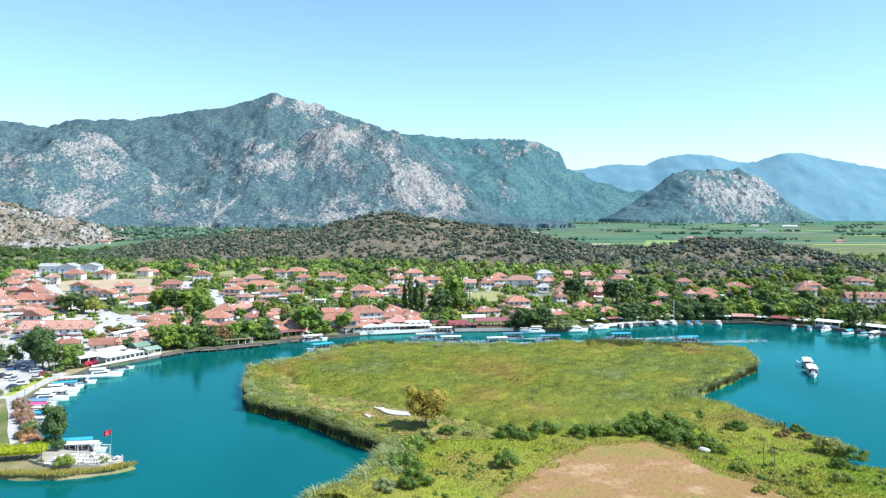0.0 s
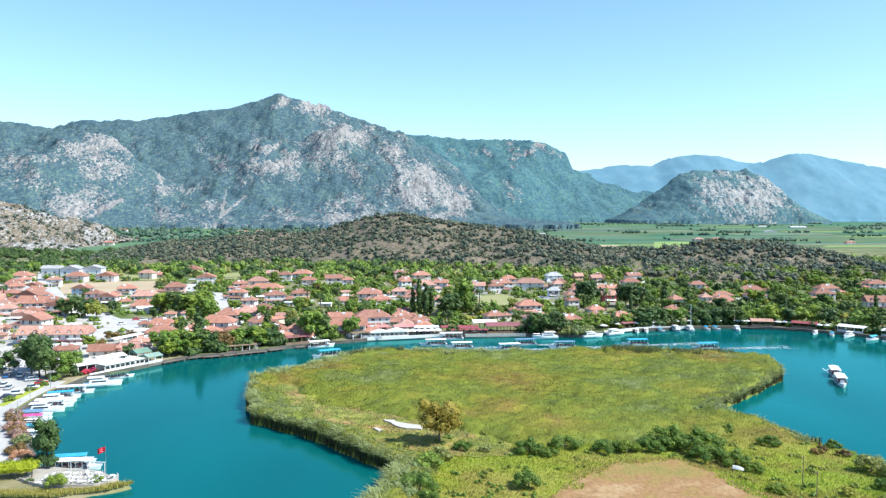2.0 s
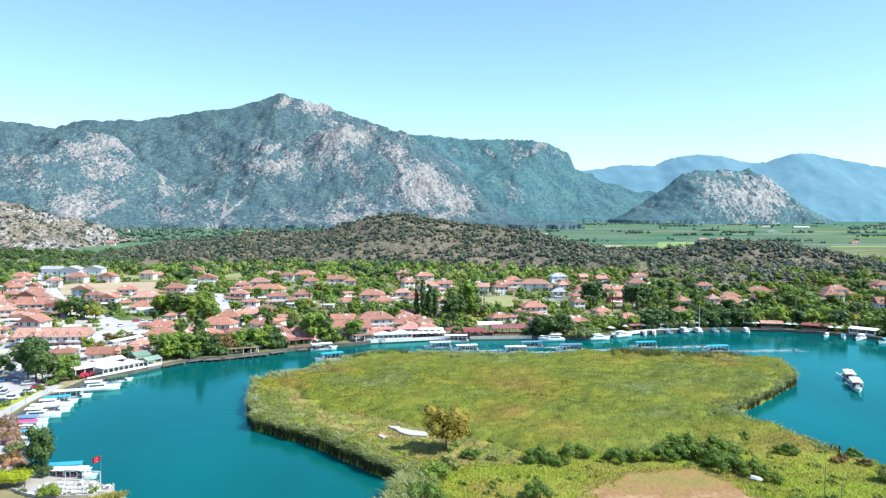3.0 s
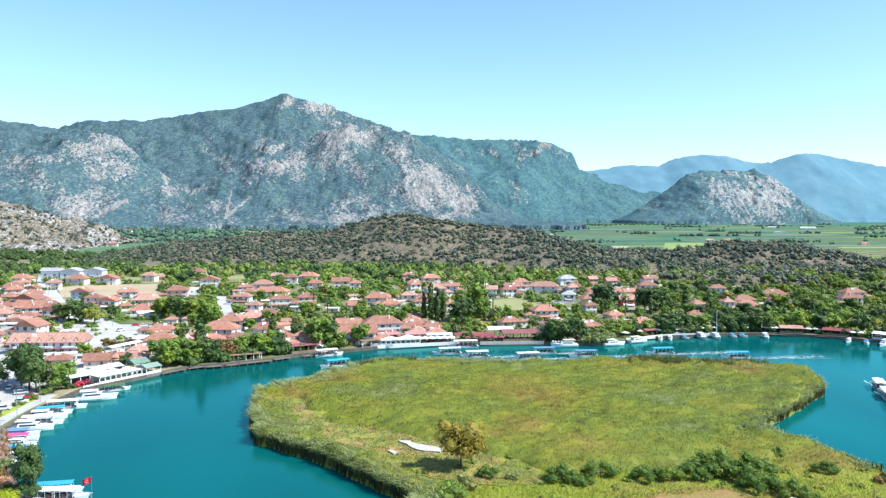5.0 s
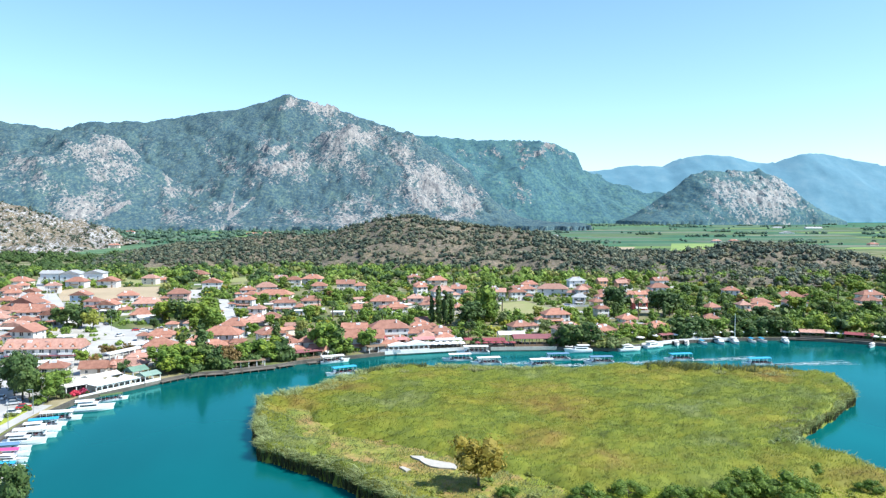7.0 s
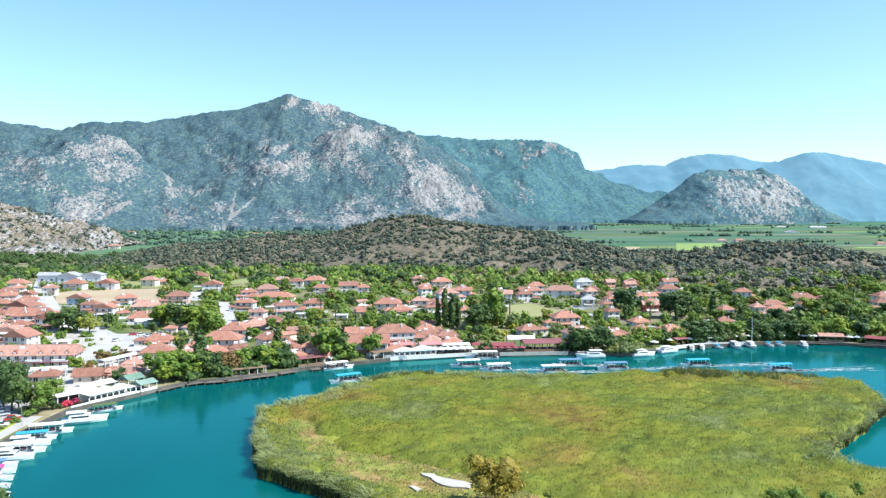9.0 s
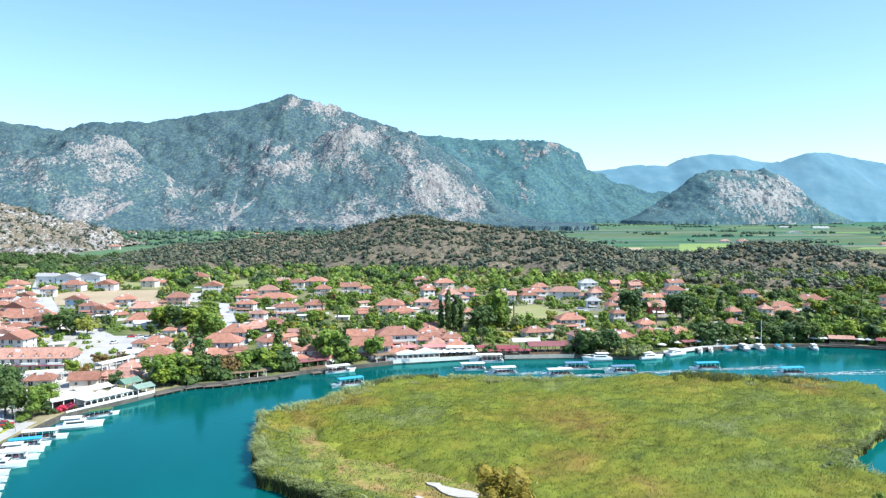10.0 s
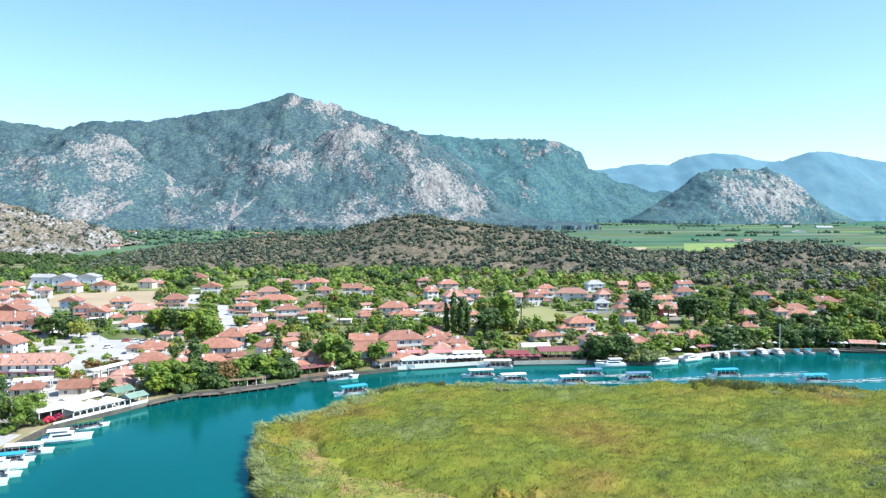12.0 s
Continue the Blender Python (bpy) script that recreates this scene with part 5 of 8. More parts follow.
house(143.0, 388.5, 9.6, 7.2, 8, 1, "hip", "cream")
house(129.7, 389.8, 7.8, 6.5, 0, 1, "hip", "cream")
house(192.7, 433.1, 7.6, 6.5, 0, 2, "hip", "white")
house(244.3, 512.4, 10.1, 7.6, 0, 2, "hip", "white")
house(167.3, 401.4, 6.4, 6.5, 0, 1, "hip", "cream")
house(180.8, 409.8, 7.8, 6.5, 0, 1, "hip", "white")
house(274.3, 495.4, 16.9, 11, 0, 1, "hip", "cream")
house(215.2, 441.0, 6.2, 6.5, 0, 2, "hip", "cream")
house(229.8, 447.3, 12.4, 9.3, 0, 1, "hip", "cream")
house(198.5, 386.0, 7.2, 6.5, 0, 1, "hip", "cream")
house(298.4, 452.3, 12.3, 9.3, 0, 2, "hip", "white")
house(310.8, 409.7, 25.2, 11, 0, 2, "dormer", "white")
house(384.7, 524.4, 14.4, 10.8, 0, 1, "hip", "cream")
house(290.5, 372.1, 7.3, 6.5, 0, 1, "hip", "cream")
house(-196.0, 640.0, 15.0, 10.0, -8, 3, "gable", "pale")
house(-227.0, 640.0, 14.0, 10.0, -8, 3, "gable", "pale")
house(-216.8, 547.2, 8.9, 6.0, 12, 2, "hip", "pink")
house(-155.2, 361.1, 11.5, 9.2, 0, 2, "hip", "pink")
house(-83.3, 366.7, 9.3, 7.3, 12, 1, "hip", "white")
house(-182.8, 446.3, 10.3, 8.7, 0, 2, "hip", "white")
house(-50.9, 429.8, 10.9, 7.4, 12, 1, "hip", "white")
house(-138.4, 360.4, 9.2, 7.3, -15, 1, "hip", "cream")
house(-157.9, 379.8, 9.5, 7.0, 12, 1, "gable", "cream")
house(-223.0, 558.8, 10.9, 7.2, -15, 2, "hip", "white")
house(-177.6, 410.2, 8.9, 7.3, 6, 1, "hip", "white")
house(-230.6, 595.9, 8.0, 6.3, 0, 2, "hip", "cream")
house(-201.8, 481.4, 8.5, 7.2, 12, 2, "gable", "pink")
house(-57.0, 399.4, 11.9, 10.6, 0, 2, "hip", "white")
house(-176.8, 433.9, 9.5, 7.5, 0, 2, "hip", "cream")
house(-198.4, 467.9, 10.9, 8.8, 0, 2, "hip", "cream")
house(-145.7, 392.1, 11.3, 10.1, -15, 2, "gable", "white")
house(-214.4, 529.3, 9.0, 6.9, 0, 1, "gable", "pink")
house(-65.8, 496.7, 10.6, 7.6, 0, 2, "hip", "white")
house(-228.6, 574.3, 10.4, 7.1, 12, 2, "hip", "cream")
house(-140.5, 526.6, 11.6, 8.5, 0, 2, "hip", "white")
house(-188.1, 434.0, 9.2, 6.2, 6, 2, "gable", "white")
house(-161.6, 459.8, 9.4, 8.2, -8, 2, "hip", "cream")

# more houses among the gardens
house(44.6, 569.9, 9.3, 7.2, 0, 2, "hip", "cream")
house(58.9, 564.6, 13.0, 8.0, 4, 1, "hip", "cream")
house(68.2, 542.6, 8.8, 7.0, 0, 2, "gable", "white")
house(17.7, 507.3, 14.9, 8.0, 0, 1, "hip", "white")
house(42.6, 499.3, 11.4, 7.5, -4, 1, "hip", "orange")
house(97.3, 560.6, 7.6, 6.5, 0, 1, "hip", "cream")
house(111.6, 559.1, 12.8, 7.5, 6, 1, "hip", "white")
house(112.7, 379.3, 11.3, 8.0, 0, 1, "hip", "cream")
house(156.9, 507.6, 8.8, 7.0, 0, 2, "gable", "white")
house(153.8, 540.5, 8.7, 7.0, 0, 2, "hip", "white")
house(195.8, 581.4, 9.5, 7.5, 0, 2, "gable", "orange")
house(161.0, 457.9, 8.4, 6.8, 0, 2, "gable", "red")
house(30.6, 392.0, 8.7, 6.8, 0, 1, "hip", "cream")
house(37.5, 384.7, 9.0, 6.8, 6, 1, "hip", "white")
house(17.0, 360.7, 9.3, 6.5, 0, 1, "hip", "cream")
house(223.2, 579.4, 11.4, 7.6, 12, 2, "gable", "white")
house(259.5, 466.4, 9.6, 8.0, -7, 1, "hip", "white")
house(318.5, 479.0, 14.0, 9.0, 4, 2, "hip", "white")
house(374.0, 506.0, 13.0, 9.0, -8, 2, "hip", "cream")
house(240.0, 470.0, 14.0, 8.0, 10, 1, "hip", "cream")
house(90.0, 520.0, 10.0, 7.5, -9, 2, "gable", "white")
house(112.0, 536.0, 11.0, 8.0, 8, 2, "hip", "white")
house(80.0, 500.0, 9.0, 7.0, 12, 1, "hip", "cream")
# old town beside the street
house(-216.7, 551.2, 13.0, 8.0, 10, 1, "hip", "pale")
house(-204.3, 543.6, 11.0, 8.0, -6, 1, "hip", "pale")
house(-161.7, 420.5, 12.0, 7.5, -8, 1, "gable", "white")
house(-82.0, 322.0, 9.5, 6.5, -12, 1, "hip", "pink")
house(-87.8, 389.5, 11.0, 7.5, 4, 1, "hip", "cream")
house(-208.0, 590.0, 9.5, 7.0, 8, 2, "hip", "white")
house(-216.0, 575.0, 9.0, 7.0, -10, 1, "gable", "cream")
house(-196.0, 525.0, 10.0, 7.0, 6, 2, "hip", "white")
house(-187.0, 512.0, 8.5, 6.5, -12, 1, "gable", "white")
house(-170.0, 455.0, 10.0, 7.0, 8, 2, "hip", "white")
house(-166.0, 440.0, 9.0, 6.5, -6, 1, "hip", "cream")

# a few buildings out on the plain
house(423, 1660, 34, 10, 0, 1, "hip", "pale")
house(313, 1172, 20, 10, 4, 2, "hip", "pale")
house(337, 1192, 18, 9, 0, 1, "hip", "white")
house(1457, 2335, 60, 14, 0, 1, "gable", "pale")
house(1390, 2420, 40, 12, 0, 1, "hip", "pale")
house(1077, 1846, 36, 12, 0, 1, "gable", "pale")
house(841, 1198, 18, 9, 0, 1, "hip", "cream")
house(650, 1356, 16, 9, 0, 1, "hip", "white")
house(682, 1354, 20, 9, 0, 1, "hip", "white")
house(-697, 2205, 20, 10, 0, 2, "hip", "white")
house(-556, 2025, 24, 10, 0, 2, "hip", "white")
house(-242, 1900, 30, 12, 0, 1, "hip", "cream")
house(-200, 1860, 22, 10, 10, 2, "hip", "cream")
house(-360, 1238, 16, 9, 0, 2, "hip", "cream")
house(500, 640, 20, 10, 6, 1, "hip", "white")


# ---- riverside shelters ----
def shelter(x, y, rot, length, width, material, label, eave=3.0, rise=1.3, z=1.3, rail=True, step=2.8, category="shelter"):
    """A roof on posts over a floor, with a low railing at the water side."""
    ob = thing("shelter", x, y, z, rot, label, category, "riverside shelters")
    a, b = length / 2, width / 2
    post_paint = M["wood"] if material in (M["roof_red"], M["roof_pink"], M["canvas_red"]) else M["white"]
    roof = part("roof", roof_mesh(length, width, rise, "gable_x", 0.3, 0.12), material, ob)
    roof.matrix_basis = pose(0, 0, eave)
    part("floor", box(-a, a, -b, b, -1.0, 0.08, 0.02), M["deck"], ob)
    n = max(2, int(length / step))
    for k in range(n + 1):
        for sy in (-1, 1):
            px = -a + 0.1 + (length - 0.2) * k / n
            part("post", box(px - 0.12, px + 0.12, sy * (b - 0.15) - 0.12, sy * (b - 0.15) + 0.12, 0.08, eave), post_paint, ob)
    if rail:
        for k in range(n):
            px = -a + 0.1 + (length - 0.2) * (k + 0.5) / n
            pw = (length - 0.2) / n / 2 - 0.14
            part("railing_panel", box(px - pw, px + pw, -b + 0.08, -b + 0.16, 0.08, 0.95), post_paint, ob)
    for k in range(int(length / 3.2)):
        px = -a + 2 + k * 3.2
        bm = bmesh.new()
        add_box(bm, px - 0.8, px + 0.8, -0.5, 0.5, 0.72, 0.78)
        add_tube(bm, (px, 0, 0.08), (px, 0, 0.72), 0.09, 0.09, 5)
        part("table", bm, M["wood"], ob)
        bm = bmesh.new()
        add_box(bm, px - 0.7, px + 0.7, -1.1, -0.7, 0.4, 0.48)
        add_box(bm, px - 0.7, px + 0.7, -1.15, -1.08, 0.45, 1.0)
        part("bench", bm, M["wood"], ob)
    FOOT.append((x, y, length / 2 + 1, max(length, width) / 2, max(length, width) / 2))
    return ob


def pavilion(x, y, rot, length, width, bays, roofs, label="white riverside restaurant with arcade and gabled canopies"):
    """White restaurant on the quay: an arcade to the water under a row of gabled canopies."""
    ob = thing("pavilion", x, y, 1.3, rot, label, "pavilion")
    a, b = length / 2, width / 2
    part("floor", box(-a, a, -b, b, -1.2, 0.1, 0.03), M["stone"], ob)
    part("back_wall", box(-a, a, b - 0.2, b, 0.1, 2.3, 0.02), M["cream"], ob)
    w = length / bays
    for k in range(bays + 1):
        px = -a + k * w
        part("column", box(px - 0.16, px + 0.16, -b, -b + 0.32, 0.1, 1.75, 0.03), M["white"], ob)
    for k in range(bays):
        x0 = -a + k * w
        bm = bmesh.new()
        rows = []
        for j in range(9):
            t = j / 8
            px, pz = x0 + 0.16 + (w - 0.32) * t, 1.75 + 0.35 * math.sin(math.pi * t)
            rows.append([bm.verts.new((px, yy, zz)) for yy in (-b + 0.04, -b + 0.28) for zz in (pz, 2.28)])
        for p, q in zip(rows, rows[1:]):
            bm.faces.new((p[0], q[0], q[1], p[1]))
            bm.faces.new((p[3], q[3], q[2], p[2]))
            bm.faces.new((p[2], q[2], q[0], p[0]))
        part("arch", bm, M["white"], ob)
        part("railing_panel", box(x0 + 0.2, x0 + w - 0.2, -b + 0.1, -b + 0.16, 0.1, 0.85), M["white"], ob)
        part("table", box(x0 + w / 2 - 0.5, x0 + w / 2 + 0.5, -b + 1.0, -b + 1.8, 0.74, 0.80), M["wood"], ob)
    rl = length / roofs
    for k in range(roofs):
        rf = part("canopy", roof_mesh(rl - 0.5, width, 0.9 + 0.25 * (k % 2), "gable_front", 0.22, 0.12), M["canvas"], ob)
        rf.matrix_basis = pose(-a + (k + 0.5) * rl, 0, 2.4)
    FOOT.append((x, y, length / 2, length / 2, length / 2))


pavilion(-79.4, 292.4, 50.5, 16.0, 5.0, 8, 3)
shelter(-90.5, 291.5, 46, 13, 11, M["canvas_cream"], "broad cream awning behind the white restaurant", 2.7, 0.5, rail=False)
shelter(-85.5, 299.0, 52, 11, 5, M["canvas_cream"], "cream sloping awning behind the white restaurant", 2.9, 0.9, rail=False)
shelter(-76.2, 306.0, 50, 6, 5, M["canvas_moss"], "dull green canvas roof behind the landing", 3.2, 1.3, rail=False)
shelter(-71.2, 302.0, 50, 6, 5, M["canvas_green"], "pale green canvas roof by the landing", 2.4, 1.0)
# this roof's dark colour stands for tree shade over the landing
shelter(-41.0, 322.8, 20, 12, 3.4, M["wood"], "thin timber roof darkened for tree shade over a deck", 2.2, 0.12, rail=False)
shelter(-20.5, 337.0, 26, 11, 6, M["roof_red"], "red-brown roof over a riverside terrace", 3.0, 0.6)
shelter(7.0, 347.2, 24, 8, 4.5, M["wood"], "dark flat pergola over the corner landing", 2.6, 0.12, rail=False)
pavilion(20.0, 350.0, 9, 17.0, 6.0, 8, 2, "white waterfront restaurant with arcade on a white terrace")
shelter(15.5, 356.5, 6, 9, 5, M["canvas_rose"], "faded rose awning behind the restaurant", 3.6, 0.7, rail=False)
shelter(27.5, 357.5, 4, 9, 5, M["canvas_rose"], "faded rose awning behind the restaurant", 3.4, 0.9, rail=False)
shelter(38, 357.5, 2, 11, 5, M["canvas"], "white awning at the back of the terrace", 3.0, 0.5, rail=False)
shelter(48, 357.5, 2, 6, 5, M["canvas_red"], "faded red and white terrace awning", 2.8, 0.6, rail=False)
shelter(75.5, 357, -2, 19, 10, M["roof_red"], "dark red sheet roof of a riverside restaurant", 3.4, 1.2)
shelter(66, 361, -2, 11, 7, M["canvas"], "white tent roof beside the red restaurant", 4.4, 1.0, rail=False)
shelter(57, 354.5, 0, 9, 6, M["canvas_red"], "dark red awning by the river terrace", 2.8, 0.9)
shelter(136, 361.5, 24, 7, 4, M["roof_red"], "low dark wooden boathouse roof", 2.6, 0.6, rail=False)
shelter(150, 365, 0, 8, 5, M["canvas"], "white kiosk canopy on the quay", 2.3, 0.6)
shelter(206, 362, -20, 10, 6, M["roof_pink"], "terracotta roof of a small river cafe", 2.4, 1.1)
shelter(223, 352.5, -38, 11, 6, M["canvas_red"], "red roof of a quayside cafe", 2.4, 0.8)
shelter(238, 338, -52, 11, 7, M["canvas"], "white canopy of a quayside bar", 2.6, 0.7)
shelter(250, 322, -58, 13, 7, M["canvas"], "pale canopy over quayside tables", 2.5, 0.7)
shelter(-110, 327, 12, 11, 4, M["canvas"], "long white awning over shop terrace", 3.0, 0.5, rail=False)
shelter(-92, 345, 60, 16, 4, M["canvas"], "long white awning along the lane", 3.0, 0.5, rail=False)
shelter(-87, 362, 5, 14, 8, M["canvas"], "flat white roof over a shaded cafe", 3.2, 0.4, rail=False)


def low_wall(line, label, material="white"):
    ob = thing("terrace", line[0][0], line[0][1], 1.3, 0, label, "terrace")
    for p, q in zip(line, line[1:]):
        dx, dy = q[0] - p[0], q[1] - p[1]
        L = math.hypot(dx, dy)
        seg = part("wall_panel", box(0, L - 0.03, -0.12, 0.12, -0.9, 0.55, 0.02), M[material], ob)
        seg.matrix_basis = pose(p[0] - line[0][0], p[1] - line[0][1], 0, 0, 0, math.degrees(math.atan2(dy, dx)))


low_wall([(10.5, 345.1), (17, 346.2), (25, 347.4), (33, 348.9), (41, 350.3), (46, 350.2)], "white low wall along the restaurant terrace")
low_wall([(121.5, 351.6), (127, 353.6), (132.8, 355.8), (141.1, 359.3), (148.4, 360.6), (158, 360.8), (170, 361.3)], "curved white landing wall along the bank")
low_wall([(55, 349.4), (62, 349.3), (69, 349.0), (76, 348.7), (83, 348.0)], "rough stone terrace wall before the red restaurant", "stone")
low_wall([(-86.4, 280.2), (-80.3, 287.8), (-74.9, 294.3), (-70.8, 299.3)], "white quay wall under the pavilion")


low_wall([(-47.3, 174.6), (-46.9, 172.2), (-48.2, 170.2), (-50.6, 168.7), (-55.5, 168.9), (-60.3, 169.4), (-64, 171.8), (-67.2, 174.6)], "low pale stone wall round the spit terrace", "paving")


def parasol(x, y, material, label, z=1.34, s=1.0):
    key = ("parasol", material.name)
    if key not in MADE:
        ob = thing("parasol", x, y, z, 0, label, "parasol", "terrace parasols")
        part("pole", tube((0, 0, 0), (0, 0, 2.5), 0.04, 0.03), M["metal"], ob)
        bm = bmesh.new()
        top = bm.verts.new((0, 0, 2.75))
        rim = [bm.verts.new((1.6 * math.cos(k * math.pi / 4), 1.6 * math.sin(k * math.pi / 4), 2.15)) for k in range(8)]
        hem = [bm.verts.new((v.co.x, v.co.y, 1.97)) for v in rim]
        for k in range(8):
            bm.faces.new((rim[k], rim[(k + 1) % 8], top))
            bm.faces.new((hem[k], hem[(k + 1) % 8], rim[(k + 1) % 8], rim[k]))
        part("canopy", bm, material, ob)
        MADE[key] = ob
    else:
        ob = copy_thing(MADE[key], pose(x, y, z, 0, 0, (x * 53) % 45))
    ob.scale = (s, s, 1)
    return ob


for k in range(12):
    parasol(28.5 + (k % 6) * 2.9, 350.6 + (k // 6) * 2.6 + (k % 6) * 0.2, M["canvas"], "white parasol on the riverside terrace")
for k in range(6):
    parasol(50 + k * 2.9, 352.0 - 0.2 * k, M["canvas_red"], "dark red parasol on the riverside terrace")
for px, py in ((195, 364.6), (197.2, 363.9), (199.4, 363.2), (201.6, 362.5), (203.8, 361.6), (205.8, 360.8), (216, 358), (219, 356), (227, 347), (230, 345), (233, 347), (175, 367), (171, 367.5), (164, 367)):
    parasol(px, py, M["canvas"], "white parasol on the riverside terrace")

pergola = thing("pergola", -54.6, 178.2, 1.29, -16, "open white timber frame at the back of the terrace", "pergola")
for k in range(3):
    part("post", box(-4.06 + k * 4.0, -3.94 + k * 4.0, -0.06, 0.06, 0, 2.2), M["white"], pergola)
part("beam", box(-4.2, 4.2, -0.09, 0.09, 2.2, 2.38, 0.02), M["white"], pergola)


def table_set(x, y, rot):
    if "table" not in MADE:
        ob = thing("garden_table", x, y, 1.29, rot, "white garden table on a round terrace", "table", "garden tables")
        part("tabletop", box(-0.5, 0.5, -0.5, 0.5, 0.70, 0.75, 0.02), M["white"], ob)
        part("leg", tube((0, 0, 0), (0, 0, 0.70), 0.07), M["white"], ob)
        MADE["table"] = ob
        return ob
    return copy_thing(MADE["table"], pose(x, y, 1.29, 0, 0, rot))


def garden_chair(x, y, rot):
    if "chair" not in MADE:
        ob = thing("garden_chair", x, y, 1.29, rot, "white garden chair drawn up to a table", "chair", "garden chairs")
        part("seat", box(-0.22, 0.22, -0.22, 0.22, 0.40, 0.46, 0.02), M["white"], ob)
        part("backrest", box(0.18, 0.24, -0.22, 0.22, 0.46, 0.9, 0.02), M["white"], ob)
        for sx in (-0.19, 0.19):
            for sy in (-0.19, 0.19):
                part("leg", tube((sx, sy, 0), (sx, sy, 0.4), 0.025, n=4), M["white"], ob)
        MADE["chair"] = ob
        return ob
    return copy_thing(MADE["chair"], pose(x, y, 1.29, 0, 0, rot))


for k in range(19):
    tx, ty, tr = -62.0 + (k % 7) * 2.2 + (k // 7) * 0.7, 170.6 + (k // 7) * 2.6 - (k % 7) * 0.05 + 0.4 * (k % 2), 17 * k
    table_set(tx, ty, tr)
    for a in range(2 + k % 2):
        turn = tr + 90 * a
        garden_chair(tx + 0.85 * math.cos(radians(turn)), ty + 0.85 * math.sin(radians(turn)), turn)


# ---- boats: the bow points along +x ----
def hull_mesh(L, B, free=0.9, rise=0.5, stern=0.75, inset=0.0):
    bm = bmesh.new()
    rows = []
    for k in range(11):
        t = k / 10
        half = B / 2 * (stern + (1 - stern) * min(1, t / 0.35)) if t < 0.35 else B / 2 * (1 - max(0, (t - 0.5) / 0.5) ** 2.2)
        half = max(half, 0.04)
        x = -L / 2 + L * t
        top = free + rise * t**2.5
        sect = [(0, -0.45 + 0.45 * t**4), (half * 0.72, -0.3 + 0.3 * t**4), (half * 0.97, free * 0.45), (half, top)]
        rows.append([bm.verts.new((x + (0.25 * L * 0.2 * t**3 if j == 3 else 0), s * p[0], p[1])) for s in (-1, 1) for j, p in enumerate(sect)])
    for r0, r1 in zip(rows, rows[1:]):
        for j in range(3):
            bm.faces.new((r0[j], r0[j + 1], r1[j + 1], r1[j]))
            bm.faces.new((r0[4 + j], r1[4 + j], r1[5 + j], r0[5 + j]))
        bm.faces.new((r0[3], r0[7], r1[7], r1[3]))
    bm.faces.new((rows[0][0], rows[0][1], rows[0][2], rows[0][3], rows[0][7], rows[0][6], rows[0][5], rows[0][4]))
    bmesh.ops.remove_doubles(bm, verts=bm.verts[:], dist=0.005)
    bmesh.ops.recalc_face_normals(bm, faces=bm.faces[:])
    return bm


def place(key, x, y, rot, make, label, group):
    if key in MADE:
        ob = copy_thing(MADE[key], pose(x, y, 0, 0, 0, rot))
        return tagged(ob, label, group=group)
    MADE[key] = make(x, y, rot)
    return MADE[key]


def tour_boat(x, y, rot, roof="canvas_blue", label="white tour boat with a bright blue canopy on the river", scale=1.0, group="tour boats"):
    def make(x, y, rot):
        ob = thing("tour_boat", x, y, 0, rot, label, "boat", group)
        part("hull", hull_mesh(11.5, 3.3), M["hull"], ob)
        part("rubbing_strake", box(-5.7, 3.2, -1.66, 1.66, 0.72, 0.82, 0.02), M["hull_stripe"], ob)
        bm = box(-5.3, 3.6, -1.6, 1.6, 2.75, 2.86)
        for v in bm.verts:
            v.co.z += 0.22 * (1 - (v.co.y / 1.6) ** 2)
        can = part("canopy", bm, M[roof], ob)
        bm = bmesh.new()
        for k in range(9):
            xx = -5.3 + k * 8.9 / 9
            p = [(xx, -1.62, 2.72), (xx + 8.9 / 9, -1.62, 2.72), (xx + 8.9 / 9, 0, 3.08), (xx, 0, 3.08)]
            bm.faces.new([bm.verts.new(q) for q in p])
            bm.faces.new([bm.verts.new((q[0], -q[1], q[2])) for q in p[::-1]])
        part("canopy_cloth", bm, M[roof], can)
        for k in range(6):
            for s in (-1, 1):
                px = -5.0 + k * 1.65
                part("post", tube((px, s * 1.5, 0.9), (px, s * 1.5, 2.76), 0.045, n=5), M["hull"], ob)
        for k in range(5):
            part("bench", box(-4.4 + k * 1.6, -4.0 + k * 1.6, -1.25, 1.25, 0.92, 1.45, 0.04), M["seat_red" if k % 2 else "dark"], ob)
        for s in (-1, 1):
            part("side_screen", box(-5.0, 3.3, s * 1.5 - 0.03, s * 1.5 + 0.03, 0.92, 1.35), M["dark"], ob)
        part("wheelhouse", box(2.3, 3.2, -0.6, 0.6, 1.0, 2.0, 0.05), M["hull"], ob)
        part("bow_rail", tube((5.2, -0.5, 1.35), (5.2, 0.5, 1.35), 0.05, n=5), M["metal"], ob)
        part("outboard", box(-6.1, -5.7, -0.25, 0.25, 0.2, 1.3, 0.06), M["dark"], ob)
        return ob

    ob = place(("tour", roof), x, y, rot, make, label, group)
    ob.scale = (scale,) * 3
    return ob


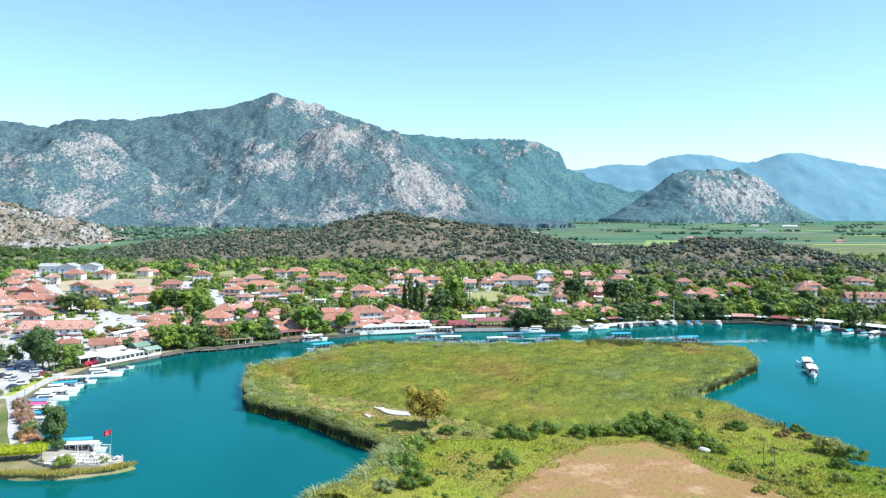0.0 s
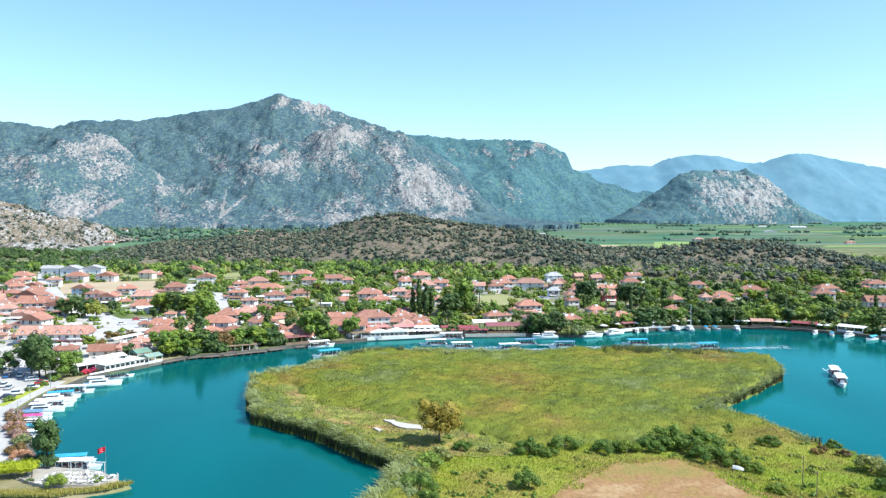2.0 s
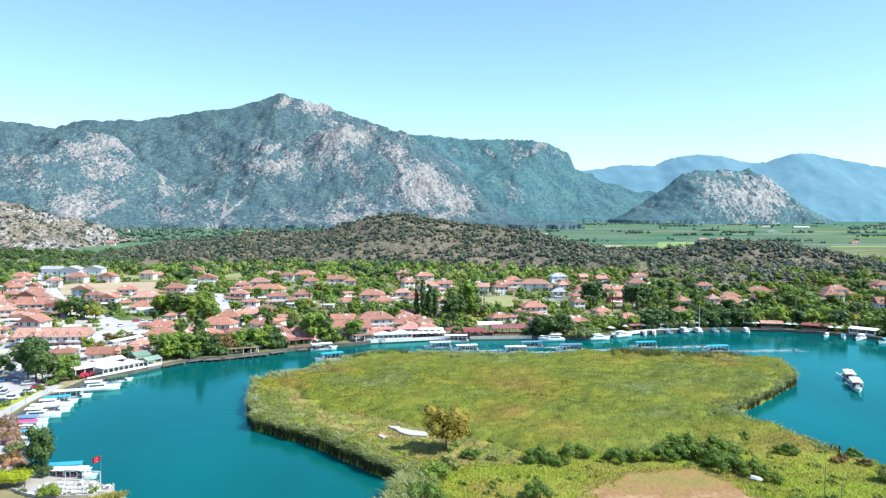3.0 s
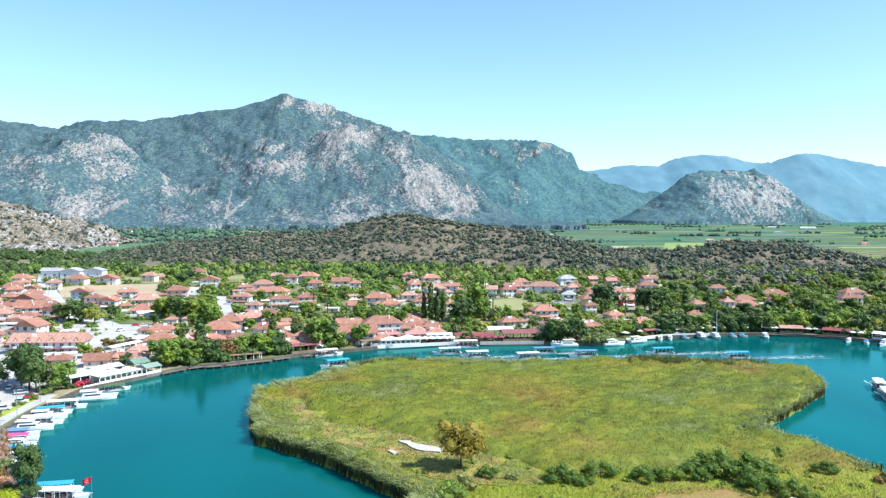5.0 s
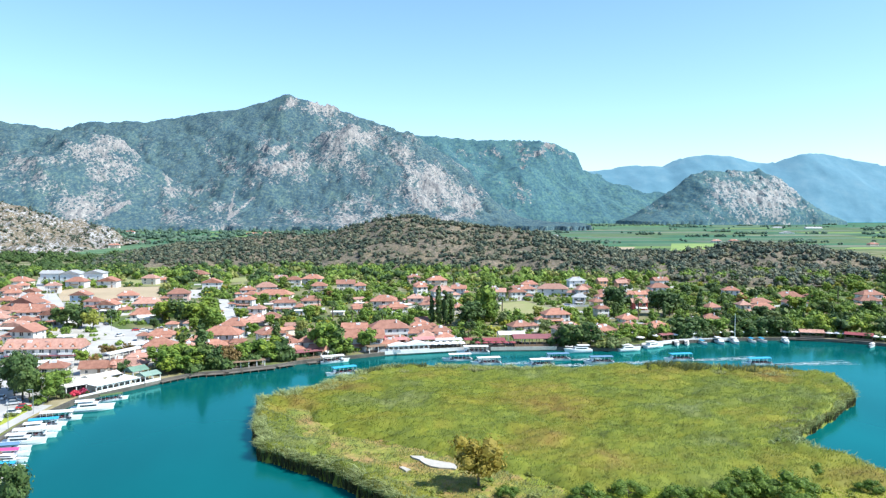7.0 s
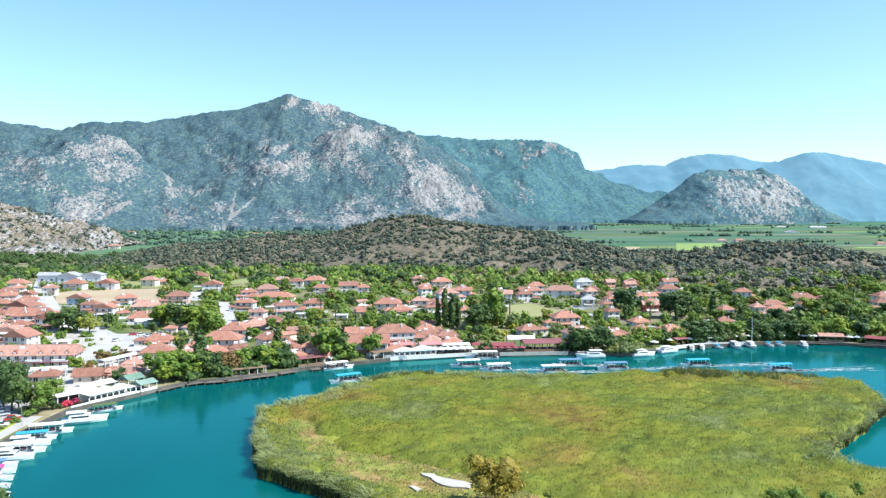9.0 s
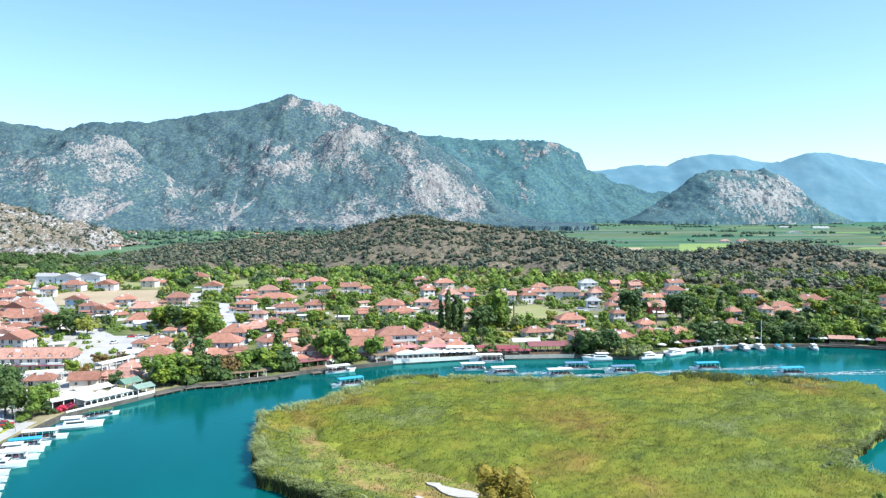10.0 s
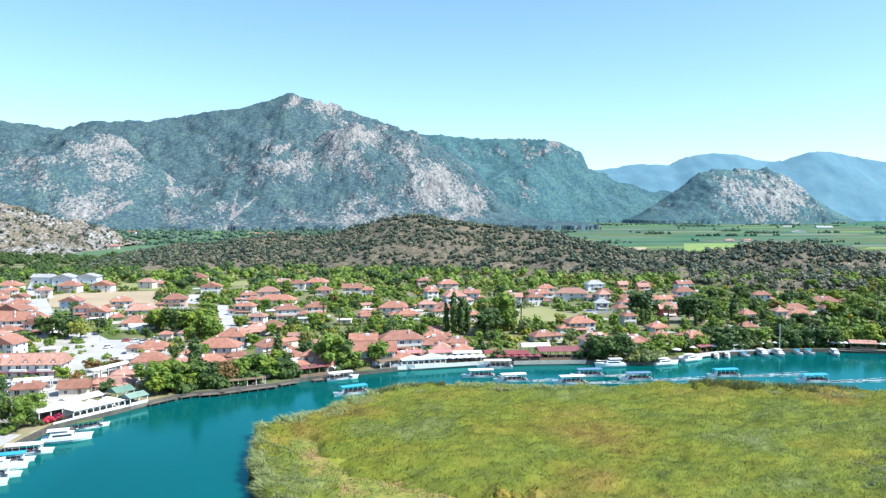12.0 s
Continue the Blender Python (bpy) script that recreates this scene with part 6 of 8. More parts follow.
def motor_yacht(x, y, rot, label="white motor yacht moored at the quay", scale=1.0):
    def make(x, y, rot):
        ob = thing("motor_yacht", x, y, 0, rot, label, "boat", "moored boats")
        part("hull", hull_mesh(11.5, 3.6, 1.25, 0.55, 0.85), M["hull"], ob)
        part("waterline_band", box(-5.5, 1.5, -1.74, 1.74, 0.35, 0.45, 0.02), M["hull_stripe"], ob)
        bm = box(-4.2, 2.2, -1.35, 1.35, 1.2, 2.35, 0.12)
        for v in bm.verts:
            if v.co.z > 1.9:
                v.co.x = v.co.x * 0.86 - 0.25
        cab = part("cabin", bm, M["hull"], ob)
        for s in (-1, 1):
            part("side_window", box(-3.2, 1.2, s * 1.37 - 0.03, s * 1.37 + 0.03, 1.55, 2.05, 0.02), M["glass"], cab)
        part("windscreen", box(1.35, 1.9, -1.05, 1.05, 1.75, 2.2, 0.03), M["glass"], cab)
        part("flybridge_roof", box(-4.6, 0.6, -1.5, 1.5, 2.95, 3.08, 0.05), M["canvas"], ob)
        for sx in (-4.3, 0.2):
            for s in (-1, 1):
                part("post", tube((sx, s * 1.3, 2.3), (sx, s * 1.3, 2.98), 0.04, n=5), M["metal"], ob)
        for s in (-1, 1):
            part("bow_rail", tube((1.8, s * 1.45, 2.15), (5.6, s * 0.25, 2.45), 0.03, n=5), M["metal"], ob)
        return ob

    ob = place(("yacht",), x, y, rot, make, label, "moored boats")
    ob.scale = (scale,) * 3
    return ob


def small_boat(x, y, rot, cover="canvas_blue", label="small white boat under a blue cover", scale=1.0):
    def make(x, y, rot):
        ob = thing("small_boat", x, y, 0, rot, label, "boat", "moored boats")
        part("hull", hull_mesh(7.0, 2.3, 0.7, 0.35), M["hull"], ob)
        bm = bmesh.new()
        for k in range(6):
            a, b = -2.9 + k * 0.75, -2.15 + k * 0.75
            for s in (-1, 1):
                p = [(a, s * 1.05, 1.55), (b, s * 1.05, 1.55), (b, 0, 1.95), (a, 0, 1.95)]
                bm.faces.new([bm.verts.new(q) for q in (p if s < 0 else p[::-1])])
        part("cover", bm, M[cover], ob)
        for sx in (-2.7, 1.4):
            for s in (-1, 1):
                part("post", tube((sx, s * 1.0, 0.7), (sx, s * 1.0, 1.57), 0.035, n=5), M["metal"], ob)
        part("thwart", box(-0.3, 0.1, -0.95, 0.95, 0.72, 0.8), M["wood"], ob)
        part("outboard", box(-3.8, -3.45, -0.2, 0.2, 0.1, 1.1, 0.05), M["dark"], ob)
        return ob

    ob = place(("small", cover), x, y, rot, make, label, "moored boats")
    ob.scale = (scale,) * 3
    return ob


def wake(x, y, rot, length, width, label):
    """A tapering foam trail behind a boat, broken into flecks."""
    r = np.random.default_rng(int(abs(x * 10 + y)))
    q = []
    for k in range(int(length * 13)):
        t = r.random() ** 1.3
        cx = -5.2 - t * length
        arm = r.random() < 0.45 * min(1.0, t * 3)
        cy = r.choice((-1, 1)) * width * (0.2 + 0.55 * t) + r.normal(0, 0.12) if arm else r.normal(0, 0.35 + 0.5 * t)
        lx, ly = r.uniform(0.3, 1.3), r.uniform(0.05, 0.24) * (1.25 - t)
        q.append([(cx - lx, cy - ly, 0.03), (cx + lx, cy - ly * 0.5, 0.03), (cx + lx, cy + ly, 0.03), (cx - lx, cy + ly * 0.6, 0.03)])
    ob = part("wake_foam", quad_mesh("wake_foam", np.array(q)), M["foam"])
    ob.matrix_basis = pose(x, y, 0, 0, 0, rot)
    tagged(ob, label, "foam", kind="stuff")


NAVY = "white tour boat with a faded navy canopy under way"
WHITE = "white tour boat with a white canopy under way"
for bx, by, rot, roof, label, wk in (
        (-6.3, 310.7, 203, "canvas_blue", "white tour boat with a bright blue canopy under way", 16), (48.5, 322.6, 184, "canvas", WHITE, 12),
        (38.5, 331, 182, "canvas", WHITE, 10), (67.8, 317, 182, "canvas", WHITE, 16), (77, 327.5, 182, "canvas_navy", NAVY, 14), (92, 319.5, 180, "canvas_navy", NAVY, 24),
        (125, 321.5, 182, "canvas_blue", "white tour boat with a bright blue canopy under way", 30), (151, 309.5, 181, "canvas_blue", "white tour boat with a bright blue canopy under way", 34),
        (172, 254, 243, "canvas", WHITE, 8), (166, 242, 243, "canvas", WHITE, 5)):
    tour_boat(bx, by, rot, roof, label)
    wake(bx, by, rot, wk, 2.6 + wk * 0.08, "white foam wake behind a tour boat")
# moored along the town bank
tour_boat(-9.5, 333.0, 20, "canvas", "white tour boat with white canopy moored at the bank", 1.0, "moored boats")
tour_boat(47, 345.2, 178, "canvas", "large white tour boat moored before the terrace", 1.15, "moored boats")
motor_yacht(91, 343.5, 180, "white motor yacht moored by the willow")
motor_yacht(113.5, 344.5, 12, "white motor yacht moored beside the reeds", 0.9)
motor_yacht(127, 351.0, 22, "white motor yacht moored at the bank", 0.9)
small_boat(144, 356.0, 250, "canvas", "small white boat with a white cover", 0.9)
motor_yacht(160, 357.8, 268, "white motor yacht with bow to the river", 0.8)
sailer = motor_yacht(167, 357.5, 265, "white sailing yacht with a tall bare mast", 0.75)
part("mast", tube((0, 0, 0.8), (0, 0, 17.5), 0.2, 0.12, 8), M["hull"], sailer)
small_boat(176, 358.5, 262, "canvas_blue", "small white boat under a blue cover", 1.0)
small_boat(181, 358.5, 268, "canvas_blue", "small white boat under a blue cover", 1.0)
motor_yacht(190, 355.5, 255, "white motor yacht anchored off the quay", 0.7)
for bx, by, turn in ((139, 355.2, 250), (152, 356.8, 275), (221, 341, 225), (226, 335.5, 240), (240, 317, 195)):
    small_boat(bx, by, turn, "canvas" if int(bx) % 2 else "canvas_blue", "small white boat with a white cover" if int(bx) % 2 else "small white boat under a blue cover", 0.9)
for bx, by in ((123, 357), (132, 361), (141, 363), (180, 367.5), (186, 367), (209, 361.5), (213, 359)):
    parasol(bx, by, M["canvas"], "white parasol on the riverside terrace", s=1.2)
motor_yacht(231, 331, 215, "white motor yacht moored by the cafe", 0.8)
small_boat(236, 322, 205, "canvas_blue", "small white boat under a blue cover", 1.2)
tour_boat(242, 312, 215, "canvas", "white tour boat with white canopy moored at the bank", 0.9, "moored boats")
tour_boat(-76.3, 280.6, 30, "canvas_olive", "white boat under an olive green canopy by the pavilion", 0.75, "moored boats")
# moored side by side in the basin below the street
for sx, sy, ex, ey, kind, cover in (
        (-84.5, 267.5, -73.0, 270.5, "yacht", ""), (-89.5, 257.5, -78.5, 259.5, "tour", "canvas"), (-90.0, 251.0, -80.5, 253.5, "tour", "canvas_blue"),
        (-90.0, 246.0, -80.0, 248.5, "yacht", ""), (-89.7, 240.8, -79.0, 242.5, "tour", "canvas"), (-90, 236.0, -79.5, 237.0, "yacht", ""),
        (-89.5, 230.5, -81.0, 231.5, "small", "canvas_navy"), (-87.5, 226.5, -79.5, 227.0, "small", "canvas_pink"), (-85.5, 222.0, -78.0, 222.0, "yacht", ""),
        (-83.5, 217.5, -76.5, 217.0, "small", "canvas_blue"), (-81.0, 212.5, -74.5, 212.0, "small", "canvas"), (-78.5, 206.5, -72.0, 205.5, "small", "canvas"),
        (-65.5, 187.2, -56.0, 188.0, "tour", "canvas_blue"), (-63.6, 183.8, -53.4, 183.6, "tour", "canvas")):
    mx_, my_, L = (sx + ex) / 2, (sy + ey) / 2, math.hypot(ex - sx, ey - sy)
    rot = math.degrees(math.atan2(ey - sy, ex - sx))
    if kind == "yacht":
        motor_yacht(mx_, my_, rot, scale=L / 11.8)
    elif kind == "tour":
        tour_boat(mx_, my_, rot, cover, "white tour boat moored stern to the quay walk", L / 11.8, "moored boats")
    else:
        word = {"canvas_navy": "navy", "canvas_pink": "magenta", "canvas_blue": "blue", "canvas": "white"}[cover]
        small_boat(mx_, my_, rot, cover, f"small white boat under a {word} cover", L / 7.2)


def jetty(x, y, rot, length, width, label="wooden landing stage on piles by the bank"):
    ob = thing("jetty", x, y, 0, rot, label, "jetty", "landing stages")
    for k in range(int(length / 0.5)):
        part("plank", box(-length / 2 + k * 0.5, -length / 2 + k * 0.5 + 0.46, -width / 2, width / 2, 0.72, 0.80), M["deck"], ob)
    for k in range(int(length / 3) + 1):
        for s in (-1, 1):
            part("support_post", tube((-length / 2 + 0.2 + k * 3, s * (width / 2 - 0.2), -2.4), (-length / 2 + 0.2 + k * 3, s * (width / 2 - 0.2), 0.95), 0.12, n=6), M["wood"], ob)


jetty(-64.2, 306.2, 49, 10, 2.6, "pale grey landing stage beside the pavilion")
jetty(-57.0, 312.6, 30, 7, 3)
jetty(-50.5, 313.8, 12, 8, 3)
jetty(-37, 320.0, 25, 13, 3)
jetty(-27.5, 326.2, 35, 7, 3)
jetty(-15.5, 332.0, 25, 9, 3, "dark wooden landing stage below the trees")
jetty(-45.0, 315.6, 24, 7, 2.4, "dark wooden landing stage below the trees")
jetty(202.0, 358.9, -17, 16, 2.4, "dark wooden deck along the east quay")
jetty(217.5, 351.5, -33, 14, 2.4, "dark wooden deck along the east quay")
jetty(-82.0, 276.5, 60, 8, 2.2, "grey wooden gangway beside the motor yacht")


# ---- cars ----
def car(x, y, rot, paint, label):
    def make(x, y, rot):
        ob = thing("car", x, y, 1.29, rot, label, "car", "parked cars")
        bm = box(-2.05, 2.05, -0.85, 0.85, 0.28, 0.85, 0.12)
        part("body", bm, M[paint], ob)
        bm = box(-1.6, 0.9, -0.78, 0.78, 0.84, 1.45, 0.08)
        for v in bm.verts:
            if v.co.z > 1.2:
                v.co.x = v.co.x * 0.72 - 0.1
                v.co.y *= 0.85
        part("cabin_glass", bm, M["glass"], ob)
        part("roof_panel", box(-1.15, 0.5, -0.62, 0.62, 1.44, 1.49, 0.02), M[paint], ob)
        for sx in (-1.25, 1.3):
            for s in (-1, 1):
                w = part("wheel", tube((sx, s * 0.72, 0.31), (sx, s * 0.88, 0.31), 0.31, n=10), M["tyre"], ob)
                part("rim", tube((sx, s * 0.88, 0.31), (sx, s * 0.89, 0.31), 0.19, n=8), M["metal"], w)
        for s in (-1, 1):
            part("headlight", box(2.0, 2.07, s * 0.6 - 0.18, s * 0.6 + 0.18, 0.55, 0.70, 0.01), M["metal"], ob)
        return ob

    if ("car", paint) in MADE:
        return tagged(copy_thing(MADE[("car", paint)], pose(x, y, 1.29, 0, 0, rot)), label)
    MADE[("car", paint)] = make(x, y, rot)


PAINTS = ["car_white", "car_silver", "car_white", "car_blue", "car_white", "car_dark", "car_silver", "car_white", "car_red"]
for k, (cx, cy, rot) in enumerate(((-104, 277, 20), (-102.5, 273.5, 20), (-109, 281, 100), (-113, 280, 100), (-108, 266, 95), (-111, 267, 95), (-105, 262, 95), (-114, 271, 100),
                                   (-97.5, 268, 15), (-98, 262, 12), (-118, 290, 70), (-122, 297, 70), (-112, 300, 15), (-99.5, 254, 10), (-100, 249, 8), (-113, 318, 100), (-119, 330, 105),
                                   (-106, 416, 20), (-102, 414, 20), (-98, 412, 20), (-95, 419, 110), (-91, 415, 110), (-109, 400, 60), (-126, 436, 125), (-146, 466, 125), (-96, 404, 30), (-90, 408, 25))):
    paint = PAINTS[k % 9]
    car(cx, cy, rot, paint, f"parked {paint[4:]} car on pale paving")


# ---- sheds and low annexes between the houses ----
rs = random.Random(19)
PLACED = 0
while PLACED < 30:
    y = rs.uniform(318, 520)
    x = rs.uniform(-0.40 * y, 0.08 * y)
    if not inside(TOWN, np.array(x), np.array(y)) or edge_distance(SHORE, np.array(x), np.array(y), False) < 9:
        continue
    if any(abs(f[0] - x) < f[3] + 3.2 and abs(f[1] - y) < f[4] + 3.0 for f in FOOT) or any(inside(p, np.array(x), np.array(y)) for p in (DRY, MEADOW, SQUARE, PARKING)):
        continue
    if any(float(edge_distance(l, np.array(x), np.array(y), False)) < wd / 2 + 3.5 for l, wd in ROADS):
        continue
    PLACED += 1
    w, d, h = rs.uniform(4.5, 8.5), rs.uniform(3.8, 6.0), rs.uniform(2.3, 3.0)
    tiled = rs.random() < 0.72
    ob = thing("outbuilding", x, y, float(ground_z(y)) - 0.1, rs.uniform(-25, 40), "low white annex with a tiled roof" if tiled else "low white annex with a pale flat roof", "outbuilding", "annexes")
    part("wall", box(-w / 2, w / 2, -d / 2, d / 2, 0, h, 0.03), M[rs.choice(("white", "cream", "white", "pink"))], ob)
    roof = part("roof", roof_mesh(w, d, rs.uniform(0.9, 1.5) if tiled else 0.12, rs.choice(("hip", "gable_x")), 0.45), M[rs.choice(("roof", "roof_pink", "roof")) if tiled else "canvas"], ob)
    roof.matrix_basis = pose(0, 0, h + 0.16)
    part("door", box(-0.5, 0.5, -d / 2 - 0.06, -d / 2 + 0.02, 0.1, 2.1, 0.02), M["wood"], ob)
    FOOT.append((x, y, w / 2, w / 2 + 0.5, d / 2 + 0.5))


# ---- the flag on the spit ----
pole = thing("flagpole", -48.2, 169.5, 1.25, 0, "white flagpole with a red flag at the spit", "flag")
part("pole", tube((0, 0, 0), (0, 0, 8.2), 0.06, 0.04, 8), M["metal"], pole)
bm = bmesh.new()
cols = []
for k in range(9):
    t = k / 8
    wave = 0.22 * math.sin(t * 7.0) * t
    cols.append((bm.verts.new((-0.06 - 1.6 * t, wave, 8.1 - 0.5 * t)), bm.verts.new((-0.06 - 1.55 * t, wave * 1.2, 7.05 - 0.6 * t))))
for a, b2 in zip(cols, cols[1:]):
    bm.faces.new((a[0], b2[0], b2[1], a[1]))
cloth = part("cloth", bm, M["flag_red"], pole, "red flag cloth with white crescent and star")
bm = bmesh.new()
n = 18
ring = []
for k in range(n + 1):
    a = radians(40 + 280 * k / n)
    ring.append((bm.verts.new((-0.66 + 0.28 * math.cos(a), -0.24, 7.34 + 0.28 * math.sin(a))), bm.verts.new((-0.71 + 0.22 * math.cos(a) * 1.0, -0.24, 7.34 + 0.22 * math.sin(a)))))
for a, b2 in zip(ring, ring[1:]):
    bm.faces.new((a[0], b2[0], b2[1], a[1]))
c = bm.verts.new((-1.05, -0.24, 7.24))
st = [bm.verts.new((-1.05 + (0.14 if k % 2 == 0 else 0.055) * math.cos(k * math.pi / 5), -0.24, 7.24 + (0.14 if k % 2 == 0 else 0.055) * math.sin(k * math.pi / 5))) for k in range(10)]
for k in range(10):
    bm.faces.new((c, st[k], st[(k + 1) % 10]))
part("emblem", bm, M["canvas"], cloth, "white crescent and star")

# two bare poles in the meadow
for px, py, h in ((95, 151.6, 6.5), (90.5, 140, 7.5)):
    ob = thing("utility_pole", px, py, 1.1, 0, "thin grey wooden pole in the meadow", "pole", "meadow poles")
    part("pole", tube((0, 0, 0), (0.1, 0, h), 0.10, 0.07, 6), M["wood"], ob)
    part("crossbar", box(-0.5, 0.5, -0.05, 0.05, h - 0.5, h - 0.4), M["wood"], ob)

# overturned white boat in the bushes
ob = thing("rowing_boat", 86.5, 162.0, 1.6, -35, "upturned white rowing boat beside the bushes", "boat")
hb = part("hull", hull_mesh(2.4, 0.8, 0.34, 0.1), M["white"], ob)
hb.matrix_basis = pose(0, 0, 0.2, 160, 0, 0)

# lamp posts along the street
for k in range(9):
    px, py = ((-199, 556), (-170, 503), (-138, 447), (-117, 415), (-119, 345), (-108, 290), (-92.5, 262), (-92.5, 246), (-84, 216))[k]
    if "lamp" not in MADE:
        ob = thing("street_lamp", px, py, 1.25, 0, "tall pale street lamp beside the paving", "street lamp", "street lamps")
        part("pole", tube((0, 0, 0), (0, 0, 7), 0.09, 0.06, 6), M["metal"], ob)
        part("arm", tube((0, 0, 7), (1.4, 0, 7.3), 0.04, n=5), M["metal"], ob)
        part("head", box(1.2, 1.9, -0.13, 0.13, 7.22, 7.34, 0.03), M["metal"], ob)
        MADE["lamp"] = ob
    else:
        copy_thing(MADE["lamp"], pose(px, py, float(ground_z(py)), 0, 0, k * 40))

# ---- single trees and bushes ----
tree(23.9, 190.8, 12.4, "broad", "leaf_amber", "alone on the reed island", width=1.08, fine=True)
for bx, by, h, kind, leaf in ((29, 184, 3.2, "bush", "leaf_bush"), (38.5, 158, 4.6, "bush", "leaf_bush"), (44, 180, 4.2, "bush", "leaf_bush"), (53, 181.5, 4.4, "bush", "leaf_bush"),
                              (62.5, 178, 4.2, "bush", "leaf_bush"), (67, 177, 3.6, "bush", "leaf_bush"), (79, 181, 6.2, "bush", "leaf_bush"), (84.5, 176, 6.6, "bush", "leaf_bush"),
                              (74, 178.5, 4.6, "bush", "leaf_bush"), (83, 169.5, 4.8, "bush", "leaf_bush"), (88, 166, 4.2, "bush", "leaf_bush"), (90, 161, 2.6, "bush", "leaf_bush"),
                              (88, 149, 2.4, "bush", "leaf_bush"), (117.6, 175, 2.6, "bush", "leaf_bush"), (114.5, 157, 5.2, "bush", "leaf_olive"), (117, 152, 4.4, "bush", "leaf_bush"),
                              (98, 189, 3.4, "bush", "leaf_bush"), (103, 178, 3.6, "bush", "leaf_bush"), (18.5, 171.5, 5.0, "bush", "leaf"), (16, 158, 6.0, "bush", "leaf_bush"),
                              (22.5, 178, 3.8, "bush", "leaf_olive"), (13.5, 163, 4.2, "bush", "leaf_silver"), (11.6, 155.4, 4.4, "bush", "leaf_silver"), (15, 167.5, 3.8, "bush", "leaf_silver"), (98.5, 208, 4.4, "bush", "leaf_olive"), (101, 206, 3.8, "bush", "leaf_bush"),
                              (34, 182, 2.2, "bush", "leaf_olive"), (48, 177, 2.6, "bush", "leaf_bush"), (106, 140, 2.8, "bush", "leaf_gold"), (101, 146, 2.2, "bush", "leaf_gold"),
                              (96, 135, 2.4, "bush", "leaf_gold"), (111, 148, 3.0, "bush", "leaf_bush"), (85.5, 136, 2.0, "bush", "leaf_gold"), (16.8, 149, 4.8, "bush", "leaf_bush"), (10.6, 147, 3.4, "bush", "leaf_silver"), (6.5, 150, 3.2, "bush", "leaf_olive"),
                              (111, 171, 2.0, "bush", "leaf_rust"), (116, 168.5, 2.2, "bush", "leaf_rust"), (113.5, 173, 1.8, "bush", "leaf_rust"), (147, 252, 2.4, "bush", "leaf_olive"), (106, 208.5, 3.6, "bush", "leaf_silver"), (113, 219, 3.0, "bush", "leaf_olive"), (122, 227.5, 3.2, "bush", "leaf_silver"), (129, 233.5, 2.8, "bush", "leaf_olive"), (138, 241, 3.2, "bush", "leaf_silver"), (157, 270, 3.2, "bush", "leaf_silver"), (107, 199, 2.8, "bush", "leaf_silver"), (152, 262, 3.6, "bush", "leaf_olive"), (137, 287, 3.0, "bush", "leaf_bush")):
    tree(bx, by, h * (1.08 if 40 < bx < 92 else 1.0), kind, leaf, "in the meadow by the river", 3, group="meadow bushes", width=1.2, fine=True)
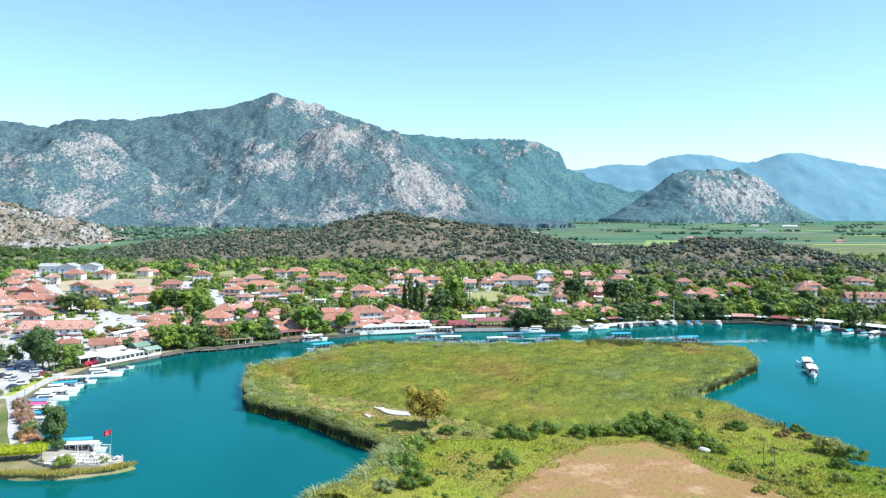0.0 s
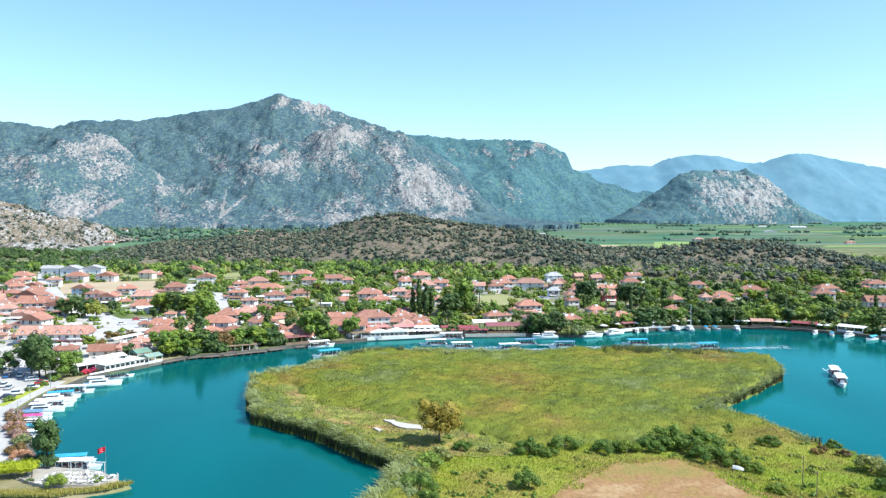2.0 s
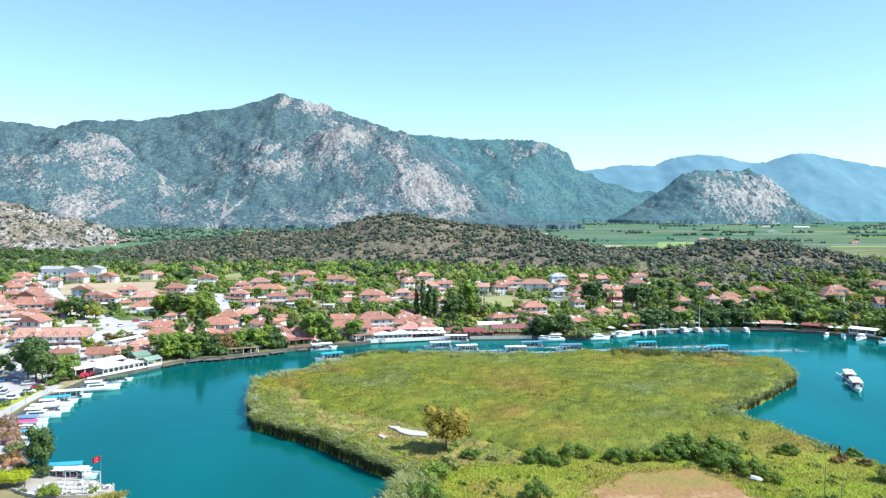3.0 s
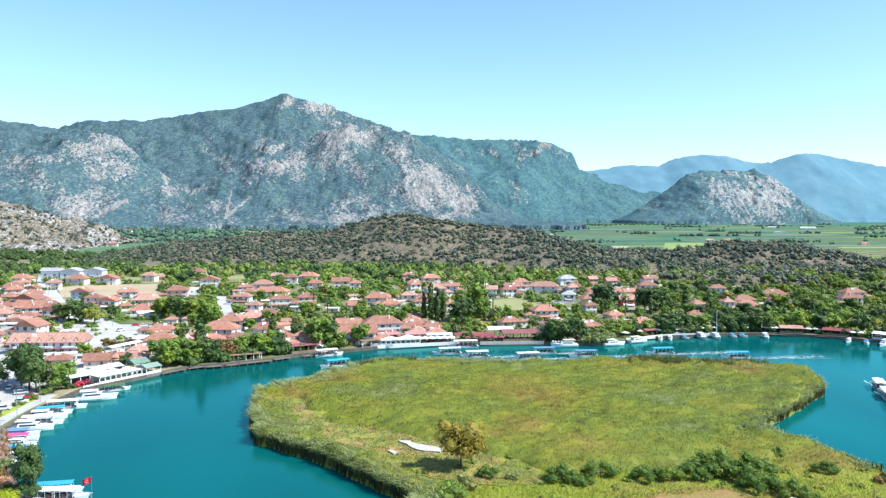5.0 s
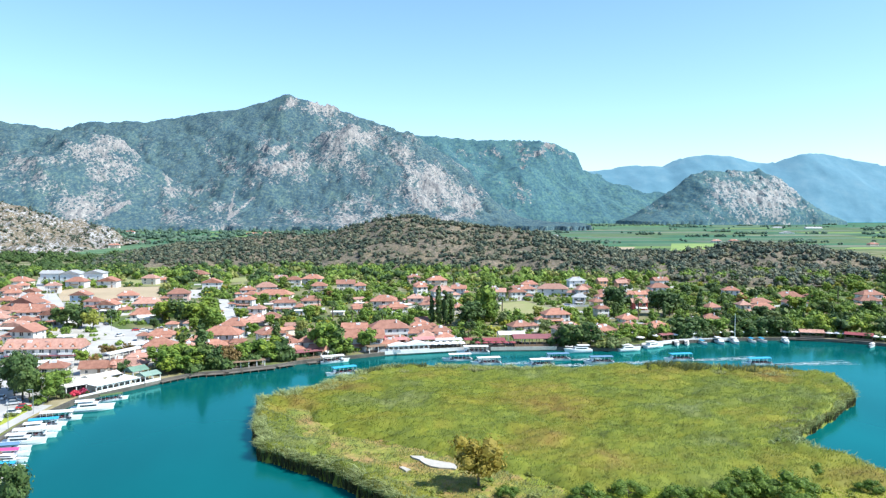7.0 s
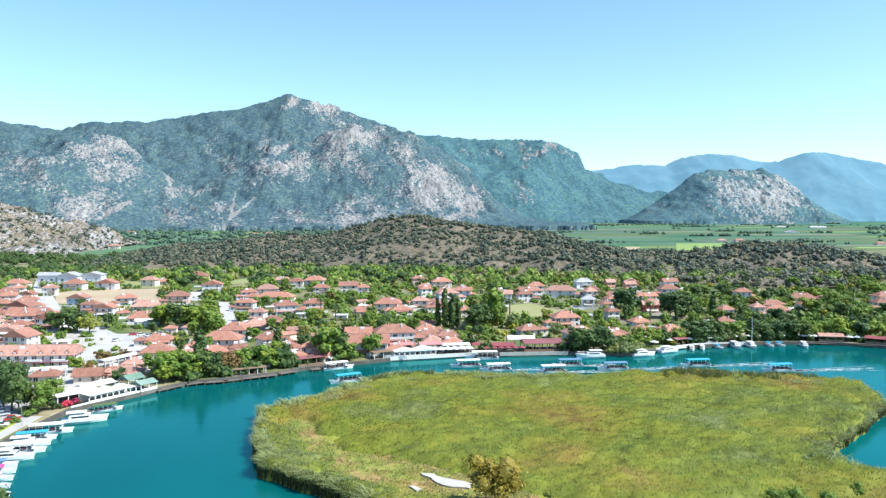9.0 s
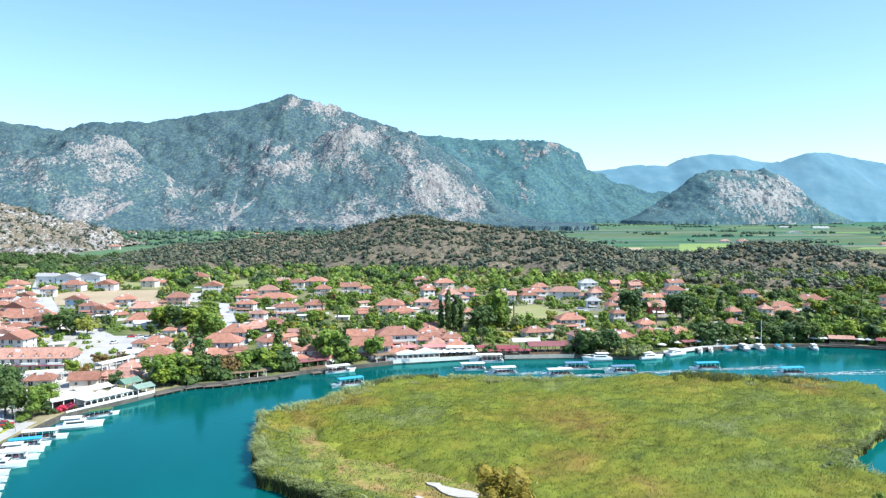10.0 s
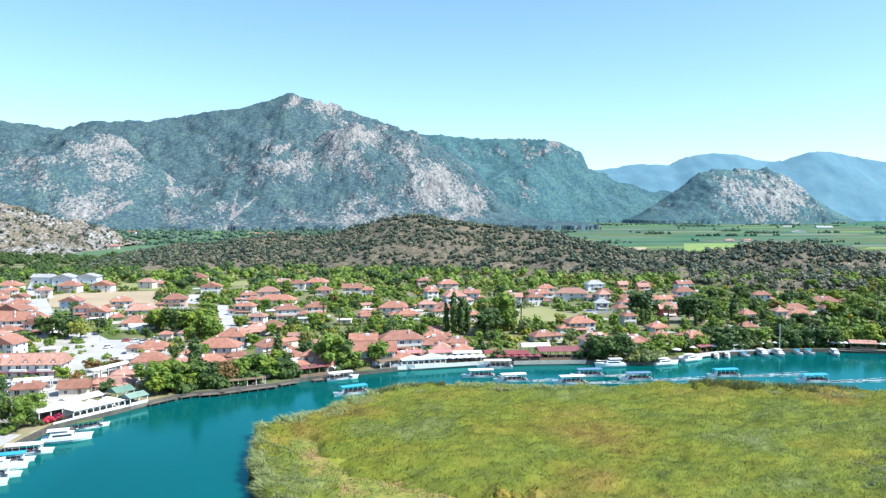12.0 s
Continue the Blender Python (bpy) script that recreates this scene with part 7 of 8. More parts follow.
for bx, by, h, kind, leaf in ((-72.6, 189.0, 3.4, "bush", "bloom"), (-75.0, 193.6, 3.8, "bush", "leaf_rust"), (-69.5, 186.0, 2.6, "bush", "leaf_dark"), (-65.4, 183.0, 4.2, "bush", "leaf_dark"), (-80.5, 207, 3.6, "bush", "bloom"), (-82.0, 209.8, 3.2, "bush", "leaf_rust"), (-85.2, 217, 3.4, "bush", "leaf_rust"), (-78.5, 203.5, 3.0, "bush", "bloom"), (-88, 224, 3.2, "bush", "leaf_rust"), (-83.5, 213, 3.9, "bush", "bloom"),
                              (-86, 221, 3.4, "bush", "bloom"), (-77, 201, 3.4, "bush", "leaf_olive"), (-89.5, 227, 3.4, "bush", "bloom"), (-57.6, 169.6, 3.9, "bush", "leaf"), (-64.5, 173, 1.4, "bush", "leaf_olive"),
                              (-50.5, 171.5, 2.0, "bush", "leaf"), (-102.5, 279.5, 15.5, "slim", "leaf_dark"), (-99.0, 276, 13.0, "slim", "leaf_dark"), (-105.6, 281.5, 13.5, "slim", "leaf_dark"), (-94.0, 276.5, 9.5, "broad", "leaf"), (-107, 290, 11, "broad", "leaf_dark"),
                              (-95, 288, 8.5, "broad", "leaf"), (-92.5, 279, 5.0, "broad", "leaf_dark"), (-94.5, 273, 3.2, "bush", "leaf"), (-97, 276, 3.2, "bush", "leaf_olive"), (-117, 286, 9.5, "wide", "leaf_dark"),
                              (-124, 281, 9, "wide", "leaf"), (-96, 266, 2.2, "bush", "leaf"), (-97.5, 259, 2.2, "bush", "leaf_olive"), (-98.5, 246, 2.4, "bush", "leaf"), (-101, 240, 2.6, "bush", "leaf_olive"),
                              (-87.2, 284.8, 2.8, "bush", "bloom_red"), (-88.6, 282.6, 2.6, "bush", "bloom_red"), (-90.2, 280.6, 2.4, "bush", "leaf_dark"), (-85.4, 284.4, 1.8, "bush", "leaf_dark"),
                              (-119, 352.5, 3.2, "bush", "bloom_red"), (-82.0, 312, 5.5, "broad", "leaf_dark"), (-70, 318, 9.5, "wide", "leaf"), (-64, 320, 9.5, "wide", "leaf"), (-67.5, 325, 9, "wide", "leaf"), (-58.5, 320.5, 9, "wide", "leaf_dark"),
                              (-59.0, 329, 17.5, "cypress", "leaf_dark"), (-52.5, 321.5, 8.5, "broad", "leaf_dark"), (-48.5, 324, 8, "broad", "leaf_rust"), (-44, 330, 7.5, "broad", "leaf"), (-40, 334, 8.5, "wide", "leaf"),
                              (-34, 336, 9, "wide", "leaf"), (-30, 334.5, 8.5, "broad", "leaf_dark"), (-33.5, 352, 14, "cypress", "leaf_dark"), (-14, 342.5, 13.5, "broad", "leaf"), (-10.5, 344.5, 11, "broad", "leaf_dark"),
                              (-7, 344, 7, "wide", "leaf"), (3.5, 350.5, 9, "broad", "leaf"), (9, 366, 5, "bush", "bloom_red"), (-24, 371, 7, "broad", "leaf_dark"),
                              (40.5, 416, 20, "poplar", "leaf_dark"), (37.0, 417, 15, "poplar", "leaf_dark"), (43.8, 415, 18, "poplar", "leaf_dark"), (47, 418, 15, "poplar", "leaf_dark"), (62, 425, 17, "poplar", "leaf"),
                              (67, 428, 18, "slim", "leaf"), (58, 420, 12, "broad", "leaf_dark"), (55, 412, 11, "broad", "leaf_dark"), (69.5, 440, 13, "broad", "leaf_dark"), (50.5, 353.5, 5.5, "bush", "leaf_dark"),
                              (89.5, 351.5, 10, "wide", "leaf_dark"), (94.5, 350.5, 10.5, "wide", "leaf_dark"), (98.5, 351, 9, "wide", "leaf_dark"), (87, 353, 8, "broad", "leaf_dark"), (102, 347.5, 5.5, "bush", "leaf_olive"),
                              (105.5, 346.5, 5.8, "bush", "leaf_olive"), (109.5, 347.5, 5.4, "bush", "leaf_olive"), (113, 350, 5.0, "bush", "leaf_olive"), (124.5, 362, 9.5, "broad", "leaf"), (129, 364, 10, "broad", "leaf_dark"),
                              (146.5, 366, 11.5, "wide", "leaf_dark"), (151.5, 369, 12, "wide", "leaf_dark"), (156, 372, 11, "wide", "leaf_dark"), (166, 371, 10.5, "wide", "leaf"), (176, 370, 10.5, "wide", "leaf_dark"),
                              (182, 369, 11, "wide", "leaf_dark"), (188, 369, 10.5, "wide", "leaf_dark"), (170, 436, 14, "broad", "leaf_dark"), (164.5, 438, 14, "broad", "leaf_dark"), (174, 441, 13, "slim", "leaf_dark"),
                              (186.5, 434, 15, "cypress", "leaf_dark"), (151, 462, 15, "broad", "leaf_dark"), (147.5, 466, 13, "broad", "leaf_dark"), (195, 367, 11, "wide", "leaf_dark"), (201, 369, 10, "wide", "leaf"),
                              (208, 370, 10, "broad", "leaf"), (216, 366, 12, "wide", "leaf"), (221, 363, 12, "wide", "leaf_dark"), (229, 359, 13, "wide", "leaf"), (235, 352, 12, "broad", "leaf_dark"), (246, 342, 11, "wide", "leaf"),
                              (252, 336, 12, "wide", "leaf_dark"), (262, 325, 12, "wide", "leaf"), (227, 372, 15, "cypress", "leaf_dark"), (-135, 428, 11, "broad", "leaf_dark"), (-143, 430, 11, "wide", "leaf_dark"),
                              (-129, 426, 10, "broad", "leaf_gold"), (-96, 440, 12, "wide", "leaf"), (-88, 436, 12.5, "wide", "leaf_dark"), (-81, 432, 12, "wide", "leaf"), (-74, 428, 11.5, "wide", "leaf"),
                              (-78, 441, 11, "wide", "leaf_dark"), (-69, 418, 10, "broad", "leaf"), (-101, 447, 10, "broad", "leaf_gold"), (-97, 330, 5, "broad", "leaf_rust"), (-99.5, 352, 5, "wide", "leaf_rust"), (-93, 357, 4.0, "wide", "leaf_rust"),
                              (-62, 347, 7, "broad", "leaf_dark"), (-64, 366, 7.5, "broad", "leaf")):
    h = h * (0.8 if bx > 120 and by < 376 else 1.0)
    tree(bx, by, h, kind, leaf, "by the river" if by < 376 else "among the houses", 4, width={"wide": 1.35, "poplar": 0.8, "slim": 0.95, "cypress": 1.35}.get(kind, 1.12), fine=by < 300)

tree(-65.2, 184.0, 12.4, "slim", "leaf_dark", "at the back of the spit terrace", width=0.72, fine=True)
for bx, by, h, leaf in ((-67.0, 312.5, 6.0, "leaf"), (-63.0, 315.0, 6.5, "leaf"), (-59.5, 318.0, 6.5, "leaf"), (-53.5, 320.0, 6.0, "leaf_dark"), (-46.5, 326, 5.5, "leaf_rust"), (-33.0, 333, 6.5, "leaf"),
                        (-28.5, 334.5, 6.0, "leaf_dark"), (-5.5, 345.5, 5.0, "leaf_dark"), (137, 365.5, 6.5, "leaf"), (160, 367, 6.0, "leaf_olive"), (110, 354, 6.0, "leaf"), (118, 358, 6.5, "leaf")):
    tree(bx, by, h, "wide", leaf, "overhanging the bank", 4, width=1.3)

# clipped hedge block on the spit
hedge = thing("hedge", -70.6, 176.4, 1.15, 6, "clipped bright lime green hedge on bare stems", "hedge")
part("core", box(-6.3, 6.0, -1.7, 1.7, 1.35, 3.1, 0.85), M["leaf_lime"], hedge)
hc = [(xx, yy, 2.3 + 0.5 * math.cos(yy * 0.75) + 0.2 * math.sin(xx * 1.7 + yy)) for xx in np.arange(-6.0, 5.9, 0.9) for yy in np.arange(-1.7, 1.8, 0.68)]
part("leaves", quad_mesh("leaves", leaf_quads(hc, [1.05] * len(hc), 60, 0.14, 77, 0.9, turn=0.45)), M["leaf_lime"], hedge)
for k in range(8):
    part("stem", tube((-5.6 + k * 1.55, 0.9 * (-1) ** k, 0), (-5.5 + k * 1.55, 0.8 * (-1) ** k, 1.6), 0.13, 0.09), M["bark"], hedge)

# ---- town trees, scattered in gardens ----
FX, FY, FW, FD = (np.array([f[k] for f in FOOT]) for k in (0, 1, 3, 4))
OPEN = [DRY, GREENF, MEADOW, BACKF, SQUARE, PARKING]


def free_spot(x, y, gap):
    if np.any((np.abs(FX - x) < FW + gap) & (np.abs(FY - y) < FD + gap)):
        return False
    if any(bool(inside(p, np.array(x), np.array(y))) for p in OPEN):
        return False
    return not any(float(edge_distance(l, np.array(x), np.array(y), False)) < w / 2 + gap for l, w in ROADS)


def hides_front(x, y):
    """Whether a tree close before a house's river front would hide it from the camera."""
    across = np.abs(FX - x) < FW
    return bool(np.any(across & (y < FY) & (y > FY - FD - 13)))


rs = random.Random(5)
SPOTS = []
tries = 0
while len(SPOTS) < 290 and tries < 20000:
    tries += 1
    y = 330 + 320 * rs.random() ** 0.9
    x = rs.uniform(-0.44 * y - 10, 0.80 * y + 15)
    west = x < -70
    if west and rs.random() < 0.72:
        continue
    if not (bool(inside(TOWN, np.array(x), np.array(y))) and float(edge_distance(SHORE, np.array(x), np.array(y), False)) > 5):
        continue
    gap = 0.4 + 0.6 * rs.random()
    if not free_spot(x, y, gap) or any((x - a) ** 2 + (y - b) ** 2 < 22 for a, b in SPOTS):
        continue
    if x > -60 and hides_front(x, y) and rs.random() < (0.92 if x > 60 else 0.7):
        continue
    SPOTS.append((x, y))
    kind = rs.choices(["broad", "wide", "slim", "pine", "cypress", "bush"], [40, 26, 12, 6, 4, 12])[0]
    leaf = rs.choices(["leaf", "leaf_dark", "leaf_olive", "leaf_gold", "leaf_rust"], [58, 18, 18, 5, 1])[0]
    if kind in ("pine", "cypress"):
        leaf = "leaf_dark"
    h = {"broad": rs.uniform(4.5, 8), "wide": rs.uniform(4.5, 7.5), "slim": rs.uniform(5, 9), "pine": rs.uniform(7, 10), "cypress": rs.uniform(8, 13), "bush": rs.uniform(2.2, 4)}[kind]
    if rs.random() < 0.05:
        palm(x, y, rs.uniform(8, 12))
    else:
        tree(x, y, h, kind, leaf)

big = 0
while big < 45:
    y = rs.uniform(392, 650)
    x = rs.uniform(0.40 * y, 0.74 * y)
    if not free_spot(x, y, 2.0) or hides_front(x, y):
        continue
    if not inside(TOWN, np.array(x), np.array(y)) or edge_distance(SHORE, np.array(x), np.array(y), False) < 12:
        continue
    big += 1
    tree(x, y, rs.uniform(6.5, 9.5), rs.choice(("broad", "wide", "wide")), rs.choices(("leaf", "leaf_dark", "leaf_olive"), (46, 42, 12))[0], width=rs.uniform(1.1, 1.35))


# ---- woods, scrub and hedgerows that nobody could count ----
def woods(name, label, pts, height, spread, leaf, per, size, seed, core=0.7):
    r = np.random.default_rng(seed)
    c, rad = [], []
    for x, y, z in pts:
        h = height * r.uniform(0.7, 1.3)
        for k in range(3):
            c.append((x + r.normal(0, spread * 0.5), y + r.normal(0, spread * 0.5), z + h * r.uniform(0.25, 0.6)))
            rad.append(h * r.uniform(0.34, 0.56))
    me = quad_mesh(name, leaf_quads(c, rad, int(per * 1.25), size * 1.15, seed + 1, 0.9, 0.78, turn=0.3, core=core))
    return tagged(part(name, me, M[leaf]), label, "woods", kind="stuff")


def belt(n, seed, y0, y1, left, right, low=False):
    r = np.random.default_rng(seed)
    out = []
    while len(out) < n:
        y = r.uniform(y0, y1)
        x = r.uniform(left * y - 20, right * y + 30)
        if not inside(TOWN, np.array(x), np.array(y)) or edge_distance(SHORE, np.array(x), np.array(y), False) < 5:
            continue
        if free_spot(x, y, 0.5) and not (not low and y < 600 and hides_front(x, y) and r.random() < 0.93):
            out.append((x, y, float(ground_z(y)) - 0.3))
    return out


woods("garden_shrubs", "green garden trees and shrubs between the houses", belt(700, 21, 345, 660, -0.30, 0.78), 3.1, 2.4, "leaf", 10, 0.64, 31)
woods("garden_shrubs", "low green bushes and beds in the gardens", belt(950, 28, 350, 650, -0.36, 0.72, True), 1.9, 3.2, "leaf", 7, 0.5, 45)
woods("garden_shrubs", "low yellow-green bushes in the gardens", belt(240, 30, 350, 640, -0.36, 0.66, True), 1.8, 3.0, "leaf_gold", 7, 0.48, 47)
woods("garden_shrubs", "dark garden trees and shrubs between the houses", belt(230, 22, 345, 660, -0.34, 0.78), 3.4, 2.4, "leaf_dark", 17, 0.52, 33)
woods("garden_shrubs", "yellow-green garden trees and shrubs between the houses", belt(200, 26, 350, 650, -0.32, 0.70), 3.3, 2.4, "leaf_gold", 17, 0.52, 29)
woods("garden_shrubs", "green orchard trees between the houses", belt(300, 34, 420, 640, -0.14, 0.30), 4.4, 2.4, "leaf", 14, 0.6, 131)
q = []
for k in range(9000):
    t = rs.random()
    px, py = -78 + 36 * t + rs.gauss(0, 0.5), 166.9 - 1.2 * math.sin(t * math.pi) + 4.2 * max(0.0, t - 0.7) / 0.3 * 0.6 + rs.gauss(0.3, 1.2)
    if not inside(TOWN, np.array(px), np.array(py)) or inside(TERRACE, np.array(px), np.array(py)):
        continue
    h, lx, ly, a = rs.uniform(0.25, 0.7), rs.gauss(0, 0.15), rs.gauss(0, 0.15), rs.uniform(0, math.pi)
    wx, wy = 0.09 * math.cos(a), 0.09 * math.sin(a)
    q.append([(px - wx, py - wy, 0.9), (px + wx, py + wy, 0.9), (px + lx + wx * 0.3, py + ly + wy * 0.3, 1.1 + h), (px + lx - wx * 0.3, py + ly - wy * 0.3, 1.1 + h)])
tagged(part("spit_grass", quad_mesh("spit_grass", np.array(q)), M["spit_grass"]), "rough yellow-green grass round the spit", "grass", kind="stuff")
woods("far_woods", "green trees between the town and the hills", belt(430, 23, 610, 780, -0.42, 0.74), 8.0, 3.0, "leaf", 14, 0.9, 35)
woods("far_woods", "dark trees between the town and the hills", belt(270, 24, 625, 830, -0.44, 0.74), 8.5, 3.0, "leaf_dark", 17, 0.82, 37)
woods("far_woods", "grey-green olive trees below the hills", belt(260, 25, 600, 820, -0.30, 0.74), 6.0, 3.0, "leaf_olive", 15, 0.8, 39)
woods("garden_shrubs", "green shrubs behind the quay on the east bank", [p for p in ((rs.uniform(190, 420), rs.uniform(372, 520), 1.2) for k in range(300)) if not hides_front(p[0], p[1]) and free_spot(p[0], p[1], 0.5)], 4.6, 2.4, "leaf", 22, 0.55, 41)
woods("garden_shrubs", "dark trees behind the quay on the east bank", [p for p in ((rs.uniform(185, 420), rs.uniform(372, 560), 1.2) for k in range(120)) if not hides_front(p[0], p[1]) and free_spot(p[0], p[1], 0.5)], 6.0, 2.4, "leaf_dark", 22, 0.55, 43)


def scrub(index, n, low, high, seed, name_label, leaf="shrub", per=18, size=1.1):
    ob, X, Y, Z = HILLS[index]
    r = np.random.default_rng(seed)
    ok = np.argwhere(Z[:-1, :-1] - ground_z(Y[:-1, :-1]) > 0.4)
    pick = ok[r.integers(0, len(ok), n)]
    dx, dy = X[0, 1] - X[0, 0], Y[1, 0] - Y[0, 0]
    x = X[pick[:, 0], pick[:, 1]] + r.uniform(0, dx, n)
    y = Y[pick[:, 0], pick[:, 1]] + r.uniform(0, dy, n)
    keep = fbm(x / 26, y / 26, 4, seed * 1.0, 0.6) > r.uniform(0.26, 0.57, n)
    rad = r.uniform(low, high, n) * r.uniform(0.7, 1.0, n)
    c = np.stack([x, y, Z[pick[:, 0], pick[:, 1]] + rad * 0.55], 1)[keep]
    me = quad_mesh("hill_scrub", leaf_quads(c, rad[keep], int(per * 0.46), size * 1.0, seed, 0.85, 0.78, turn=0.22, core=0.66))
    tagged(part("hill_scrub", me, M[leaf]), name_label, "scrub", kind="stuff")


scrub(0, 5000, 1.9, 4.8, 51, "grey-green scrub on the low hill", per=26, size=1.15)
scrub(0, 3600, 1.8, 5.0, 52, "dark trees scattered over the low hill", "shrub_dark", 28, 1.15)
scrub(1, 2300, 1.6, 4.0, 53, "grey-green scrub on the rocky hill", per=26, size=1.05)
scrub(1, 2600, 2.0, 5.2, 54, "dark trees scattered over the rocky hill", "shrub_dark", 28, 1.05)
scrub(2, 2500, 1.5, 4.2, 55, "sparse dark shrubs on the bare rocky hill", "shrub_dark", 26, 1.0)


# hedges and flower beds before the house fronts
pts = []
for k in range(90):
    i = rs.randrange(9, 19)
    t = rs.random()
    a, b2 = SHORE[i], SHORE[i + 1]
    px, py = a[0] + (b2[0] - a[0]) * t + rs.uniform(-1.5, 0.5), a[1] + (b2[1] - a[1]) * t + rs.uniform(2.8, 8)
    if px > -62:
        pts.append((px, py, 1.2))
for k in range(110):
    i = rs.choice((24, 26, 28, 29, 30, 31, 32, 33))
    t = rs.random()
    a, b2 = SHORE[i], SHORE[i + 1]
    L = math.hypot(b2[0] - a[0], b2[1] - a[1])
    off = rs.uniform(3.5, 9.0)
    pts.append((a[0] + (b2[0] - a[0]) * t - (b2[1] - a[1]) / L * off, a[1] + (b2[1] - a[1]) * t + (b2[0] - a[0]) / L * off, 1.2))
woods("bank_shrubs", "dark shrubs and low trees behind the quay", pts, 4.0, 1.8, "leaf_dark", 22, 0.45, 97)
front = []
for fx, fy, _, fw, fd in FOOT:
    if 330 < fy < 640:
        for k in range(max(2, int(fw * 0.55))):
            px, py = fx + rs.uniform(-fw, fw) * 0.95, fy - fd - rs.uniform(0.6, 2.2)
            if bool(inside(TOWN, np.array(px), np.array(py))) and float(edge_distance(SHORE, np.array(px), np.array(py), False)) > 7:
                front.append((px, py, float(ground_z(fy)) - 0.3))
rs.shuffle(front)
third = len(front) // 3
woods("garden_hedges", "green hedges before the house fronts", front[:third], 2.7, 1.4, "leaf", 18, 0.36, 91)
woods("garden_hedges", "dark green hedges before the house fronts", front[third:2 * third], 2.6, 1.4, "leaf_dark", 18, 0.36, 93)
woods("garden_hedges", "yellow-green hedges before the house fronts", front[2 * third:], 2.2, 1.4, "leaf_gold", 18, 0.36, 95)

# trees and hedgerows on the plain
pts = []
r = np.random.default_rng(61)
for k in range(85):
    x0, y0 = r.uniform(-700, 2300), r.uniform(1250, 3000)
    for j in range(r.integers(4, 16)):
        pts.append((x0 + j * r.uniform(6, 10), y0 + r.normal(0, 3), 2.8))
for k in range(160):
    pts.append((r.uniform(-700, 2500), r.uniform(1200, 3000), 2.8))
for j in range(60):
    pts.append((700 + j * 9 + r.normal(0, 2), 2950 + r.normal(0, 12), 2.8))
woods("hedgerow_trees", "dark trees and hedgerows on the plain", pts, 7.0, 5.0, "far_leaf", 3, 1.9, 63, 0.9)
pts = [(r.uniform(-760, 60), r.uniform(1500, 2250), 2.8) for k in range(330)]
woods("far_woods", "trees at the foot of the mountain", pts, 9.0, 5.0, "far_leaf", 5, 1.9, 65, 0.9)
r = np.random.default_rng(67)
pts = [(r.uniform(-0.52, -0.25) * y, y, 3.0) for y in r.uniform(700, 1060, 420)]
woods("far_woods", "tree belt below the bare rocky hill", pts, 7.0, 3.4, "leaf_dark", 16, 0.8, 69)


# ---- reeds and grass ----
rx, ry = np.meshgrid(np.arange(-38, 172, 1.0), np.arange(140, 318, 1.0))
rw = (fbm(rx * 0.12, ry * 0.12, 3, 3.0) - 0.5) * 2.4
rs_in = np.where(inside(REEDS, rx, ry), 1, -1) * edge_distance(REEDS, rx, ry) + rw


def reed_height(x, y, s):
    """Standing height of reeds, by distance s from the water's edge."""
    tall = 2.3 + 1.0 * (fbm(x * 0.09, y * 0.09, 4, 8.0) - 0.5) * 2
    rim = 0.9 + 0.3 * np.exp(-((s - 3.0) / 3.0) ** 2)
    north = smoothstep(176, 192, y + (fbm(x * 0.06, y * 0.06, 3, 12.0) - 0.5) * 16)
    band = np.maximum(north, smoothstep(11, 5, s) * smoothstep(60, 30, x))
    off = np.where(inside(CLEAR, x, y), -1, 1) * edge_distance(CLEAR, x, y) + (fbm(x * 0.14, y * 0.14, 4, 14.0) - 0.5) * 11
    gap = 0.06 + 0.94 * smoothstep(-3.5, 5.0, off)
    return tall * rim * band * gap


RH = reed_height(rx, ry, rs_in)
base = 1.1


def reed_top(x, y, s, h):
    """The matted top of the reed bed."""
    lumps = (fbm(x * 0.13, y * 0.17, 3, 21.0) - 0.5) * 2.4 + (fbm(x * 0.42, y * 0.5, 2, 22.0) - 0.5) * 1.4
    return base + h * 0.8 * smoothstep(0.2, 1.6, s) + lumps * np.clip(h, 0, 1)


RZ = np.where(rs_in > 0.2, reed_top(rx, ry, rs_in, RH), -1.5)
RZ = np.where((RH < 0.5), np.minimum(RZ, 0.8), RZ)
bed = part("reed_bed", sheet_mesh("reed_bed", rx, ry, RZ), M["reed"])
tagged(bed, "dense bed of green reeds filling the island", "reeds", kind="stuff")


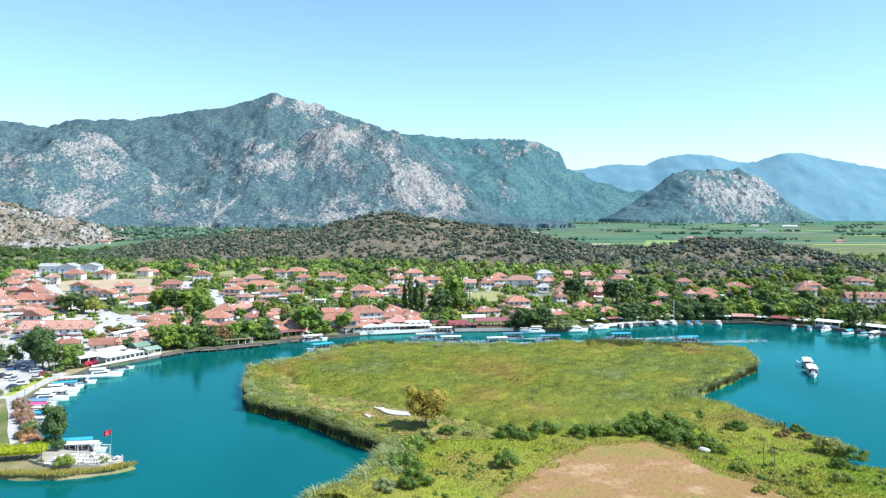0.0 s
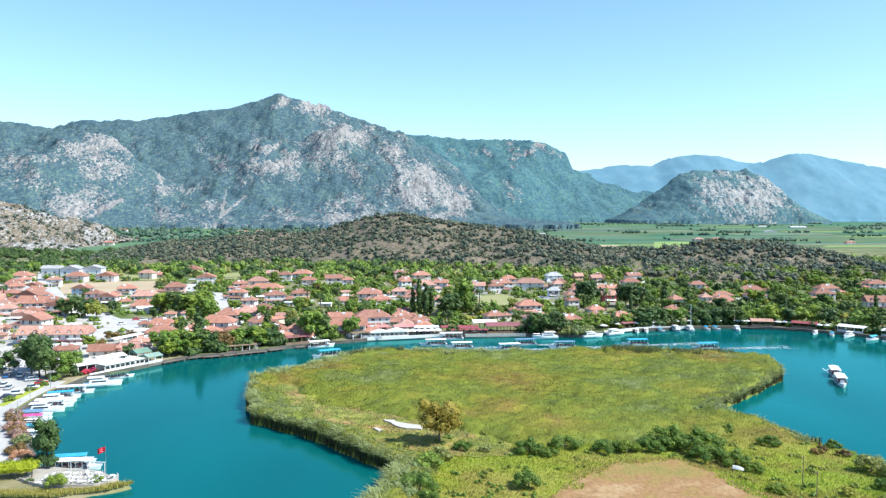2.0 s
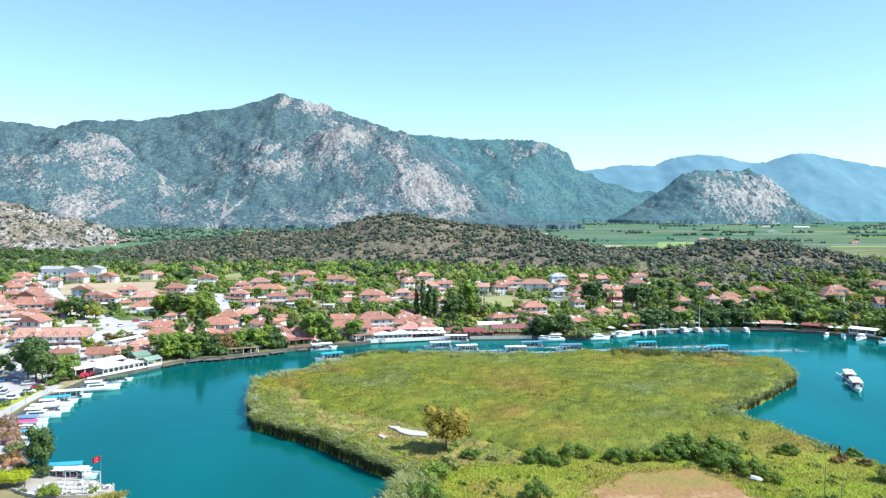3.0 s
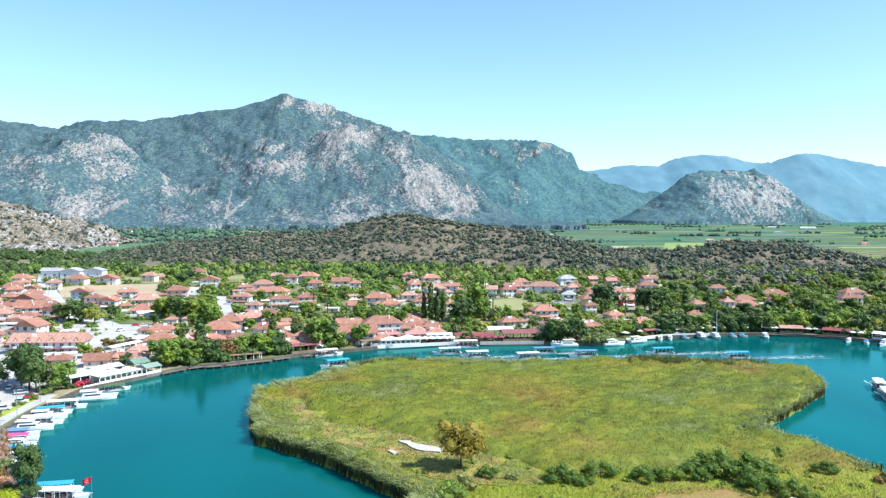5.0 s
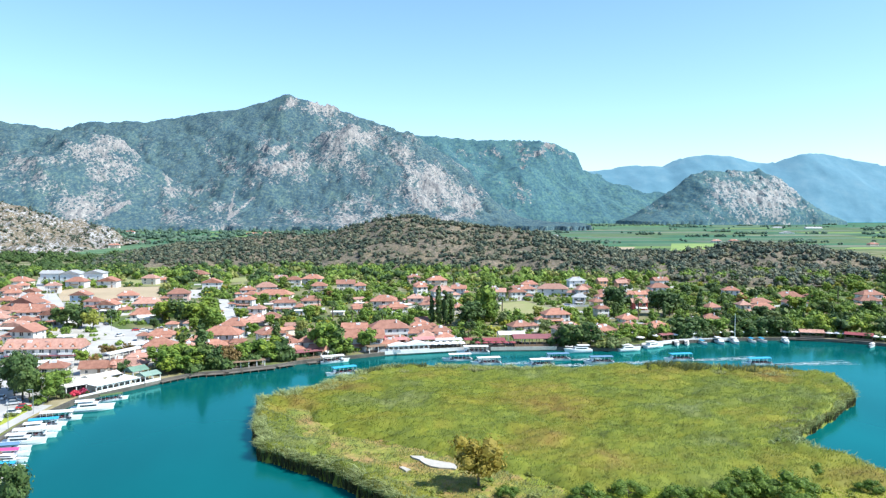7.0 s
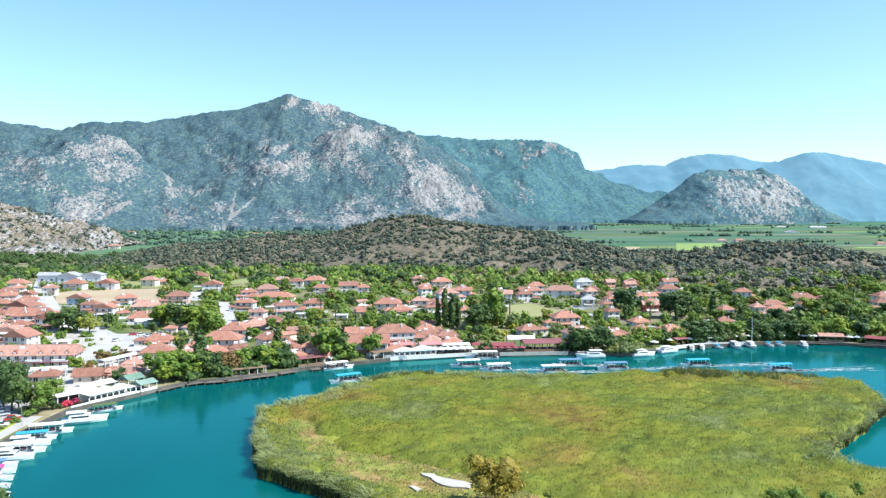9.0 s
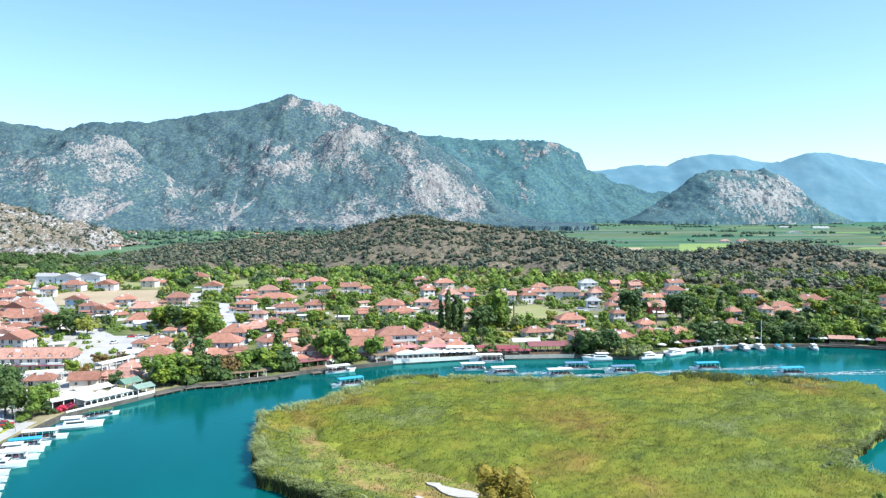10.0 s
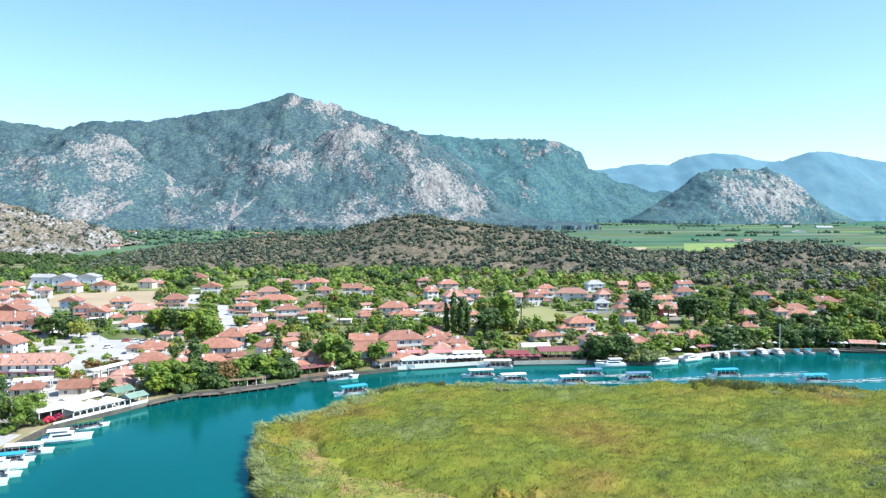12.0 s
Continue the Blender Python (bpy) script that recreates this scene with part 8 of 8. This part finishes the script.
def blades(n, seed, box_, tall, width, mode):
    r = np.random.default_rng(seed)
    x, y = r.uniform(box_[0], box_[1], n), r.uniform(box_[2], box_[3], n)
    if mode in ("rim", "stem"):
        # spread along the water's edge instead of over the whole island
        ring = [p for p in zip(REEDS, REEDS[1:] + REEDS[:1]) if min(p[0][1], p[1][1]) > 95]
        size = np.array([math.hypot(b[0] - a[0], b[1] - a[1]) for a, b in ring])
        k = r.choice(len(ring), n, p=size / size.sum())
        t, off = r.random(n), r.uniform(-1.4, 2.9, n) if mode == "stem" else r.uniform(-1.6, 5.0, n)
        pa, pb = np.array([q[0] for q in ring])[k], np.array([q[1] for q in ring])[k]
        step = pb - pa
        step /= np.linalg.norm(step, axis=1, keepdims=True)
        x, y = pa[:, 0] + (pb - pa)[:, 0] * t - step[:, 1] * off, pa[:, 1] + (pb - pa)[:, 1] * t + step[:, 0] * off
    s = np.where(inside(REEDS, x, y), 1, -1) * edge_distance(REEDS, x, y) + (fbm(x * 0.12, y * 0.12, 3, 3.0) - 0.5) * 2.4
    h = reed_height(x, y, s)
    soil = np.array(inside(BARE, x, y))
    pale = np.array(inside(SAND, x, y))
    if mode == "reed":
        ok = (s > 0.9) & (h > 0.25 + 0.6 * r.random(n)) & ~pale
        z0 = reed_top(x, y, s, h) - 0.12
    elif mode == "rim":
        ok = (s > 0.5) & (s < 4.0) & (h > 0.5)
        z0 = 2.15 - r.uniform(0, 0.7, n) * (fbm(x * 0.25, y * 0.25, 3, 51.0) > 0.45) - np.where(x > 70, 1.2, 0.0) * r.random(n)
        tall = tall * (0.45 + 1.15 * fbm(x * 0.3, y * 0.3, 3, 52.0)) * np.clip(h / 2.6, 0.4, 1.25) * (1 - 0.35 * smoothstep(255, 275, y) * smoothstep(0.45, 0.6, fbm(x * 0.06, y * 0.02, 3, 41.0)))
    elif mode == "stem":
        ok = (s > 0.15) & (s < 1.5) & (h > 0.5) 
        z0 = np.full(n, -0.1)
    elif mode == "band":
        ok = (s > 0.3) & (s < np.where(x > 95, 10.0, 6.5)) & ((y > 255) | (x > 95)) & (fbm(x * 0.07, y * 0.03, 4, 43.0) > r.uniform(0.42, 0.66, n)) & ((y > 268 + r.uniform(0, 14, n)) | (x > 98 + r.uniform(0, 12, n)))
        z0 = base + h * 0.35
    elif mode == "clump":
        far = (y > 285) & (s > 0.5) & (s < 7)
        ok = far & (((x > 102) & (x < 138) & (fbm(x * 0.2, y * 0.1, 3, 63.0) > 0.36)) | ((x > 138) & (s < 3.0)) | ((x < 24) & (s < 3.5) & (fbm(x * 0.12, y * 0.1, 3, 64.0) > 0.42)))
        z0 = base + h * 0.3
    elif mode == "strip":
        ok = (s > 0.4) & (s < 11 * fbm(x * 0.08, y * 0.08, 3, 53.0) + 3.5) & (x < 34) & (y < 252) & ~np.array(inside(CLEAR, x, y)) & (h > 0.5)
        z0 = reed_top(x, y, s, h) - 0.2
    elif mode == "tuft":
        ok = np.array(inside(CLEAR, x, y)) & ~pale & (fbm(x * 0.3, y * 0.3, 3, 45.0) > 0.36)
        z0 = np.full(n, 1.2)
    else:
        ok = (s > 0.6) & (h < 1.2) & (~soil | (edge_distance(BARE, x, y) < 7.0 * fbm(x * 0.25, y * 0.25, 4, 49.0) - 1.6)) & ~pale & ~(np.array(inside(CLEAR, x, y)) & (fbm(x * 0.2, y * 0.2, 3, 47.0) < 0.47))
        z0 = np.where(soil, 1.3, 1.05)
    if mode == "dry":
        ok = (s > 1) & soil & (fbm(x * 0.15, y * 0.15, 4, 35.0) > r.uniform(0.25, 0.6, n))
    x, y, z0 = x[ok], y[ok], z0[ok]
    hh = (tall[ok] if isinstance(tall, np.ndarray) else tall) * (r.uniform(0.6, 1.35, len(x)) if mode != "rim" else r.uniform(0.35, 1.15, len(x)))
    # leaves bow with the wind, at the water's edge outwards; their flat side turns up
    turn = 0.35 + (fbm(x * 0.03, y * 0.03, 2, 61.0) - 0.5) * 2.4 + r.normal(0, 0.75, len(x))
    if mode in ("rim", "stem", "band"):
        i, j = np.clip(np.round(y - 140).astype(int), 0, OUT.shape[1] - 1), np.clip(np.round(x + 38).astype(int), 0, OUT.shape[2] - 1)
        turn = np.arctan2(OUT[1][i, j], OUT[0][i, j]) + r.normal(0, 0.7, len(x))
    bend = {"reed": 1.1, "rim": 0.85, "stem": 0.12, "band": 0.9, "strip": 1.3, "clump": 0.3}.get(mode, 0.9) * r.uniform(0.35, 1.4, len(x))
    w = width * r.uniform(0.6, 1.4, len(x))
    side = np.stack([-np.sin(turn) * w, np.cos(turn) * w, 0 * w], 1)
    lean = np.stack([np.cos(turn), np.sin(turn)], 1) * (bend * hh)[:, None]
    p = np.stack([x, y, z0], 1)
    mid = p + np.stack([lean[:, 0] * 0.32, lean[:, 1] * 0.32, hh * 0.62], 1)
    tip = p + np.stack([lean[:, 0], lean[:, 1], hh * (1.0 - 0.25 * np.clip(bend, 0, 1))], 1)
    low, high = np.stack([p - side, p + side, mid + side, mid - side], 1), np.stack([mid - side, mid + side, tip + side * 0.25, tip - side * 0.25], 1)
    if mode in ("rim", "band", "strip", "clump"):
        return np.concatenate([low, high])
    return np.stack([p - side, p + side, tip + side * 0.35, tip - side * 0.35], 1)


gy_, gx_ = np.gradient(rs_in)
OUT = np.stack([-gx_, -gy_])
me = quad_mesh("reeds", blades(215000, 71, (-36, 170, 138, 316), 0.55, 0.10, "reed"))
tagged(part("reeds", me, M["reed"]), "bowed green and straw-coloured reeds on the island", "reeds", kind="stuff")
me = quad_mesh("reed_fringe", blades(75000, 72, (-40, 172, 140, 318), np.full(75000, 2.1), 0.085, "rim"))
tagged(part("reed_fringe", me, M["reed_edge"]), "tall grey-green reed fringe along the water", "reeds", kind="stuff")
# dark stems give the fringe its painted shadow at the waterline
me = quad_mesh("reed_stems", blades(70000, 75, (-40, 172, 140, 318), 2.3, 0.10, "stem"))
tagged(part("reed_stems", me, M["reed_stem"]), "brown reed stems darkened for shade at the water's edge", "reeds", kind="stuff")
me = quad_mesh("reed_fringe", blades(42000, 78, (-40, 36, 140, 270), 0.7, 0.085, "strip"))
tagged(part("reed_fringe", me, M["reed_silver"]), "feathery grey-green reeds leaning along the shore", "reeds", kind="stuff")
me = quad_mesh("reed_band", blades(380000, 76, (-40, 172, 196, 318), 1.1, 0.12, "band"))
tagged(part("reed_band", me, M["reed_olive"]), "taller olive reeds along the far edge of the island", "reeds", kind="stuff")
me = quad_mesh("reed_clumps", blades(60000, 79, (-20, 165, 284, 312), 2.3, 0.13, "clump"))
tagged(part("reed_clumps", me, M["reed_tall"]), "tall dark olive reed clumps on the far edge of the island", "reeds", kind="stuff")
me = quad_mesh("dry_grass", blades(60000, 77, (-24, 44, 176, 264), 0.5, 0.09, "tuft"))
tagged(part("dry_grass", me, M["reed_olive"]), "yellow-green tussocks in the island clearing", "grass", kind="stuff")
me = quad_mesh("grass", blades(160000, 73, (0, 130, 122, 215), 0.5, 0.12, "grass"))
tagged(part("grass", me, M["grass"]), "rough green meadow grass and weeds", "grass", kind="stuff")
me = quad_mesh("dry_grass", blades(70000, 74, (28, 92, 118, 174), 0.14, 0.09, "dry"))
tagged(part("dry_grass", me, M["dry_grass"]), "short dry grass on the mown clearing", "grass", kind="stuff")
pts = []
r = np.random.default_rng(81)
while len(pts) < 130:
    x, y = r.uniform(6, 122), r.uniform(132, 196)
    if inside(REEDS, np.array(x), np.array(y)) and edge_distance(REEDS, np.array(x), np.array(y)) > 2 and not inside(BARE, np.array(x), np.array(y)):
        pts.append((x, y, 0.9))
woods("meadow_scrub", "low mixed scrub in the meadow", pts[:55], 1.2, 1.5, "leaf", 40, 0.17, 83)
woods("meadow_scrub", "yellow-green scrub in the meadow", pts[55:], 1.1, 1.5, "leaf_gold", 40, 0.17, 85)
